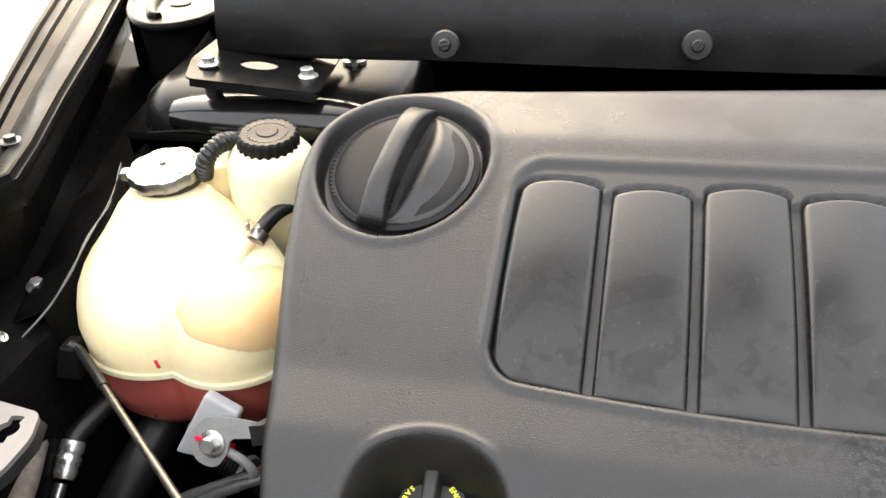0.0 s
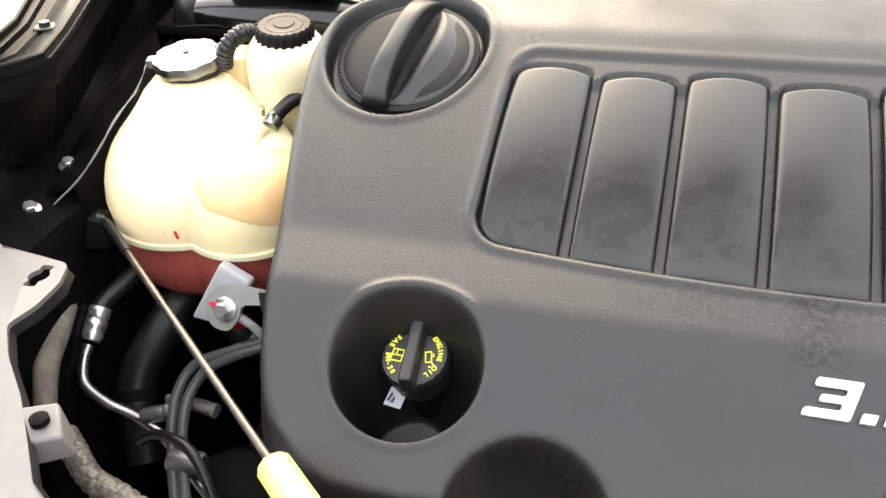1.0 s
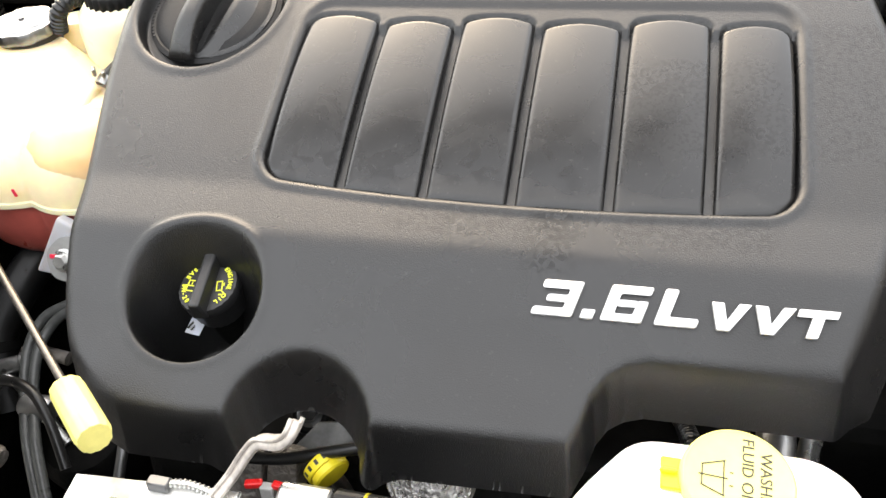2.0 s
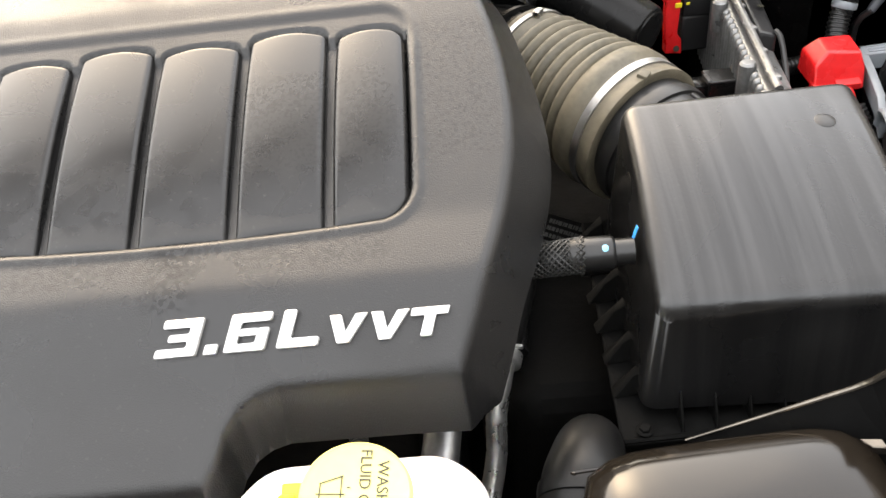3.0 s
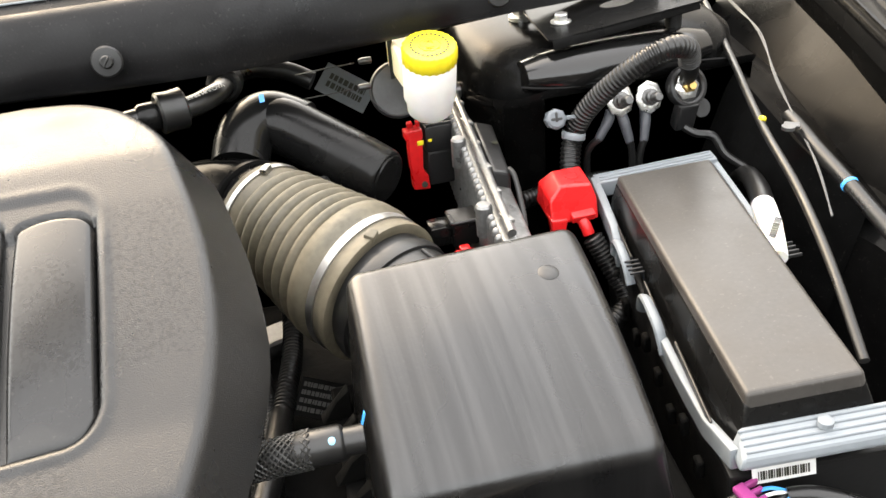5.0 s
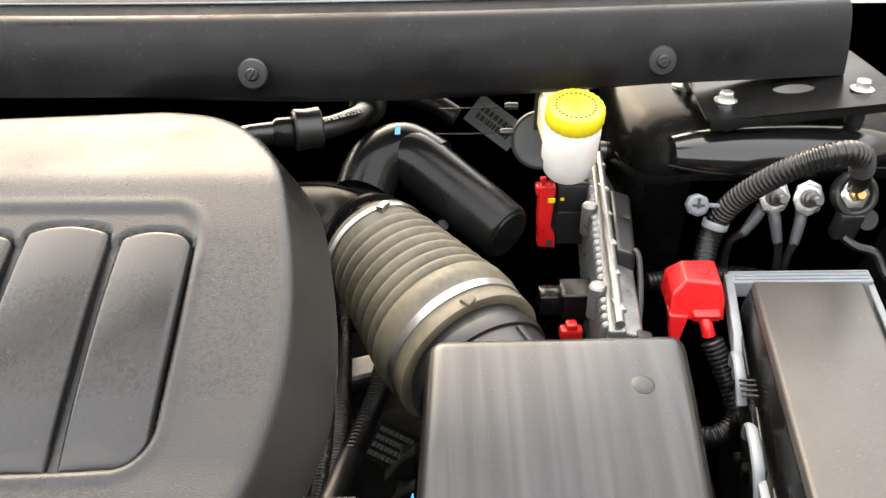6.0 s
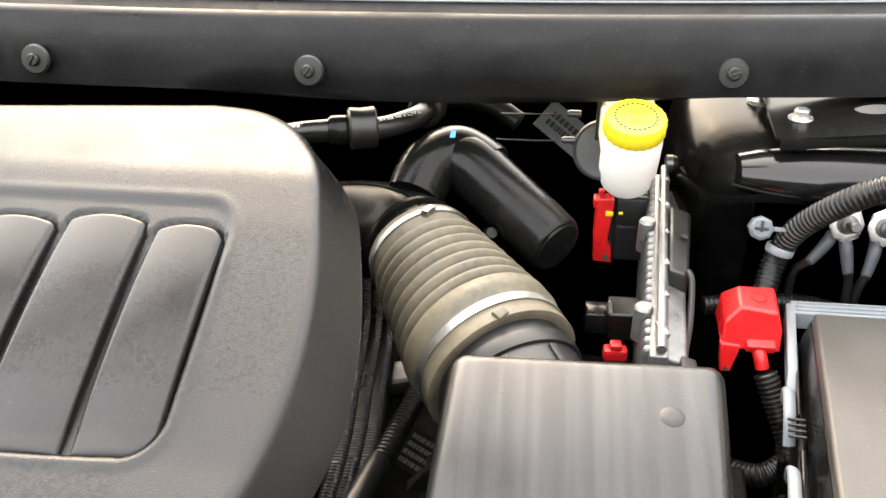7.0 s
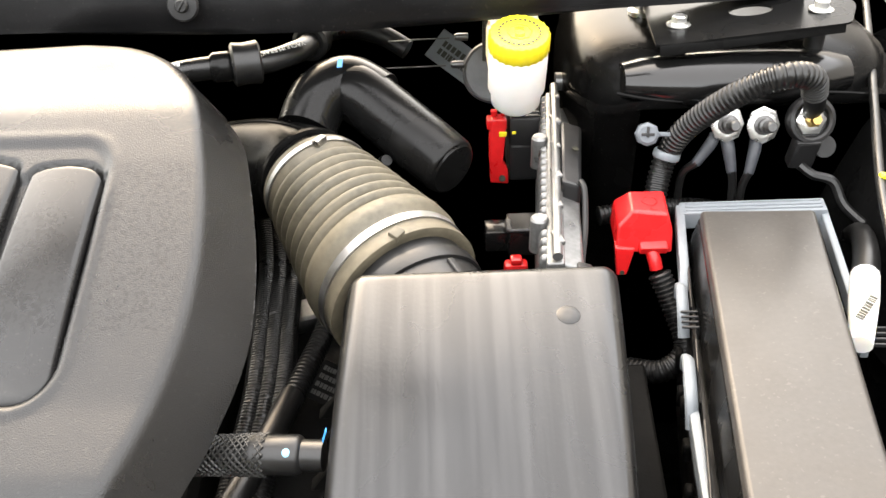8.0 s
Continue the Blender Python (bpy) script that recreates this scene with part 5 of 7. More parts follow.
part("surround_side", fuse_bar([(0.0545, 0.188, 1.116), (0.056, 0.10, 1.108), (0.057, 0.03, 1.10)], 0.006, 0.015), M_GREY, fuse, "blue-grey plastic surround")
part("surround_front", hexa([[fz(-0.053, -0.166, 1.0880), fz(0.054, -0.166, 1.0880), fz(0.054, -0.160, 1.0880), fz(-0.053, -0.160, 1.0880)], [fz(-0.058, -0.180, 1.1010), fz(0.058, -0.180, 1.1010), fz(0.058, -0.158, 1.1010), fz(-0.056, -0.158, 1.1010)], [fz(-0.055, -0.178, 1.1090), fz(0.056, -0.178, 1.1090), fz(0.054, -0.157, 1.1150), fz(-0.050, -0.157, 1.1150)]], 0.0022, 2), M_GREY, fuse, "blue-grey plastic surround")
for k in range(4):
    y, z = -0.1755 + 0.0047 * k, 1.1088 + 0.00134 * k
    part("ridge", hexa([[fz(-0.052, y, z), fz(0.054, y, z), fz(0.054, y + 0.0014, z + 0.0004), fz(-0.052, y + 0.0014, z + 0.0004)], [fz(-0.052, y, z + 0.0026), fz(0.054, y, z + 0.0026), fz(0.054, y + 0.0014, z + 0.0030), fz(-0.052, y + 0.0014, z + 0.0030)]], 0.0005, 1), M_GREY, fuse)
part("stub", lathe([(0.005, 0), (0.005, 0.004), (0.0035, 0.005)], Matrix.Translation(fz(0.0, -0.1665, 1.1135)), 12), M_GREY, fuse)
for y0, y1 in ((0.080, 0.048), (-0.004, -0.045)):
    pts = [fz(-0.0635, y0 + 0.018, 1.085), fz(-0.064, y0 + 0.012, 1.099), fz(-0.064, y0, 1.106), fz(-0.064, y1 + 0.012, 1.102), fz(-0.0635, y1, 1.086)]
    part("handle", tube(pts, 0.0034, 10, 6, True, 0, 0.004, 1.5), M_GREY, fuse, "grey lever handle")
    part("handle_web", lathe([(0.010, 0), (0.010, 0.003)], aim(fz(-0.0655, (y0 + y1) / 2 + 0.003, 1.084), tuple(FB.to_3x3() @ Vector((1, 0, 0)))), 16), M_PLAST, fuse)
part("surround_side", fuse_bar([(-0.0625, -0.040, 1.098), (-0.0600, -0.078, 1.092), (-0.0575, -0.120, 1.090), (-0.0560, -0.168, 1.108)], 0.0065, 0.018), M_GREY, fuse, "blue-grey plastic surround")
for k in range(4):
    part("clip", join(box((0.012, 0.0016, 0.002), 0.0004, 1, FB @ pose(-0.060, 0.056 - 0.006 * k, 1.104)), box((0.0016, 0.0016, 0.012), 0.0004, 1, FB @ pose(-0.0545, 0.056 - 0.006 * k, 1.099))), M_PLAST, fuse)
    part("clip", box((0.013, 0.0016, 0.003), 0.0004, 1, FB @ pose(0.066, 0.045 - 0.006 * k, 1.100)), M_PLAST, fuse)
for y0, y1, z in ((0.14, 0.065, 1.108), (0.03, -0.03, 1.101), (-0.05, -0.13, 1.101)):
    part("edge_strip", fuse_bar([(-0.0565, y0, z), (-0.0575, y1, z - 0.006)], 0.002, 0.014), M_PLAST, fuse)
for k in range(8):
    part("lug", box((0.006, 0.010, 0.016), 0.0015, 1, FB @ pose(-0.0645, 0.10 - 0.032 * k, 1.058 - 0.010 * (k % 3))), M_DARK, fuse)
lm = Matrix.Translation(fz(-0.024, -0.1668, 1.0790)) @ FB.to_3x3().to_4x4() @ pose(0, 0, 0, 78, 0, 0)
lab = part("barcode_label", box((0.041, 0.0125, 0.0008), 0.0002, 1, lm), M_INK, fuse, "white barcode label")
tagged(part("barcode", join(*[box((0.0006 + 0.0005 * (k % 3), 0.0065, 0.0004), 0, 1, lm @ pose(-0.0165 + 0.0017 * k, 0, 0.0006)) for k in range(20)]), M_INKK, lab, smooth=False), kind="stuff")

# ---- ground terminals and cables on the tower wall ----
def ring_terminal(at, ends, label):
    t = thing("ground_terminal", at, label, "terminal", "ground terminals")
    m = aim(at, (0, -0.93, 0.36))
    m = aim(Vector(at) + Vector((0, -0.006, 0.002)), (0, -0.93, 0.36))
    part("washer", lathe([(0.0132, -0.003), (0.0142, 0), (0.0142, 0.0015), (0.0125, 0.0026), (0.009, 0.0028)], m @ Matrix.Diagonal((1, 1.12, 1, 1)), 8), M_ZINC, t, "bright zinc terminal plate")
    part("stud", lathe([(0.0085, 0.001), (0.0085, 0.005), (0.0066, 0.006), (0.0066, 0.011), (0.0048, 0.012), (0.0052, 0.0145), (0.0048, 0.0160), (0.0052, 0.0185), (0.0048, 0.021), (0.0036, 0.023)], m, 12), M_BRKT, t)
    for e in ends:
        d = Vector(e) - Vector(at)
        part("lug", tube([Vector(at) + d.normalized() * 0.012, Vector(at) + d * 0.35 + Vector((0, -0.004, 0)), Vector(at) + d * 0.7 + Vector((0, -0.005, 0))], [0.0050, 0.0054, 0.0042], 10, 4), M_SLEEVE, t, "grey shrink sleeve")
        part("wire", tube([Vector(at) + d * 0.66 + Vector((0, -0.006, 0)), Vector(e), Vector(e) + Vector((0.004, 0.004, -0.05))], 0.0038, 8), M_RUBBER, t)


ring_terminal((0.874, 0.742, 1.168), [(0.842, 0.738, 1.118), (0.885, 0.725, 1.112)], "round zinc ground terminal with two grey cable lugs")
ring_terminal((0.905, 0.742, 1.166), [(0.893, 0.725, 1.110)], "round zinc ground terminal with one grey cable lug")
t3 = thing("cable_eyelet", (0.944, 0.732, 1.172), "black moulded cable eyelet with a brass nut", "terminal")
m3 = aim((0.943, 0.733, 1.173), (0.05, -0.9, 0.42))
part("ring", lathe([(0.008, -0.006), (0.019, -0.006), (0.0205, -0.002), (0.0205, 0.004), (0.0195, 0.0065), (0.0168, 0.0070), (0.0150, 0.0055), (0.0145, 0.001)], m3, 32), M_PLAST, t3)
part("plate", lathe([(0.0135, 0.001), (0.0135, 0.003), (0.0115, 0.0045), (0.006, 0.0048)], m3, 6), M_ZINC, t3, "bright zinc nut plate")
part("nut", lathe([(0.0066, 0.004), (0.0066, 0.009), (0.0045, 0.010), (0.0042, 0.014)], m3, 6), mat("brass", (0.55, 0.38, 0.14), 0.35, 1.0), t3)
part("holder", box((0.022, 0.014, 0.030), 0.003, 2, pose(0.941, 0.728, 1.146, 15)), M_PLAST, t3)
part("side_eye", lathe([(0.004, -0.002), (0.0095, -0.002), (0.0095, 0.003), (0.004, 0.003)], aim((0.958, 0.728, 1.150), (0.05, -0.9, 0.42)), 18), M_PLAST, t3)
part("wire", tube([(0.940, 0.725, 1.134), (0.950, 0.718, 1.128), (0.966, 0.712, 1.124), (0.974, 0.700, 1.108), (0.985, 0.68, 1.10)], 0.0042, 8), M_RUBBER, t3)
loom = thing("battery_cable", (0.82, 0.74, 1.10), "black corrugated battery cable arching to the eyelet", "cable")
part("conduit", tube([(0.812, 0.700, 1.085), (0.817, 0.722, 1.110), (0.826, 0.736, 1.140), (0.838, 0.728, 1.172), (0.864, 0.702, 1.212), (0.893, 0.690, 1.232), (0.918, 0.695, 1.228), (0.930, 0.708, 1.208)], 0.0092, 14, 10, True, 0.0013, 0.0042), M_RUBBER, loom)
part("sleeve", tube([(0.926, 0.704, 1.215), (0.936, 0.716, 1.196), (0.941, 0.728, 1.184)], [0.0095, 0.0085, 0.0075], 12), M_RUBBER, loom)
part("strap", lathe([(0.0112, 0), (0.0118, 0.001), (0.0118, 0.006), (0.0112, 0.007)], aim((0.8255, 0.7355, 1.139), (0.25, 0.2, 1)), 20), M_GREY, loom, "pale grey cable strap")
gc = thing("cable_clip", (0.808, 0.738, 1.162), "pale grey plastic cable clip on the tower wall", "clip")
gm2 = aim((0.8065, 0.738, 1.162), (-0.1, -0.9, 0.4))
part("head", join(lathe([(0.010, 0), (0.010, 0.010), (0.0075, 0.012)], gm2, 8), box((0.018, 0.004, 0.004), 0.001, 1, gm2 @ pose(0.012, 0, 0.006))), mat("clip_plastic", (0.12, 0.135, 0.15), 0.45, grain=150, blotch=20), gc)
part("slot", join(box((0.011, 0.0025, 0.003), 0.0005, 1, gm2 @ pose(0, 0, 0.0115)), box((0.0025, 0.009, 0.003), 0.0005, 1, gm2 @ pose(0, 0.002, 0.0115))), M_PLAST, gc)
solo("wing_loom", tube([(0.77, 0.73, 1.085), (0.82, 0.735, 1.088), (0.86, 0.74, 1.085), (0.90, 0.75, 1.07)], 0.008, 12, 8, True, 0.001, 0.004), M_RUBBER, "black corrugated wiring loom along the tower wall", "loom")
solo("rear_loom", tube([(0.985, 0.70, 1.075), (0.972, 0.66, 1.105), (0.958, 0.62, 1.112), (0.942, 0.585, 1.112)], [0.006, 0.009, 0.010, 0.010], 14), M_RUBBER, "taped black wiring loom beside the fuse box", "loom")
wt = thing("cable_tag", (0.96, 0.59, 1.10), "white wrapped label round the wiring loom", "tag")
part("wrap", tube([(0.945, 0.592, 1.112), (0.930, 0.560, 1.113), (0.912, 0.520, 1.108)], [0.0105, 0.0105, 0.008], 14), M_WHITE, wt)
part("print", bars(aim((0.922, 0.542, 1.1228), (-0.1, -0.25, 0.95), 68), 1, 0.024, 0.007, 0.8, seed=3), M_INKK, wt, "unreadable dark print", smooth=False)
solo("bonnet_cable", tube([(1.086, 0.973, 1.200), (1.035, 0.84, 1.195), (0.994, 0.735, 1.190), (0.948, 0.613, 1.180), (0.920, 0.520, 1.170), (0.893, 0.44, 1.155), (0.87, 0.37, 1.13)], 0.0036, 10), M_RUBBER, "black cable clipped along the inner wing", "cable")
solo("cable_saddle", join(box((0.014, 0.009, 0.003), 0.001, 2, pose(0.990, 0.628, 1.166, 0, 0, -35)), lathe([(0.006, 0), (0.006, 0.003)], pose(0.982, 0.622, 1.166), 14)), M_BRKT, "dull steel saddle clip holding the wing wires", "clip")
wh = thing("wing_harness", (1.0, 0.60, 1.15), "grey-black taped wiring harness with a blue tape mark", "harness")
part("sheath", tube([(1.010, 0.66, 1.158), (1.003, 0.633, 1.158), (0.998, 0.59, 1.150), (0.995, 0.541, 1.140), (0.99, 0.46, 1.12)], 0.0068, 12), M_RUBBER, wh)
part("tape", lathe([(0.0070, 0), (0.0073, 0.0005), (0.0073, 0.003), (0.0070, 0.0035)], aim((0.9957, 0.553, 1.1425), (-0.1, -0.95, -0.2)), 16), M_INKB, wh, "blue tape mark")
solo("cable_clip_yellow", box((0.005, 0.006, 0.004), 0.001, 1, pose(0.9505, 0.617, 1.184)), M_YELLOW, "tiny yellow clip on the bonnet cable", "clip")
con = thing("wiring_connector", (0.79, 0.335, 1.03), "magenta and black wiring connector with coloured wires", "connector")
part("housing", box((0.027, 0.046, 0.036), 0.006, 3, pose(0.780, 0.331, 1.048, 6, -8, 8)), M_PLAST, con)
lk = part("lock", box((0.009, 0.038, 0.005), 0.0012, 1, pose(0.7775, 0.3325, 1.0685, 6, -8, 8)), M_PURPLE, con, "magenta locking comb")
for k in range(5):
    part("tooth", box((0.016, 0.0032, 0.007), 0.0008, 1, pose(0.7805 - 0.0008 * k, 0.3495 - 0.0066 * k, 1.0695 - 0.0007 * k, 6, -8, 8)), M_PURPLE, lk)
part("catch", box((0.018, 0.009, 0.006), 0.0015, 1, pose(0.7795, 0.3155, 1.067, 6, -8, 8)), M_PURPLE, lk)
for k, mm in enumerate((M_INKB, M_INK, M_RUBBER, M_INKB, M_INK)):
    part("wire", tube([(0.784, 0.344 - 0.0052 * k, 1.069), (0.792, 0.340 - 0.0042 * k, 1.0735), (0.803, 0.333, 1.072)], 0.0013, 6), mm, con)
part("sheath", tube([(0.798, 0.333, 1.072), (0.815, 0.326, 1.073), (0.838, 0.312, 1.068), (0.875, 0.290, 1.05)], [0.005, 0.0062, 0.0065, 0.0065], 12), M_RUBBER, con)

# ---- breather pipe between cover and filter box ----
pipe = thing("breather_pipe", (0.50, 0.437, 1.10), "braided black breather pipe with a moulded end", "pipe")
part("sleeve", tube([(0.39, 0.4615, 1.0808), (0.44, 0.452, 1.0925), (0.48, 0.4445, 1.1015), (0.519, 0.4365, 1.1097)], [0.0098, 0.0098, 0.0104, 0.0112], 24), M_DULL, pipe)
part("end_piece", lathe([(0.0105, -0.004), (0.0122, 0), (0.0122, 0.026), (0.0112, 0.028), (0.0095, 0.029), (0.0095, 0.042)], aim((0.512, 0.4375, 1.1095), (1, -0.10, 0.03)), 28), M_LID, pipe, "satin black moulded end")
braid = []
for s in (1, -1):
    for k in range(16):
        pts = []
        for j in range(25):
            q = j / 24
            a = 2 * math.pi * k / 16 + s * q * 11.0
            c = Vector((0.40, 0.4595, 1.083)).lerp(Vector((0.519, 0.4365, 1.1097)), q) + Vector((0, 0.0006, 0.0012)) * math.sin(math.pi * q)
            r = 0.0109 + 0.0018 * q
            pts.append(c + Vector((0.1 * r * math.cos(a), r * math.cos(a), r * math.sin(a))))
        braid.append(tube(pts, 0.0008, 4, 1, False))
tagged(part("braid", join(*braid), M_BRAID, pipe, "woven black sleeve threads"), kind="stuff")
part("paint_mark", lathe([(0.0026, -0.0012), (0.0026, 0.0003), (0.0022, 0.0006)], aim((0.5325, 0.4285, 1.1195), (-0.08, -0.6, 0.79)), 14), mat("print_pale_blue", (0.22, 0.55, 0.74), 0.5), pipe, "pale blue paint dot")
for x, dy in ((0.462, 0), (0.474, 0.004), (0.486, 0.006)):
    solo("sheathed_loom", tube([(x - 0.02, 0.86, 1.04), (x - 0.006, 0.775 + dy, 1.01), (x, 0.68 + dy, 1.0), (x + 0.003, 0.60 + dy, 0.99), (x - 0.01, 0.50, 0.96)], 0.009, 10, 6, True, 0.0007, 0.003), M_RUBBER, "black woven wiring sheath beside the engine", "loom", group="looms")
solo("ribbed_conduit", tube([(0.533, 0.77, 1.03), (0.522, 0.69, 1.005), (0.508, 0.63, 1.0), (0.488, 0.57, 0.99), (0.46, 0.52, 0.96)], 0.0085, 14, 8, True, 0.0014, 0.0042), M_RUBBER, "black ribbed conduit behind the filter box", "conduit")
pt = thing("part_sticker", (0.53, 0.62, 0.99), "printed sticker on the transmission housing, shade put into its dark colour", "tag")
sm = aim((0.534, 0.615, 0.995), (-0.1, -0.5, 0.85), -18)
part("sheet", box((0.040, 0.036, 0.001), 0.0003, 1, sm), M_DARK, pt)
part("print", bars(sm @ pose(0, 0, 0.0008), 4, 0.034, 0.030, 0.55, seed=9), M_BRAID, pt, "unreadable grey print", smooth=False)
tr = thing("transmission", (0.60, 0.62, 0.80), "near-black cast transmission housing, bay shade put into its colour", "transmission")
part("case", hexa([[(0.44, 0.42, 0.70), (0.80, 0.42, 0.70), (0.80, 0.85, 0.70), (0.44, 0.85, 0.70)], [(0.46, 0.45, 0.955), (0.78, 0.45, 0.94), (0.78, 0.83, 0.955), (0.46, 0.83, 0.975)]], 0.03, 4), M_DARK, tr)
part("flange", box((0.05, 0.03, 0.02), 0.005, 2, pose(0.505, 0.735, 0.98, 10, 0, 20)), M_ALU, tr)
hp_ = thing("heater_pipe", (0.46, 0.44, 0.96), "silver coolant pipe with a black hose and clip", "pipe")
part("hose", tube([(0.50, 0.60, 1.0), (0.485, 0.53, 1.005), (0.466, 0.470, 1.003), (0.460, 0.452, 0.998)], 0.0105, 14), M_RUBBER, hp_)
part("clip", lathe([(0.0115, 0), (0.0128, 0.001), (0.0128, 0.010), (0.0115, 0.011)], aim((0.4635, 0.461, 1.0), (-0.3, -0.9, -0.25)), 20), M_ZINC, hp_, "pale spring clip with a red mark")
part("clip_ear", box((0.026, 0.003, 0.006), 0.001, 1, aim((0.463, 0.458, 1.0105), (-0.1, -0.4, 0.9))), M_ZINC, hp_)
part("red_mark", box((0.004, 0.012, 0.0006), 0.0002, 1, aim((0.4605, 0.4500, 1.0105), (-0.1, -0.35, 0.93))), M_INKR, hp_, smooth=False)
part("tube", tube([(0.461, 0.455, 0.999), (0.455, 0.438, 0.99), (0.449, 0.424, 0.972), (0.445, 0.405, 0.94), (0.43, 0.37, 0.90)], 0.0085, 14), M_ZINC, hp_, "bright metal pipe")
part("red_mark", box((0.0035, 0.0006, 0.016), 0.0002, 1, aim((0.4465, 0.4160, 0.969), (-0.1, 0.55, 0.8))), M_INKR, hp_, smooth=False)


# ---- coolant tank ----
tank = thing("coolant_tank", (-0.265, 0.60, 1.0), "translucent amber coolant tank with pink coolant and a silver cap", "coolant tank")


def tank_loop(z, k, sx=0.0, sy=0.0, n=96, grow=0.0):
    """Three rounded lobes run together: the big body, the bulge towards the engine and the hump below the cap."""
    lobes = ((-0.284, 0.612, 0.076), (-0.216, 0.592, 0.060), (-0.285, 0.655, 0.062))
    out = []
    cx, cy = -0.266, 0.612
    for i in range(n):
        a = 2 * math.pi * i / n
        reach = []
        for lx, ly, r in lobes:
            dx, dy = cx - lx, cy - ly
            b = dx * math.cos(a) + dy * math.sin(a)
            disc = b * b - (dx * dx + dy * dy - (r + grow) ** 2)
            reach.append(-b + math.sqrt(disc) if disc > 0 else 0.0)
        q = max(reach)
        out.append((cx + sx + q * k * math.cos(a), cy + sy + q * k * math.sin(a), z))
    return out


up = [(1.058, 0.985, 0, 0), (1.066, 1.0, 0, 0), (1.085, 1.012, 0, 0), (1.100, 1.0, -0.001, 0.004), (1.113, 0.965, -0.003, 0.009), (1.124, 0.905, -0.006, 0.017), (1.133, 0.825, -0.010, 0.027), (1.140, 0.735, -0.014, 0.036), (1.146, 0.655, -0.018, 0.043), (1.152, 0.590, -0.021, 0.048), (1.159, 0.520, -0.024, 0.052), (1.165, 0.44, -0.026, 0.055), (1.170, 0.39, -0.026, 0.056)]
part("upper_shell", loft([tank_loop(*u) for u in up]), M_TANK, tank, "amber translucent plastic shell", sharp=60)
# the bulge beside the engine cover, with its own domed top
dome = []
for z, k in ((1.075, 0.97), (1.090, 1.0), (1.105, 0.98), (1.117, 0.90), (1.126, 0.76), (1.132, 0.56), (1.135, 0.30)):
    dome.append([(-0.211 + 0.059 * k * math.cos(a), 0.592 + 0.056 * k * math.sin(a), z) for a in np.linspace(0, 2 * math.pi, 49)[:-1]])
part("side_bulge", loft(dome), M_AMBER, tank, "amber domed bulge of the tank", sharp=60)
part("hose_stub", lathe([(0.010, -0.016), (0.009, -0.004), (0.0066, 0.0), (0.0066, 0.014)], aim((-0.208, 0.612, 1.138), (0.25, 0.75, 0.55)), 20), M_TANK, tank)
# raised mould line from the neck down the front
part("mould_line", tube([(-0.262, 0.634, 1.150), (-0.256, 0.595, 1.137), (-0.250, 0.562, 1.117), (-0.246, 0.545, 1.094), (-0.245, 0.541, 1.066)], 0.0011, 6), M_TANK, tank)
part("seam_flange", loft([tank_loop(1.058, 0.99), tank_loop(1.0585, 1.035), tank_loop(1.0635, 1.035), tank_loop(1.064, 0.99)]), M_TANK, tank, "pale welded seam", sharp=50)
part("lower_shell", loft([tank_loop(z, k) for z, k in ((0.985, 0.55), (0.992, 0.72), (1.005, 0.86), (1.03, 0.94), (1.058, 0.98))]), M_TANKLOW, tank, "dull pink coolant in the lower shell", sharp=60)
ca = Vector((-0.03, -0.12, 0.99))
cm = aim((-0.297, 0.676, 1.186), ca)
neck = part("neck", lathe([(0.031, -0.024), (0.032, -0.020), (0.029, -0.018), (0.029, -0.006), (0.027, 0.0)], cm, 36), M_PLAST, tank, "black filler neck")
cap = part("cap", lathe([(0.029, -0.010), (0.0315, -0.008), (0.0322, 0.0), (0.031, 0.0025), (0.027, 0.003), (0.025, 0.0048), (0.012, 0.0052), (0.002, 0.0052)], cm, 72, 8, 0.0016), M_ALU, tank, "silver pressed metal pressure cap")
part("rivet", lathe([(0.0032, 0.005), (0.003, 0.007), (0.001, 0.0078)], cm, 14), M_ALU, cap)
part("tab", box((0.020, 0.012, 0.010), 0.003, 2, cm @ pose(-0.029, -0.012, -0.004, 0, 0, 25)), M_ALU, cap)
part("stamp", bars(cm @ pose(0, 0.015, 0.0052), 1, 0.022, 0.004, 0.8, seed=4), M_STEEL, cap, smooth=False)
part("rear_neck", lathe([(0.026, 1.12), (0.026, 1.165), (0.020, 1.178), (0.008, 1.180)], pose(-0.262, 0.715, 0), 28), M_TANK, tank)
part("red_mark", box((0.0035, 0.0010, 0.008), 0.0003, 1, pose(-0.258, 0.5325, 1.079, 0, -14, -8)), M_INKR, tank, "red paint mark")
part("tab_mount", hexa([[(-0.246, 0.506, 1.008), (-0.204, 0.503, 1.004), (-0.202, 0.510, 1.004), (-0.244, 0.513, 1.008)], [(-0.215, 0.520, 1.062), (-0.186, 0.516, 1.048), (-0.184, 0.526, 1.048), (-0.213, 0.530, 1.062)]], 0.003, 3), M_MILKY, tank, "milky white mounting tab")
bk = thing("tank_bracket", (-0.20, 0.508, 1.03), "dark steel bracket bolted to the tank tab", "bracket")
bp = aim((-0.2095, 0.503, 1.026), (-0.05, -0.90, 0.42))
plate_out = rounded([(-0.019, 0.006), (-0.013, -0.017), (0.006, -0.021), (0.016, -0.006), (0.017, 0.006), (0.045, 0.010), (0.045, 0.022), (0.010, 0.024), (-0.004, 0.022)], 0.009, 5)
for sx_ in (1, -1):
    if (bp.to_3x3() @ Vector((sx_, 0, 0))).x > 0:
        break
part("plate", slab([(sx_ * x, y) for x, y in plate_out], 0.0025, bp), M_PIPE, bk, sharp=30)
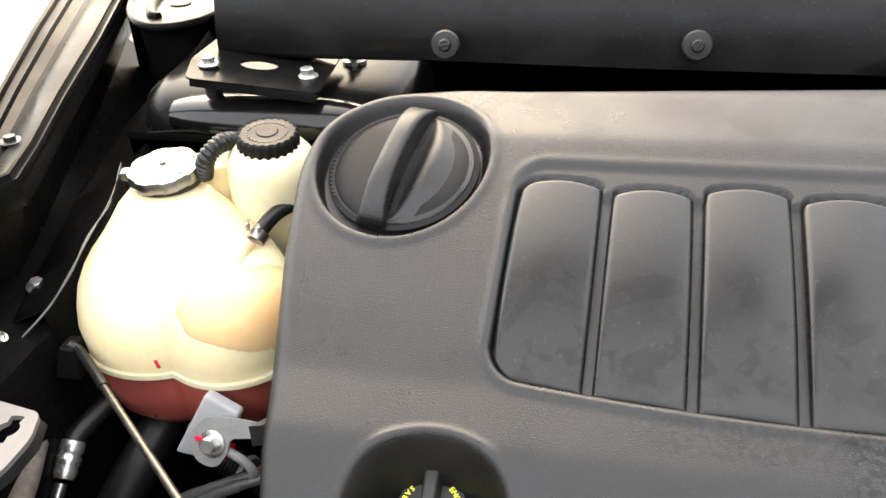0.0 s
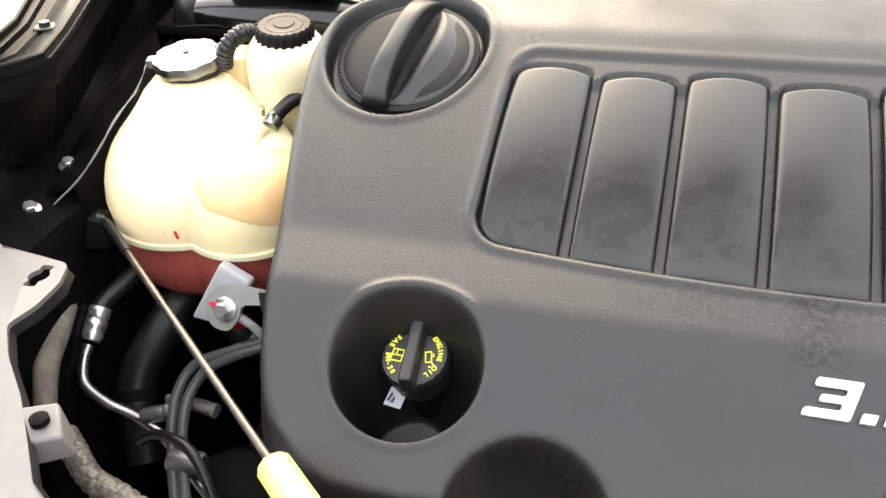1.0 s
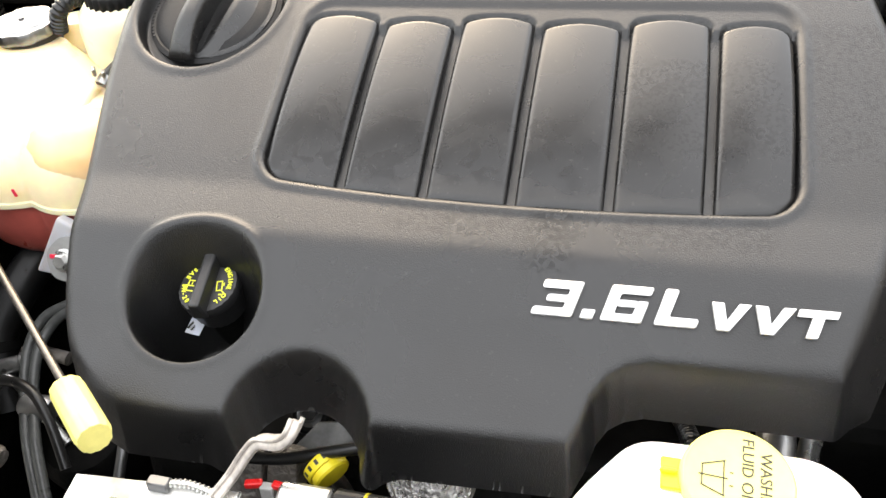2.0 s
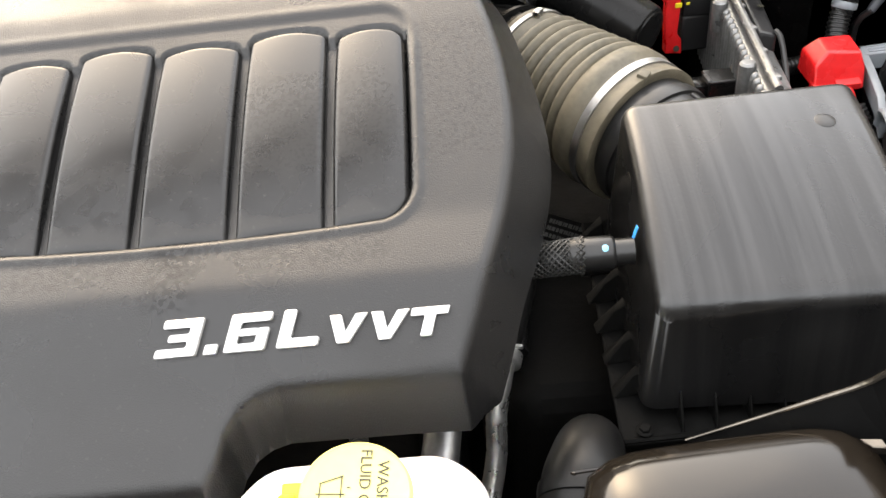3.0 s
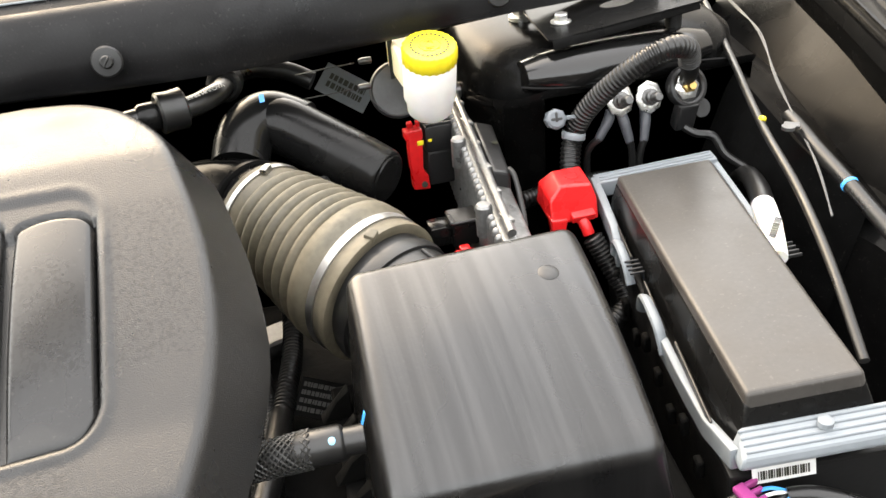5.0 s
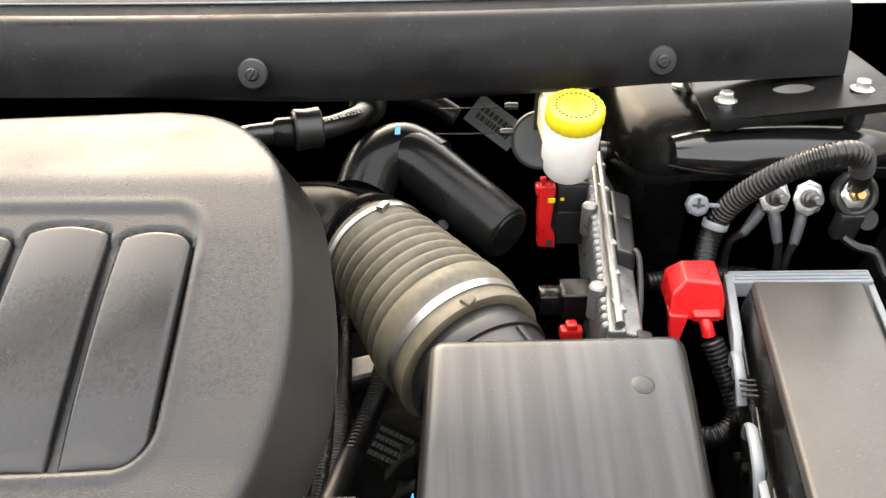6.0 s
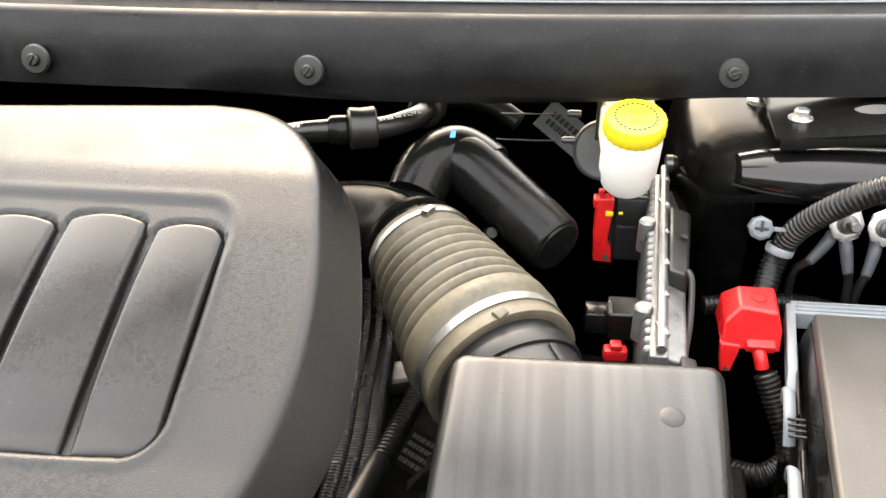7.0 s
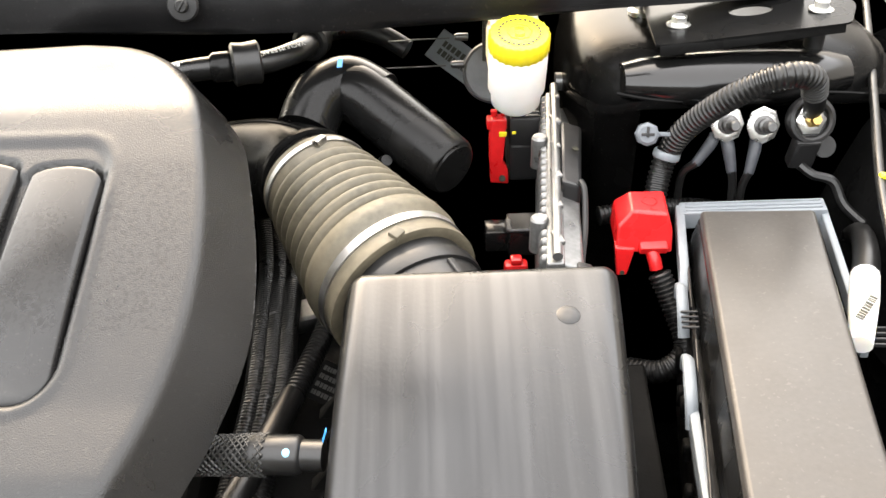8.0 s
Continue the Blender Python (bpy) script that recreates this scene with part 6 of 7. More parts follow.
part("arm", hexa([[(-0.172, 0.500, 1.030), (-0.160, 0.503, 1.030), (-0.160, 0.503, 1.052), (-0.172, 0.500, 1.052)], [(-0.135, 0.540, 1.030), (-0.13, 0.545, 1.030), (-0.13, 0.545, 1.050), (-0.135, 0.540, 1.050)]], 0.001, 1), M_BRKT, bk)
hexbolt("bolt", (-0.2075, 0.5025, 1.0265), (-0.05, -0.90, 0.42), 0.0072, 0.008, 0.0115, bk)
part("red_mark", box((0.007, 0.004, 0.0012), 0.0004, 1, bp @ pose(-0.008 * sx_, 0.004, 0.0035)), M_INKR, bk, smooth=False)
part("red_dot", box((0.006, 0.005, 0.0012), 0.0004, 1, aim((-0.229, 0.512, 1.020), (-0.1, -0.85, 0.5))), M_INKR, bk, smooth=False)
ps = thing("power_steering_reservoir", (-0.203, 0.70, 1.12), "cream plastic power steering reservoir with a black ribbed cap", "reservoir")
pm = aim((-0.201, 0.693, 1.214), (0.05, -0.10, 0.99))
part("bottle", lathe([(0.030, -0.11), (0.036, -0.095), (0.040, -0.070), (0.0405, -0.035), (0.038, -0.020), (0.030, -0.010), (0.023, -0.006)], pm, 40), M_CREAM, ps)
pcap = part("cap", lathe([(0.0255, -0.014), (0.0265, -0.012), (0.0265, 0.002), (0.0245, 0.0045), (0.0235, 0.0035), (0.010, 0.0035), (0.009, 0.0045), (0.002, 0.0045)], pm, 90, 22, 0.0014), M_DULL, ps, "black ribbed screw cap")
part("print", join(*[box((0.0022, 0.003, 0.0005), 0, 1, pm @ pose(0.0175 * math.cos(a), 0.0175 * math.sin(a), 0.0037, 0, 0, math.degrees(a))) for a in np.linspace(0, 2 * math.pi, 25)[:-1]]), M_PLAST, pcap, smooth=False)
solo("overflow_hose", tube([(-0.262, 0.680, 1.178), (-0.254, 0.676, 1.198), (-0.243, 0.690, 1.207), (-0.236, 0.712, 1.196), (-0.240, 0.722, 1.170), (-0.240, 0.718, 1.14)], 0.0075, 14, 8, True, 0.0012, 0.004), M_RUBBER, "black corrugated overflow hose beside the cap", "hose")
rh = thing("return_hose", (-0.19, 0.64, 1.15), "short black hose with a steel spring clamp", "hose")
part("hose", tube([(-0.2000, 0.630, 1.143), (-0.197, 0.638, 1.149), (-0.186, 0.664, 1.156), (-0.165, 0.70, 1.152)], 0.0068, 14), M_RUBBER, rh)
part("clamp", lathe([(0.0072, 0), (0.0084, 0.0005), (0.0084, 0.010), (0.0072, 0.0105)], aim((-0.2005, 0.630, 1.1425), (0.35, 0.80, 0.5)), 20), M_STEEL, rh, "bright spring clamp")
part("clamp_ear", join(box((0.004, 0.010, 0.008), 0.001, 1, pose(-0.206, 0.632, 1.157, 0, 0, 30)), box((0.004, 0.008, 0.006), 0.001, 1, pose(-0.194, 0.628, 1.157, 0, 0, 30))), M_STEEL, rh)
rod = thing("prop_rod", (-0.33, 0.545, 1.075), "slim steel bonnet prop rod with a pale yellow grip", "prop rod")
ra, rb = Vector((-0.333, 0.543, 1.076)), Vector((-0.071, 0.298, 1.083))
rd = (rb - ra).normalized()
part("rod", tube([ra, rb], 0.0030, 14), mat("tarnished_rod_steel", (0.13, 0.115, 0.10), 0.34, 0.85, grain=160, blotch=40, vary=0.3, bump=0.1), rod)
part("tip", tube([ra + Vector((-0.012, 0.004, 0.004)), ra, ra + rd * 0.06], 0.0042, 12), M_RUBBER, rod, "black coated rod end")
part("grip", lathe([(0.009, 0), (0.0112, 0.003), (0.0115, 0.055), (0.0105, 0.060), (0.006, 0.0605)], aim(rb, rd), 40, 12, 0.0005), M_PALEYEL, rod, "pale yellow ribbed grip")
solo("rod_mount", hexa([[(-0.36, 0.535, 1.05), (-0.335, 0.535, 1.05), (-0.335, 0.565, 1.05), (-0.36, 0.565, 1.05)], [(-0.352, 0.54, 1.082), (-0.338, 0.54, 1.080), (-0.338, 0.56, 1.080), (-0.352, 0.56, 1.082)]], 0.003), M_PAINT, "black painted mount of the prop rod", "mount")

# ---- wing side panel, front fascia with keyhole ----
fas = thing("front_fascia", (-0.36, 0.36, 1.10), "light grey satin front fascia panel with a keyhole", "fascia", kind="structure")
poly = rounded([(-0.75, 0.56), (-0.42, 0.485), (-0.357, 0.444), (-0.322, 0.434), (-0.283, 0.424), (-0.275, 0.400), (-0.276, 0.372), (-0.283, 0.350), (-0.262, 0.322), (-0.232, 0.292), (-0.207, 0.262), (-0.183, 0.233), (-0.140, 0.205), (-0.09, 0.190), (-0.09, 0.02), (-0.75, 0.02)], 0.006)
bm = bmesh.new()
zf = lambda x, y: 1.120 - 0.10 * max(0, -x - 0.30) - 0.05 * max(0, 0.34 - y)
ringv = [bm.verts.new((x, y, zf(x, y))) for x, y in poly]
kx, ky = -0.296, 0.406
holev = []
for a in np.linspace(0, 2 * math.pi, 33)[:-1]:
    r = 0.0080 if abs(math.sin(a)) < 0.90 else 0.0135
    holev.append(bm.verts.new((kx + r * math.cos(a), ky + r * math.sin(a), zf(kx, ky))))
ee = [bm.edges.new((L[i], L[(i + 1) % len(L)])) for L in (ringv, holev) for i in range(len(L))]
bmesh.ops.triangle_fill(bm, edges=ee, use_beauty=True)
bm.verts.index_update()
V, F = [tuple(v.co) for v in bm.verts], [tuple(v.index for v in f.verts) for f in bm.faces]
bm.free()
F = [f if (Vector(V[f[1]]) - Vector(V[f[0]])).cross(Vector(V[f[2]]) - Vector(V[f[0]])).z > 0 else f[::-1] for f in F]
part("panel", thick((V, F), 0.004), M_HEADL, fas, sharp=30)
edge = [(-0.357, 0.442), (-0.322, 0.432), (-0.285, 0.422), (-0.277, 0.400), (-0.278, 0.372), (-0.285, 0.350), (-0.264, 0.322), (-0.234, 0.292), (-0.209, 0.262), (-0.185, 0.233), (-0.142, 0.205), (-0.09, 0.188)]
part("inner_edge", thick(strip([[(x + 0.002, y, 1.116) for x, y in edge], [(x + 0.003, y + 0.003, 1.109) for x, y in edge]]), 0.002), M_PLAST, fas)
part("tab", hexa([[(-0.226, 0.280, 1.095), (-0.200, 0.290, 1.095), (-0.186, 0.270, 1.095), (-0.210, 0.256, 1.095)], [(-0.226, 0.282, 1.118), (-0.205, 0.292, 1.117), (-0.190, 0.270, 1.112), (-0.212, 0.258, 1.113)]], 0.002, 2), M_HEADL, fas)
part("screw", lathe([(0.006, 0), (0.006, 0.004), (0.003, 0.0055)], pose(-0.207, 0.275, 1.1155), 12), M_DARK, fas)
solo("fascia_trim", tube([(-0.30, 0.25, 1.114), (-0.25, 0.205, 1.113), (-0.20, 0.165, 1.111)], 0.003, 8), M_PLAST, "thin black trim line in the fascia", "trim", "structure")

# ---- pipes and hoses below the tank ----
ac = thing("air_conditioning_line", (-0.34, 0.50, 0.98), "aluminium air conditioning line with a crimped hose end", "pipe")
part("hose", tube([(-0.325, 0.60, 1.02), (-0.336, 0.565, 1.005), (-0.349, 0.535, 0.995), (-0.353, 0.524, 0.990)], 0.0095, 14), M_RUBBER, ac)
part("crimp", lathe([(0.0098, 0), (0.0115, 0.001), (0.0118, 0.010), (0.0105, 0.013), (0.0118, 0.016), (0.0118, 0.022), (0.0105, 0.025), (0.0115, 0.029), (0.0095, 0.036)], aim((-0.353, 0.525, 0.990), (-0.02, -0.80, -0.6)) @ Matrix.Scale(0.92, 4), 24), M_ZINC, ac, "crimped metal ferrule")
part("tube", tube([(-0.354, 0.495, 0.968), (-0.354, 0.482, 0.958), (-0.347, 0.467, 0.945), (-0.324, 0.460, 0.932), (-0.298, 0.459, 0.921), (-0.265, 0.450, 0.910), (-0.235, 0.430, 0.90), (-0.20, 0.41, 0.88)], 0.0058, 12), M_STEEL, ac, "bare metal tube")
part("valve", join(lathe([(0.006, 0), (0.008, 0.003), (0.008, 0.022), (0.006, 0.024), (0.010, 0.025), (0.010, 0.033), (0.006, 0.034)], aim((-0.290, 0.458, 0.922), (0.9, 0.35, 0.1)), 16)), M_SILVER, ac, "service port")
for dx, dy in ((0, 0), (0.0135, -0.006)):
    solo("coolant_pipe", tube([(-0.155, 0.520 + dy, 0.990), (-0.189 + 0.3 * dx, 0.508 + dy, 0.985), (-0.220 + 0.6 * dx, 0.501 + dy, 0.974), (-0.247 + dx, 0.496 + dy, 0.960), (-0.257 + dx, 0.477 + dy, 0.945), (-0.255 + dx, 0.455 + dy, 0.93), (-0.246 + dx, 0.430 + dy, 0.915), (-0.226 + dx, 0.392 + dy, 0.90), (-0.20 + dx, 0.35 + dy, 0.87)], 0.0050, 12), M_LINE, "dark grey painted metal coolant pipe", "pipe", group="coolant pipes")
solo("small_pipe", tube([(-0.198, 0.505, 1.018), (-0.184, 0.503, 1.010), (-0.178, 0.505, 0.995), (-0.190, 0.513, 0.978), (-0.21, 0.52, 0.96)], 0.0040, 10), M_PIPE, "thin grey metal pipe below the bracket", "pipe")
rhs = thing("radiator_hose", (-0.305, 0.54, 0.955), "thick black rubber radiator hose with a clamp band", "hose")
part("hose", tube([(-0.26, 0.66, 1.0), (-0.285, 0.60, 0.985), (-0.305, 0.54, 0.955), (-0.318, 0.50, 0.92), (-0.30, 0.46, 0.86)], 0.020, 20), M_DULL, rhs)
part("band", lathe([(0.0205, 0), (0.0215, 0.001), (0.0215, 0.010), (0.0205, 0.011)], aim((-0.318, 0.498, 0.917), (0.2, -0.55, -0.8)), 24), M_DARK, rhs, "dark clamp band")
part("print", bars(aim((-0.297, 0.563, 0.986), (0.25, -0.3, 0.9), 70), 1, 0.05, 0.004, 0.8, seed=15), M_BRAID, rhs, "faded print", smooth=False)
solo("ribbed_loom", tube([(-0.27, 0.60, 1.0), (-0.25, 0.567, 0.975), (-0.215, 0.545, 0.958), (-0.17, 0.53, 0.955), (-0.12, 0.52, 0.95)], 0.0135, 16, 8, True, 0.0012, 0.004), M_DULL, "thick black corrugated loom under the tank", "loom")
solo("loom_strap", lathe([(0.0152, 0), (0.0158, 0.001), (0.0158, 0.004), (0.0152, 0.005)], aim((-0.205, 0.541, 0.957), (0.9, -0.3, -0.1)), 18), M_GREY, "pale cable strap on the loom", "strap")
solo("white_sleeve", tube([(-0.276, 0.483, 0.925), (-0.25, 0.480, 0.927), (-0.222, 0.476, 0.925)], [0.004, 0.006, 0.007], 12), M_FOIL, "grubby pale cloth sleeve on a wire", "sleeve")
solo("taped_harness", tube([(-0.375, 0.52, 1.01), (-0.36, 0.47, 1.0), (-0.352, 0.435, 0.99), (-0.335, 0.40, 0.97)], [0.009, 0.010, 0.011, 0.009], 12), M_TAN, "grubby taped wiring harness behind the fascia", "harness")
solo("foil_harness", tube([(-0.312, 0.392, 0.965), (-0.290, 0.372, 0.968), (-0.262, 0.350, 0.968), (-0.230, 0.338, 0.966), (-0.19, 0.328, 0.955)], [0.008, 0.0095, 0.009, 0.0105, 0.009], 12, 10, True, 0.0014, 0.009), M_FOIL, "wrinkled foil-taped wiring harness", "harness")
solo("thin_hose", tube([(-0.27, 0.425, 0.93), (-0.245, 0.418, 0.95), (-0.21, 0.405, 0.955), (-0.185, 0.385, 0.94), (-0.165, 0.36, 0.91)], 0.0048, 10), M_RUBBER, "thin black hose beside the compressor", "hose")
comp = thing("compressor", (-0.19, 0.44, 0.85), "dark cast air conditioning compressor", "compressor")
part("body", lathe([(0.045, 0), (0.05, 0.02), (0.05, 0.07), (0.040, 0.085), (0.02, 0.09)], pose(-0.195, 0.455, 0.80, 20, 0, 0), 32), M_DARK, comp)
part("port", lathe([(0.010, 0), (0.012, 0.004), (0.012, 0.03), (0.009, 0.034)], aim((-0.245, 0.425, 0.91), (1, -0.1, 0.1)), 16), M_ALU, comp)
part("line", tube([(-0.16, 0.43, 0.90), (-0.145, 0.425, 0.91), (-0.138, 0.41, 0.90), (-0.14, 0.385, 0.87)], 0.005, 10), M_ALU, comp)
solo("red_connector", join(box((0.016, 0.010, 0.010), 0.002, 2, pose(-0.215, 0.535, 0.985, 0, 0, 20)), box((0.014, 0.014, 0.012), 0.002, 2, pose(-0.182, 0.53, 0.965))), M_RED, "dark red wiring plugs under the tank bracket", "connector")
hinge = thing("bonnet_bracket", (-0.44, 1.00, 1.20), "glossy black bonnet hinge bracket with a round hole", "bracket")
part("plate", slab(rounded([(-0.53, 1.14), (-0.505, 1.035), (-0.462, 0.958), (-0.425, 0.935), (-0.388, 0.950), (-0.372, 1.00), (-0.365, 1.14)], 0.022, 5), 0.004, pose(0, 0, 1.238)), M_PAINT, hinge, sharp=30)
part("hole", lathe([(0.013, 0), (0.013, 0.001)], pose(-0.432, 1.028, 1.2384), 20), M_INKK, hinge)
part("turned_edge", tube([(-0.53, 1.14, 1.236), (-0.503, 1.037, 1.236), (-0.462, 0.962, 1.236), (-0.425, 0.938, 1.235), (-0.390, 0.952, 1.235), (-0.373, 1.00, 1.235), (-0.366, 1.14, 1.235)], 0.005, 10), M_SHINE, hinge)
part("web", tube([(-0.49, 1.13, 1.239), (-0.468, 1.03, 1.240), (-0.445, 0.975, 1.239), (-0.432, 0.968, 1.238)], 0.006, 10), M_SHINE, hinge)
part("leg", hexa([[(-0.47, 0.99, 1.08), (-0.40, 0.98, 1.08), (-0.40, 1.13, 1.08), (-0.50, 1.13, 1.08)], [(-0.462, 0.968, 1.235), (-0.392, 0.958, 1.235), (-0.372, 1.13, 1.235), (-0.52, 1.13, 1.235)]], 0.01, 3), M_WING, hinge)


# ---- washer fluid tank ----
wash = thing("washer_tank", (0.355, 0.25, 0.95), "white plastic washer tank with a yellow snap cap", "washer tank")
top = [(0.303, 0.305), (0.412, 0.302), (0.433, 0.284), (0.442, 0.20), (0.440, 0.14), (0.25, 0.14), (0.258, 0.24), (0.272, 0.268)]
def ringed(k, z, dz=0.0):
    c = Vector((0.355, 0.215))
    return [(c.x + (x - c.x) * k, c.y + (y - c.y) * k, z + dz * (y - 0.25)) for x, y in rounded(top, 0.016, 5)]
part("tank", loft([ringed(0.96, 0.93), ringed(1.0, 0.95), ringed(1.02, 1.05), ringed(1.0, 1.066, 0.1), ringed(0.96, 1.074, 0.12), ringed(0.88, 1.078, 0.12), ringed(0.4, 1.080, 0.12)]), M_WHITE, wash, sharp=60)
wm = aim((0.360, 0.268, 1.090), (0.06, -0.22, 0.97), 0) @ pose(0, 0, 0, 0, 0, -17)
part("neck", lathe([(0.026, -0.03), (0.026, 0.0)], wm, 32), M_WHITE, wash)
wcap = part("cap", lathe([(0.028, -0.006), (0.0315, -0.005), (0.0322, 0.0), (0.0315, 0.003), (0.030, 0.0042), (0.0285, 0.0035), (0.004, 0.0035)], wm, 56), M_PALEYEL, wash, "bright yellow washer cap")
part("tab", join(box((0.012, 0.020, 0.004), 0.001, 1, wm @ pose(-0.036, 0, -0.002)), box((0.010, 0.003, 0.004), 0.001, 1, wm @ pose(-0.038, 0, 0.0015))), M_YELLOW, wcap)
part("tether", tube([wm @ Vector(p) for p in ((0.030, -0.004, -0.004), (0.040, -0.003, -0.004), (0.047, -0.006, -0.004), (0.048, -0.012, -0.004))], 0.002, 8), M_YELLOW, wcap)
part("print", join(text_geo("WASHER", 0.0092, wm @ pose(0.0145, 0.0005, 0.0037, 0, 0, -93), 0.0003), text_geo("FLUID ONLY", 0.0092, wm @ pose(0.0045, 0.0005, 0.0037, 0, 0, -93), 0.0003)), M_INKK, wcap, "dark embossed words", smooth=False)
sg = wm @ pose(-0.014, 0.0, 0.0038, 0, 0, -3)
part("wiper_sign", join(*[box((w, h, 0.0004), 0, 1, sg @ pose(x, y, 0, 0, 0, a)) for x, y, w, h, a in ((0, 0.0085, 0.014, 0.0007, 20), (0, -0.0085, 0.014, 0.0007, -20), (-0.006, 0, 0.0007, 0.0115, 0), (0.0058, 0, 0.0007, 0.021, 0), (0.0, 0, 0.016, 0.0006, 0), (0.010, 0.004, 0.002, 0.0006, 0), (0.010, -0.004, 0.002, 0.0006, 0))]), M_INKK, wcap, "dark wiper sign", smooth=False)

# ---- front of the engine below the cover ----
eng = thing("engine_block", (0.15, 0.50, 0.80), "near-black cast engine below the cover, shade put into its colour", "engine")
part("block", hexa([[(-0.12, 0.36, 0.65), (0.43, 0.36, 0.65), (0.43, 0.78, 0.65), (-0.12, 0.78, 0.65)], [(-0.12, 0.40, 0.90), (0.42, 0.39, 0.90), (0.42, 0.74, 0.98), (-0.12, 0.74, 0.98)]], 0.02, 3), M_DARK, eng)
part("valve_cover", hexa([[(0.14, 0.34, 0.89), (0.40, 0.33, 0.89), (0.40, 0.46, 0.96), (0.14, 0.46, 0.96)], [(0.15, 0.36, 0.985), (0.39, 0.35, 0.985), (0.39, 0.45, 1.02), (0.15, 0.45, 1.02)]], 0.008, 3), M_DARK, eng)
hexbolt("bolt", (0.038, 0.430, 0.930), (0.1, -0.55, 0.83), 0.0075, 0.007, 0.0115, eng, M_BRKT, "dull steel flange bolt")
part("boss", lathe([(0.018, -0.03), (0.017, -0.002), (0.015, 0)], aim((0.038, 0.430, 0.930), (0.1, -0.55, 0.83)), 28), M_DULL, eng, "black cast boss")
part("cast_bracket", hexa([[(0.024, 0.395, 0.905), (0.086, 0.412, 0.905), (0.086, 0.430, 0.922), (0.050, 0.424, 0.922)], [(0.024, 0.389, 0.918), (0.086, 0.406, 0.918), (0.086, 0.424, 0.936), (0.050, 0.418, 0.936)]], 0.002, 2), M_SILVER, eng, "grey cast aluminium bracket")
for x, y, z, w, a in ((0.012, 0.352, 0.945, 0.030, 8), (0.047, 0.350, 0.950, 0.026, -6), (0.075, 0.360, 0.940, 0.020, 14)):
    part("casting_lug", box((w, 0.026, 0.040), 0.004, 2, pose(x, y, z, -20, 4, a)), M_FOIL, eng, "rough grimy grey casting")
# bare metal drawn black: the shade under the cover is in its colour
part("plate", box((0.08, 0.05, 0.003), 0.001, 1, pose(0.20, 0.345, 0.975, 42, 0, 6)), M_DARK, eng, "dark heat plate, shade put into its colour")
part("wire", tube([(0.021, 0.335, 0.982), (0.053, 0.335, 0.985), (0.086, 0.335, 0.996), (0.124, 0.335, 1.009)], 0.0046, 10), M_RUBBER, eng)
dip = thing("oil_dipstick", (0.13, 0.345, 0.86), "bright yellow oil dipstick handle", "dipstick")
dm = aim((0.0875, 0.3345, 0.982), (0.72, -0.60, -0.30))
part("ring", lathe([(0.006, -0.006), (0.0160, -0.006), (0.0168, -0.005), (0.0168, 0.0015), (0.0160, 0.0025), (0.0140, 0.0026)], dm, 36), M_YELLOW, dip)
part("collar", lathe([(0.0140, 0.0025), (0.0150, 0.0030), (0.0150, 0.0080), (0.0135, 0.0095), (0.004, 0.0100)], dm, 36), M_YELLOW, dip)
part("print", join(*[box((0.0005, 0.0026, 0.0040), 0, 1, dm @ pose(0.0168 * math.cos(a), 0.0168 * math.sin(a), -0.002, 0, 0, math.degrees(a))) for a in np.linspace(0, 5.9, 15)]), M_INKK, dip, smooth=False)
part("tube", tube([dm @ Vector((0, 0, -0.004)), (0.095, 0.345, 0.94), (0.105, 0.355, 0.86)], 0.006, 10), M_STEEL, dip)
hk = thing("latch_lever", (0.08, 0.27, 1.04), "bent bare metal bonnet latch lever on a bright strip", "lever")
M_LEVER = mat("bare_lever_steel", (0.42, 0.385, 0.35), 0.42, 0.35, grain=150, blotch=60, vary=0.4, bump=0.5, depth=0.001)
run = [Vector(p) for p in ((0.1015, 0.2765, 1.0965), (0.0985, 0.2700, 1.0905), (0.0930, 0.2690, 1.0850), (0.0850, 0.2715, 1.0800), (0.0735, 0.2745, 1.0755), (0.0650, 0.2715, 1.0660), (0.0560, 0.2630, 1.0535), (0.0470, 0.2520, 1.0450))]
part("lever", tube(run, [0.0056, 0.0054, 0.0060, 0.0058, 0.0054, 0.0052, 0.0052, 0.0052], 14, 8, True, 0, 0.004, 0.6), M_LEVER, hk)
for dx in (-0.0034, 0.0034):
    part("rib", tube([p + Vector((dx, 0.3 * dx, 0.0024)) for p in run], 0.0017, 8, 8), M_LEVER, hk, "rolled edge of the lever")
part("plate", box((0.115, 0.022, 0.003), 0.001, 1, pose(0.004, 0.2475, 1.0435, 6)), M_ZINC, hk, "bright metal strip")
part("stop", box((0.015, 0.008, 0.008), 0.001, 1, pose(0.008, 0.2545, 1.049, 0, 0, -4)), M_BRKT, hk)
part("spring", tube([(0.014, 0.2560, 1.049), (0.028, 0.2565, 1.049), (0.045, 0.2540, 1.046)], 0.0022, 8, 8, True, 0.0009, 0.003), M_ZINC, hk)
solo("front_hose", tube([(0.02, 0.275, 0.945), (0.09, 0.285, 0.95), (0.15, 0.285, 0.945), (0.22, 0.29, 0.96), (0.28, 0.30, 0.96)], 0.012, 12), M_RUBBER, "black hose across the front of the engine", "hose")
mj = thing("metal_joint", (0.09, 0.292, 0.99), "bright metal pipe joint with a black sleeve and a yellow line", "joint")
part("barrel", lathe([(0.010, 0), (0.0115, 0.002), (0.0115, 0.036), (0.010, 0.038)], aim((0.068, 0.2935, 0.996), (1, -0.06, -0.02)), 22), M_ZINC, mj)
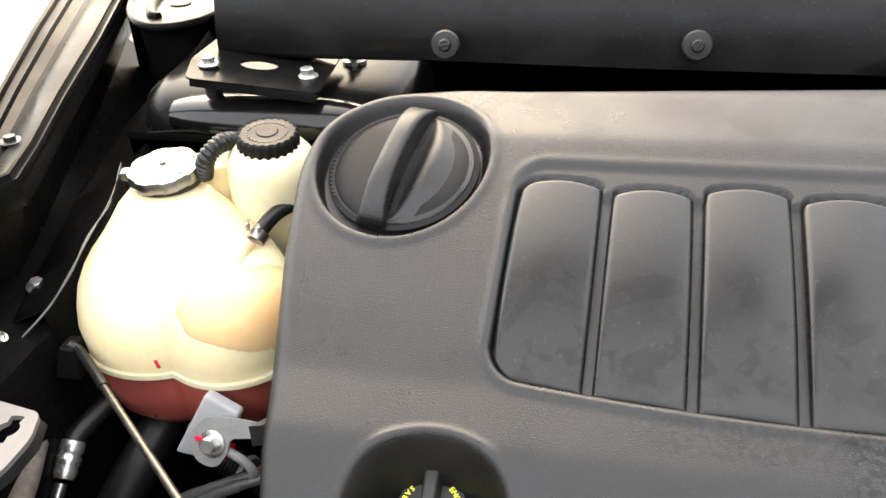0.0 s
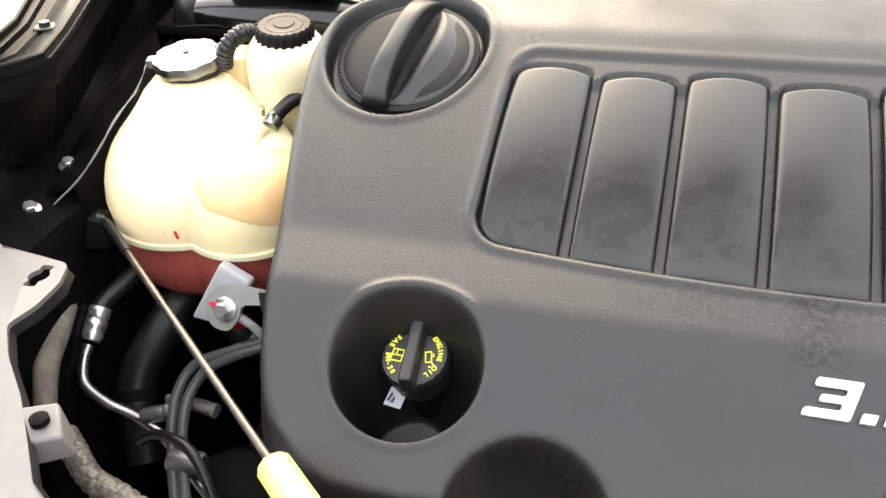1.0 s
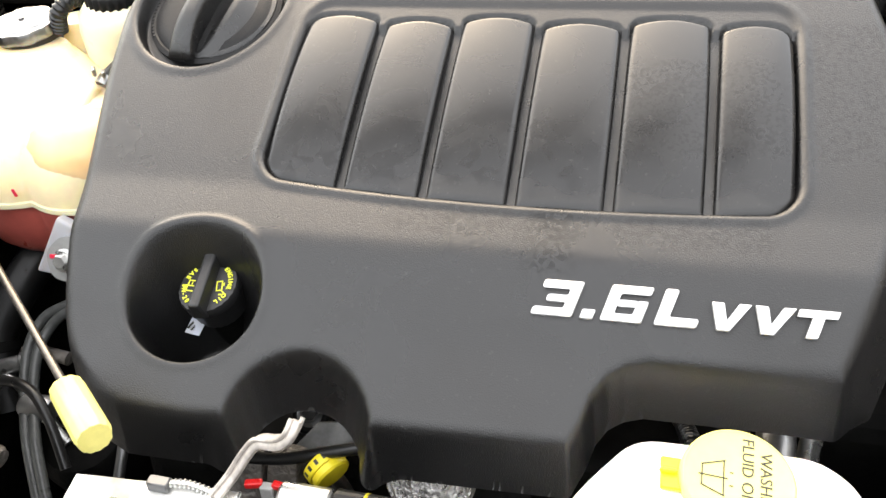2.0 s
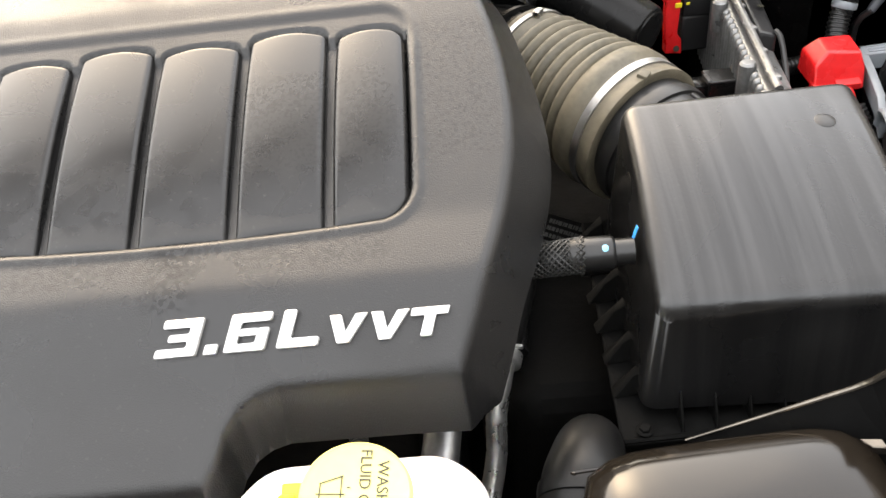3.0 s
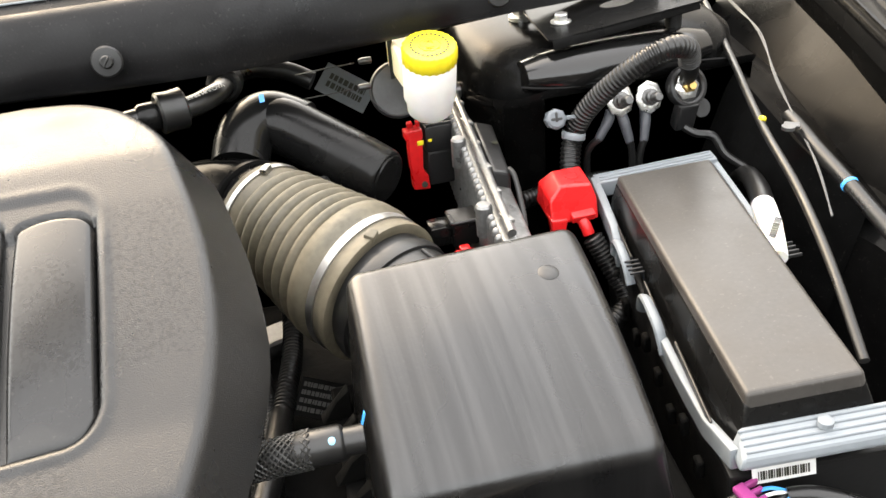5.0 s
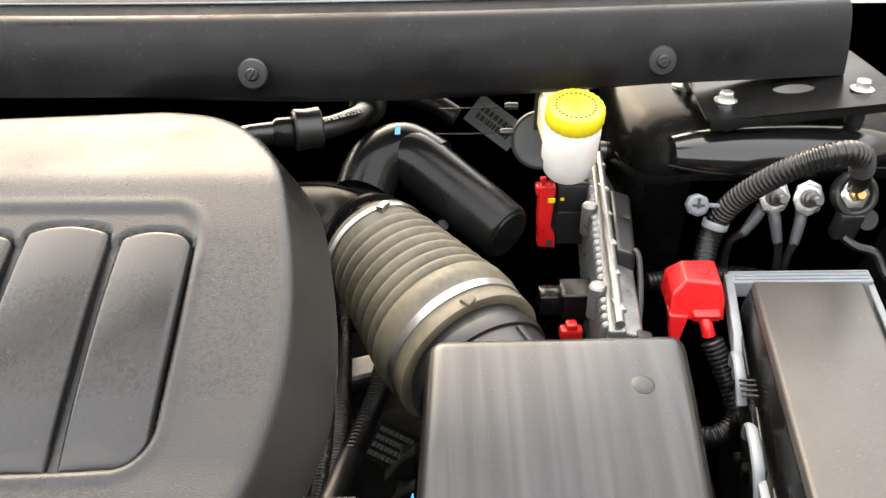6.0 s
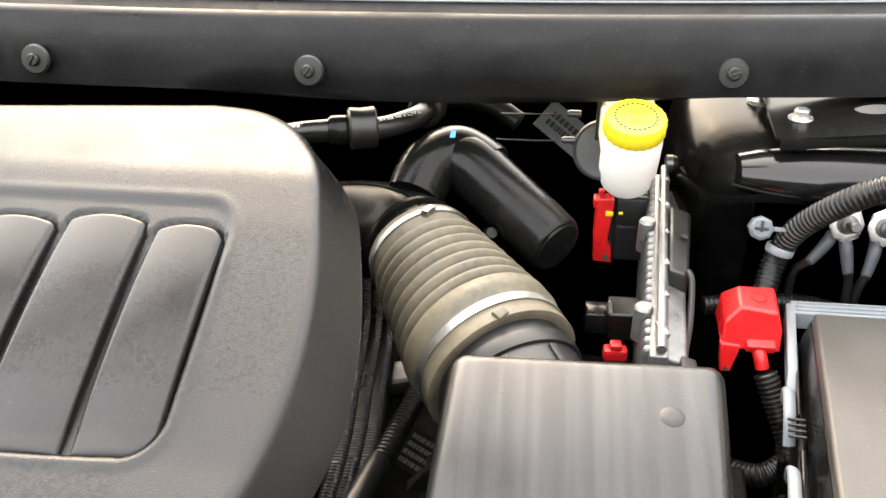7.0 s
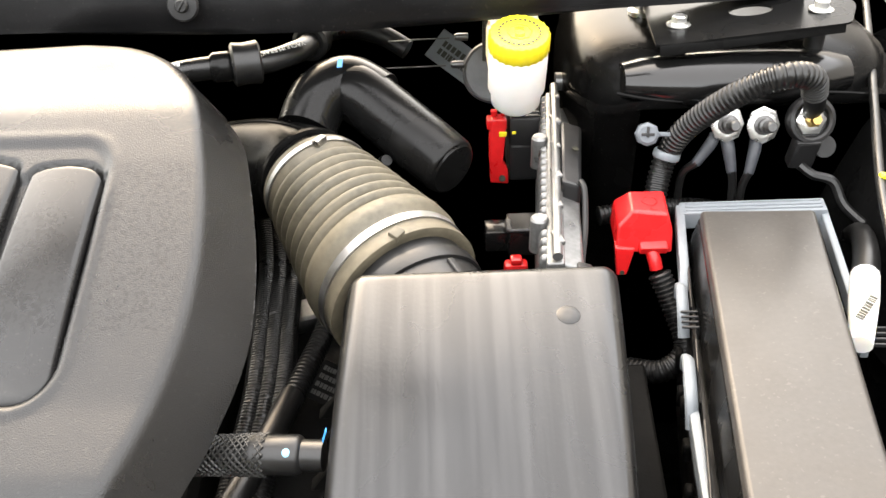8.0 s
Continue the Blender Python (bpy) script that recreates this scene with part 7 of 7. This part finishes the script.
part("sleeve", lathe([(0.0105, 0), (0.0125, 0.002), (0.0125, 0.042), (0.0105, 0.044)], aim((0.107, 0.2912, 0.995), (1, -0.06, -0.02)), 22), M_PLAST, mj, "black sleeve")
part("yellow_line", lathe([(0.0126, 0), (0.0128, 0.0003), (0.0128, 0.0022), (0.0126, 0.0025)], aim((0.129, 0.2899, 0.9946), (1, -0.06, -0.02)), 22), M_YELLOW, mj)
rp = thing("red_plug", (0.058, 0.298, 1.0), "small red wiring plug on a grey stem", "plug")
for dx, a in ((-0.010, 12), (0.010, -10)):
    part("wing", box((0.013, 0.006, 0.005), 0.0015, 2, pose(0.0575 + dx, 0.2975, 1.002, 0, 0, a)), M_RED, rp)
part("stem", box((0.010, 0.007, 0.03), 0.0015, 2, pose(0.0575, 0.2965, 0.988)), M_PIPE, rp, "grey stem")
foil = []
for k in range(9):
    t = k / 8
    foil.append((0.150 + 0.045 * t, 0.318 - 0.006 * t, 0.990 + 0.014 * math.sin(3 * t)))
solo("foil_wrap", tube(foil, [0.014, 0.017, 0.015, 0.018, 0.015, 0.017, 0.014, 0.016, 0.013], 14, 6, True, 0.0016, 0.006), mat("crumpled_foil", (0.40, 0.39, 0.38), 0.28, 0.8, grain=260, blotch=90, vary=0.5, bump=1.0, depth=0.005), "crumpled silver foil wrap round a hose", "foil wrap")
solo("outlet_pipe", tube([(0.41, 0.42, 1.0), (0.408, 0.375, 1.015), (0.400, 0.335, 1.0), (0.392, 0.30, 0.97)], 0.0135, 16), M_ALU, "pale metal outlet pipe beside the cover", "pipe")
solo("coil_hose", tube([(0.345, 0.40, 1.0), (0.35, 0.35, 1.02), (0.352, 0.315, 1.0)], 0.006, 10, 8, True, 0.0012, 0.0035), M_RUBBER, "thin ribbed black conduit", "conduit")
duct = thing("intake_duct", (0.51, 0.33, 1.02), "satin black rounded intake duct ahead of the filter box", "duct")
part("elbow", tube([(0.515, 0.372, 0.990), (0.508, 0.350, 1.008), (0.499, 0.322, 1.010), (0.492, 0.29, 0.998), (0.485, 0.25, 0.98)], [0.016, 0.024, 0.029, 0.030, 0.028], 26), M_DULL, duct)
part("collar", lathe([(0.027, 0), (0.0315, 0.001), (0.032, 0.006), (0.0315, 0.011), (0.027, 0.012)], aim((0.4985, 0.318, 1.009), (-0.2, -0.95, -0.3)), 36), M_DULL, duct)
sn = thing("air_snorkel", (0.60, 0.245, 1.02), "glossy dark moulded air snorkel across the front", "snorkel")
rows = []
for k in range(15):
    t = k / 14
    w = 0.047 * (1 - abs(2 * t - 1) ** 6) ** 0.5 + 0.002
    c = Vector((0.478 + 0.185 * t, 0.244 + 0.006 * t, 1.050))
    rows.append([c + Vector((0, w * math.copysign(abs(math.cos(a)) ** 0.7, math.cos(a)), 0.9 * w * math.copysign(abs(math.sin(a)) ** 0.8, math.sin(a)))) for a in np.linspace(0, 2 * math.pi, 29)[:-1]])
part("body", loft(rows), M_SNORKEL, sn, sharp=60)
part("mould_seam", tube([(0.486, 0.289, 1.062), (0.50, 0.2905, 1.062), (0.64, 0.2955, 1.062), (0.655, 0.294, 1.062)], 0.0013, 6), M_SNORKEL, sn)
part("spigot", lathe([(0.030, 0), (0.032, 0.002), (0.032, 0.02), (0.029, 0.024)], aim((0.482, 0.245, 1.045), (-1, 0.1, -0.2)), 28), M_DULL, sn, "black spigot")
lb = thing("headlamp_bracket", (0.69, 0.27, 1.08), "glossy black pressed steel bracket with stamped marks", "bracket")
BZ = lambda x, y: 1.124 + 0.30 * (x - 0.685) + 0.30 * (y - 0.28)
pl = [(0.669, 0.281), (0.695, 0.2795), (0.7045, 0.2790), (0.7040, 0.255), (0.6975, 0.187), (0.659, 0.190), (0.6650, 0.238)]


def rim_line(k, dz):
    c = Vector((0.683, 0.236))
    return [(x, y, BZ(x, y) + dz) for x, y in (((c.x + (x - c.x) * k), (c.y + (y - c.y) * k)) for x, y in rounded(pl, 0.011))]


part("plate", loft([rim_line(1.0, -0.004), rim_line(1.0, 0.001), rim_line(0.93, 0.0015), rim_line(0.88, -0.006), rim_line(0.60, -0.007)]), M_PAINT, lb, sharp=50)
part("rim", tube(rim_line(0.985, 0.0005) + rim_line(0.985, 0.0005)[:1], 0.0030, 10, 1, False), M_RIM, lb, "rolled rim, gloss highlight put into its pale metal")
part("inner_rim", tube(rim_line(0.70, -0.0062) + rim_line(0.70, -0.0062)[:1], 0.0012, 8, 1, False), M_RIM, lb)
sx, sz = Vector((0.10, 1.0, 0.33)).normalized(), Vector((-0.30, -0.30, 1.0)).normalized()
sx = (sx - sz * sx.dot(sz)).normalized()
stamp = Matrix((sx, sz.cross(sx), sz)).transposed().to_4x4()
stamp.translation = (0.686, 0.246, BZ(0.686, 0.246) - 0.0050)
part("stamp", bars(stamp, 3, 0.026, 0.015, 0.34, seed=7), M_INKG, lb, "unreadable grey stamp", smooth=False)
part("emblem", tube([stamp @ Vector((-0.020 + 0.0048 * math.cos(a), 0.0048 * math.sin(a), 0.0003)) for a in np.linspace(0, 2 * math.pi, 6)], 0.0004, 5, 1), M_INKG, lb, "grey outlined maker's shape", smooth=False)
# horn-shaped arm: a thin folded sheet that widens towards the plate
arm = []
for k in range(13):
    t = k / 12
    a, b, c = Vector((0.5626, 0.3204, 1.043)), Vector((0.6515, 0.293, 1.108)), Vector((0.6605, 0.2850, 1.128))
    top_ = a.lerp(b, t / 0.8) if t < 0.8 else b.lerp(c, (t - 0.8) / 0.2)
    drop_ = 0.004 + 0.034 * t ** 1.5
    arm.append([top_, top_ + Vector((0.003, -0.001, 0.0005)), top_ + Vector((0.006 + 0.012 * t, -0.006 - 0.016 * t, -drop_)), top_ + Vector((0.002 + 0.012 * t, -0.003 - 0.016 * t, -drop_))])
part("arm", hexa(arm, 0.0008, 1, 50), M_PAINT, lb, "glossy black horn-shaped arm", sharp=60)
part("arm_edge", tube([r[0] for r in arm], [0.0009, 0.0014, 0.0020], 8, 1), M_RIM, lb, "arm edge, gloss highlight put into its pale metal")
# pale sliver drawn where a highlight lies beside the arm
part("wing", hexa([[(0.622, 0.301, 1.056), (0.627, 0.294, 1.056), (0.627, 0.294, 1.059), (0.622, 0.301, 1.060)], [(0.664, 0.300, 1.060), (0.668, 0.280, 1.060), (0.668, 0.280, 1.066), (0.664, 0.300, 1.068)]], 0.001, 2), M_RIM, lb)
part("side_flange", hexa([[(0.664, 0.284, 1.080), (0.670, 0.284, 1.080), (0.669, 0.284, 1.124), (0.666, 0.284, 1.124)], [(0.658, 0.192, 1.060), (0.664, 0.192, 1.060), (0.663, 0.192, 1.088), (0.660, 0.192, 1.088)]], 0.0008, 1), M_PAINT, lb)
solo("side_panel_front", hexa([[(0.80, 0.20, 0.90), (1.05, 0.20, 0.90), (1.05, 0.36, 0.90), (0.86, 0.33, 0.90)], [(0.80, 0.20, 1.00), (1.05, 0.20, 1.02), (1.05, 0.36, 1.02), (0.86, 0.33, 1.0)]], 0.01), M_PLAST, "black plastic panel ahead of the fuse box", "panel", "structure")
# out of view; both added to keep ground light off the engine's front faces
solo("front_bumper", hexa([[(-0.70, -0.12, 0.25), (1.36, -0.12, 0.25), (1.36, 0.14, 0.25), (-0.70, 0.14, 0.25)], [(-0.62, 0.02, 0.93), (1.28, 0.02, 0.93), (1.28, 0.15, 0.93), (-0.62, 0.15, 0.93)]], 0.03, 3), M_PAINT, "unseen black painted front bumper below the bay, added to block ground light", "bumper", "structure")
solo("grille_top_cover", hexa([[(-0.085, -0.22, 0.90), (1.20, -0.22, 0.90), (1.20, 0.125, 0.90), (-0.085, 0.125, 0.90)], [(-0.085, -0.20, 1.035), (1.20, -0.20, 1.035), (1.20, 0.120, 1.055), (-0.085, 0.120, 1.055)]], 0.012, 3), M_DULL, "unseen black cover over the radiator and grille, added to block ground reflections", "cover", "structure")
# unseen walls added ahead of and beside the car to shape light and reflections
solo("added_front_wall", box((14, 0.3, 2.0), 0.01, 1, pose(0.3, -1.75, 1.0)), mat("grey_wall", (0.035, 0.035, 0.035), 0.8, grain=6, blotch=0.8, bump=0.3), "plain unseen dark wall, added ahead of the car to block low light", "wall", "structure")
solo("added_side_wall", box((0.3, 16, 4.2), 0.01, 1, pose(4.6, 3.8, 2.1)), mat("side_wall_grey", (0.40, 0.40, 0.40), 0.8, grain=6, blotch=0.8, bump=0.3), "plain unseen grey wall, added beside the car to shape its reflections", "wall", "structure")

# unseen beam, added so the panels below reflect a dark band
sky_blocker = thing("sky_blocker_beam", (-2.82, 0.64, 0), "unseen dark beam on two posts, added above the car to darken reflections", "beam", kind="structure")
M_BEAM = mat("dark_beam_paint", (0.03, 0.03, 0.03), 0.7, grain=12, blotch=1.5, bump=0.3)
part("beam", box((6.6, 0.24, 0.30), 0.02, 2, pose(-2.82, 0.64, 2.70)), M_BEAM, sky_blocker)
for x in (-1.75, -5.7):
    part("post", box((0.12, 0.12, 2.55), 0.01, 2, pose(x, 0.64, 1.275)), M_BEAM, sky_blocker)
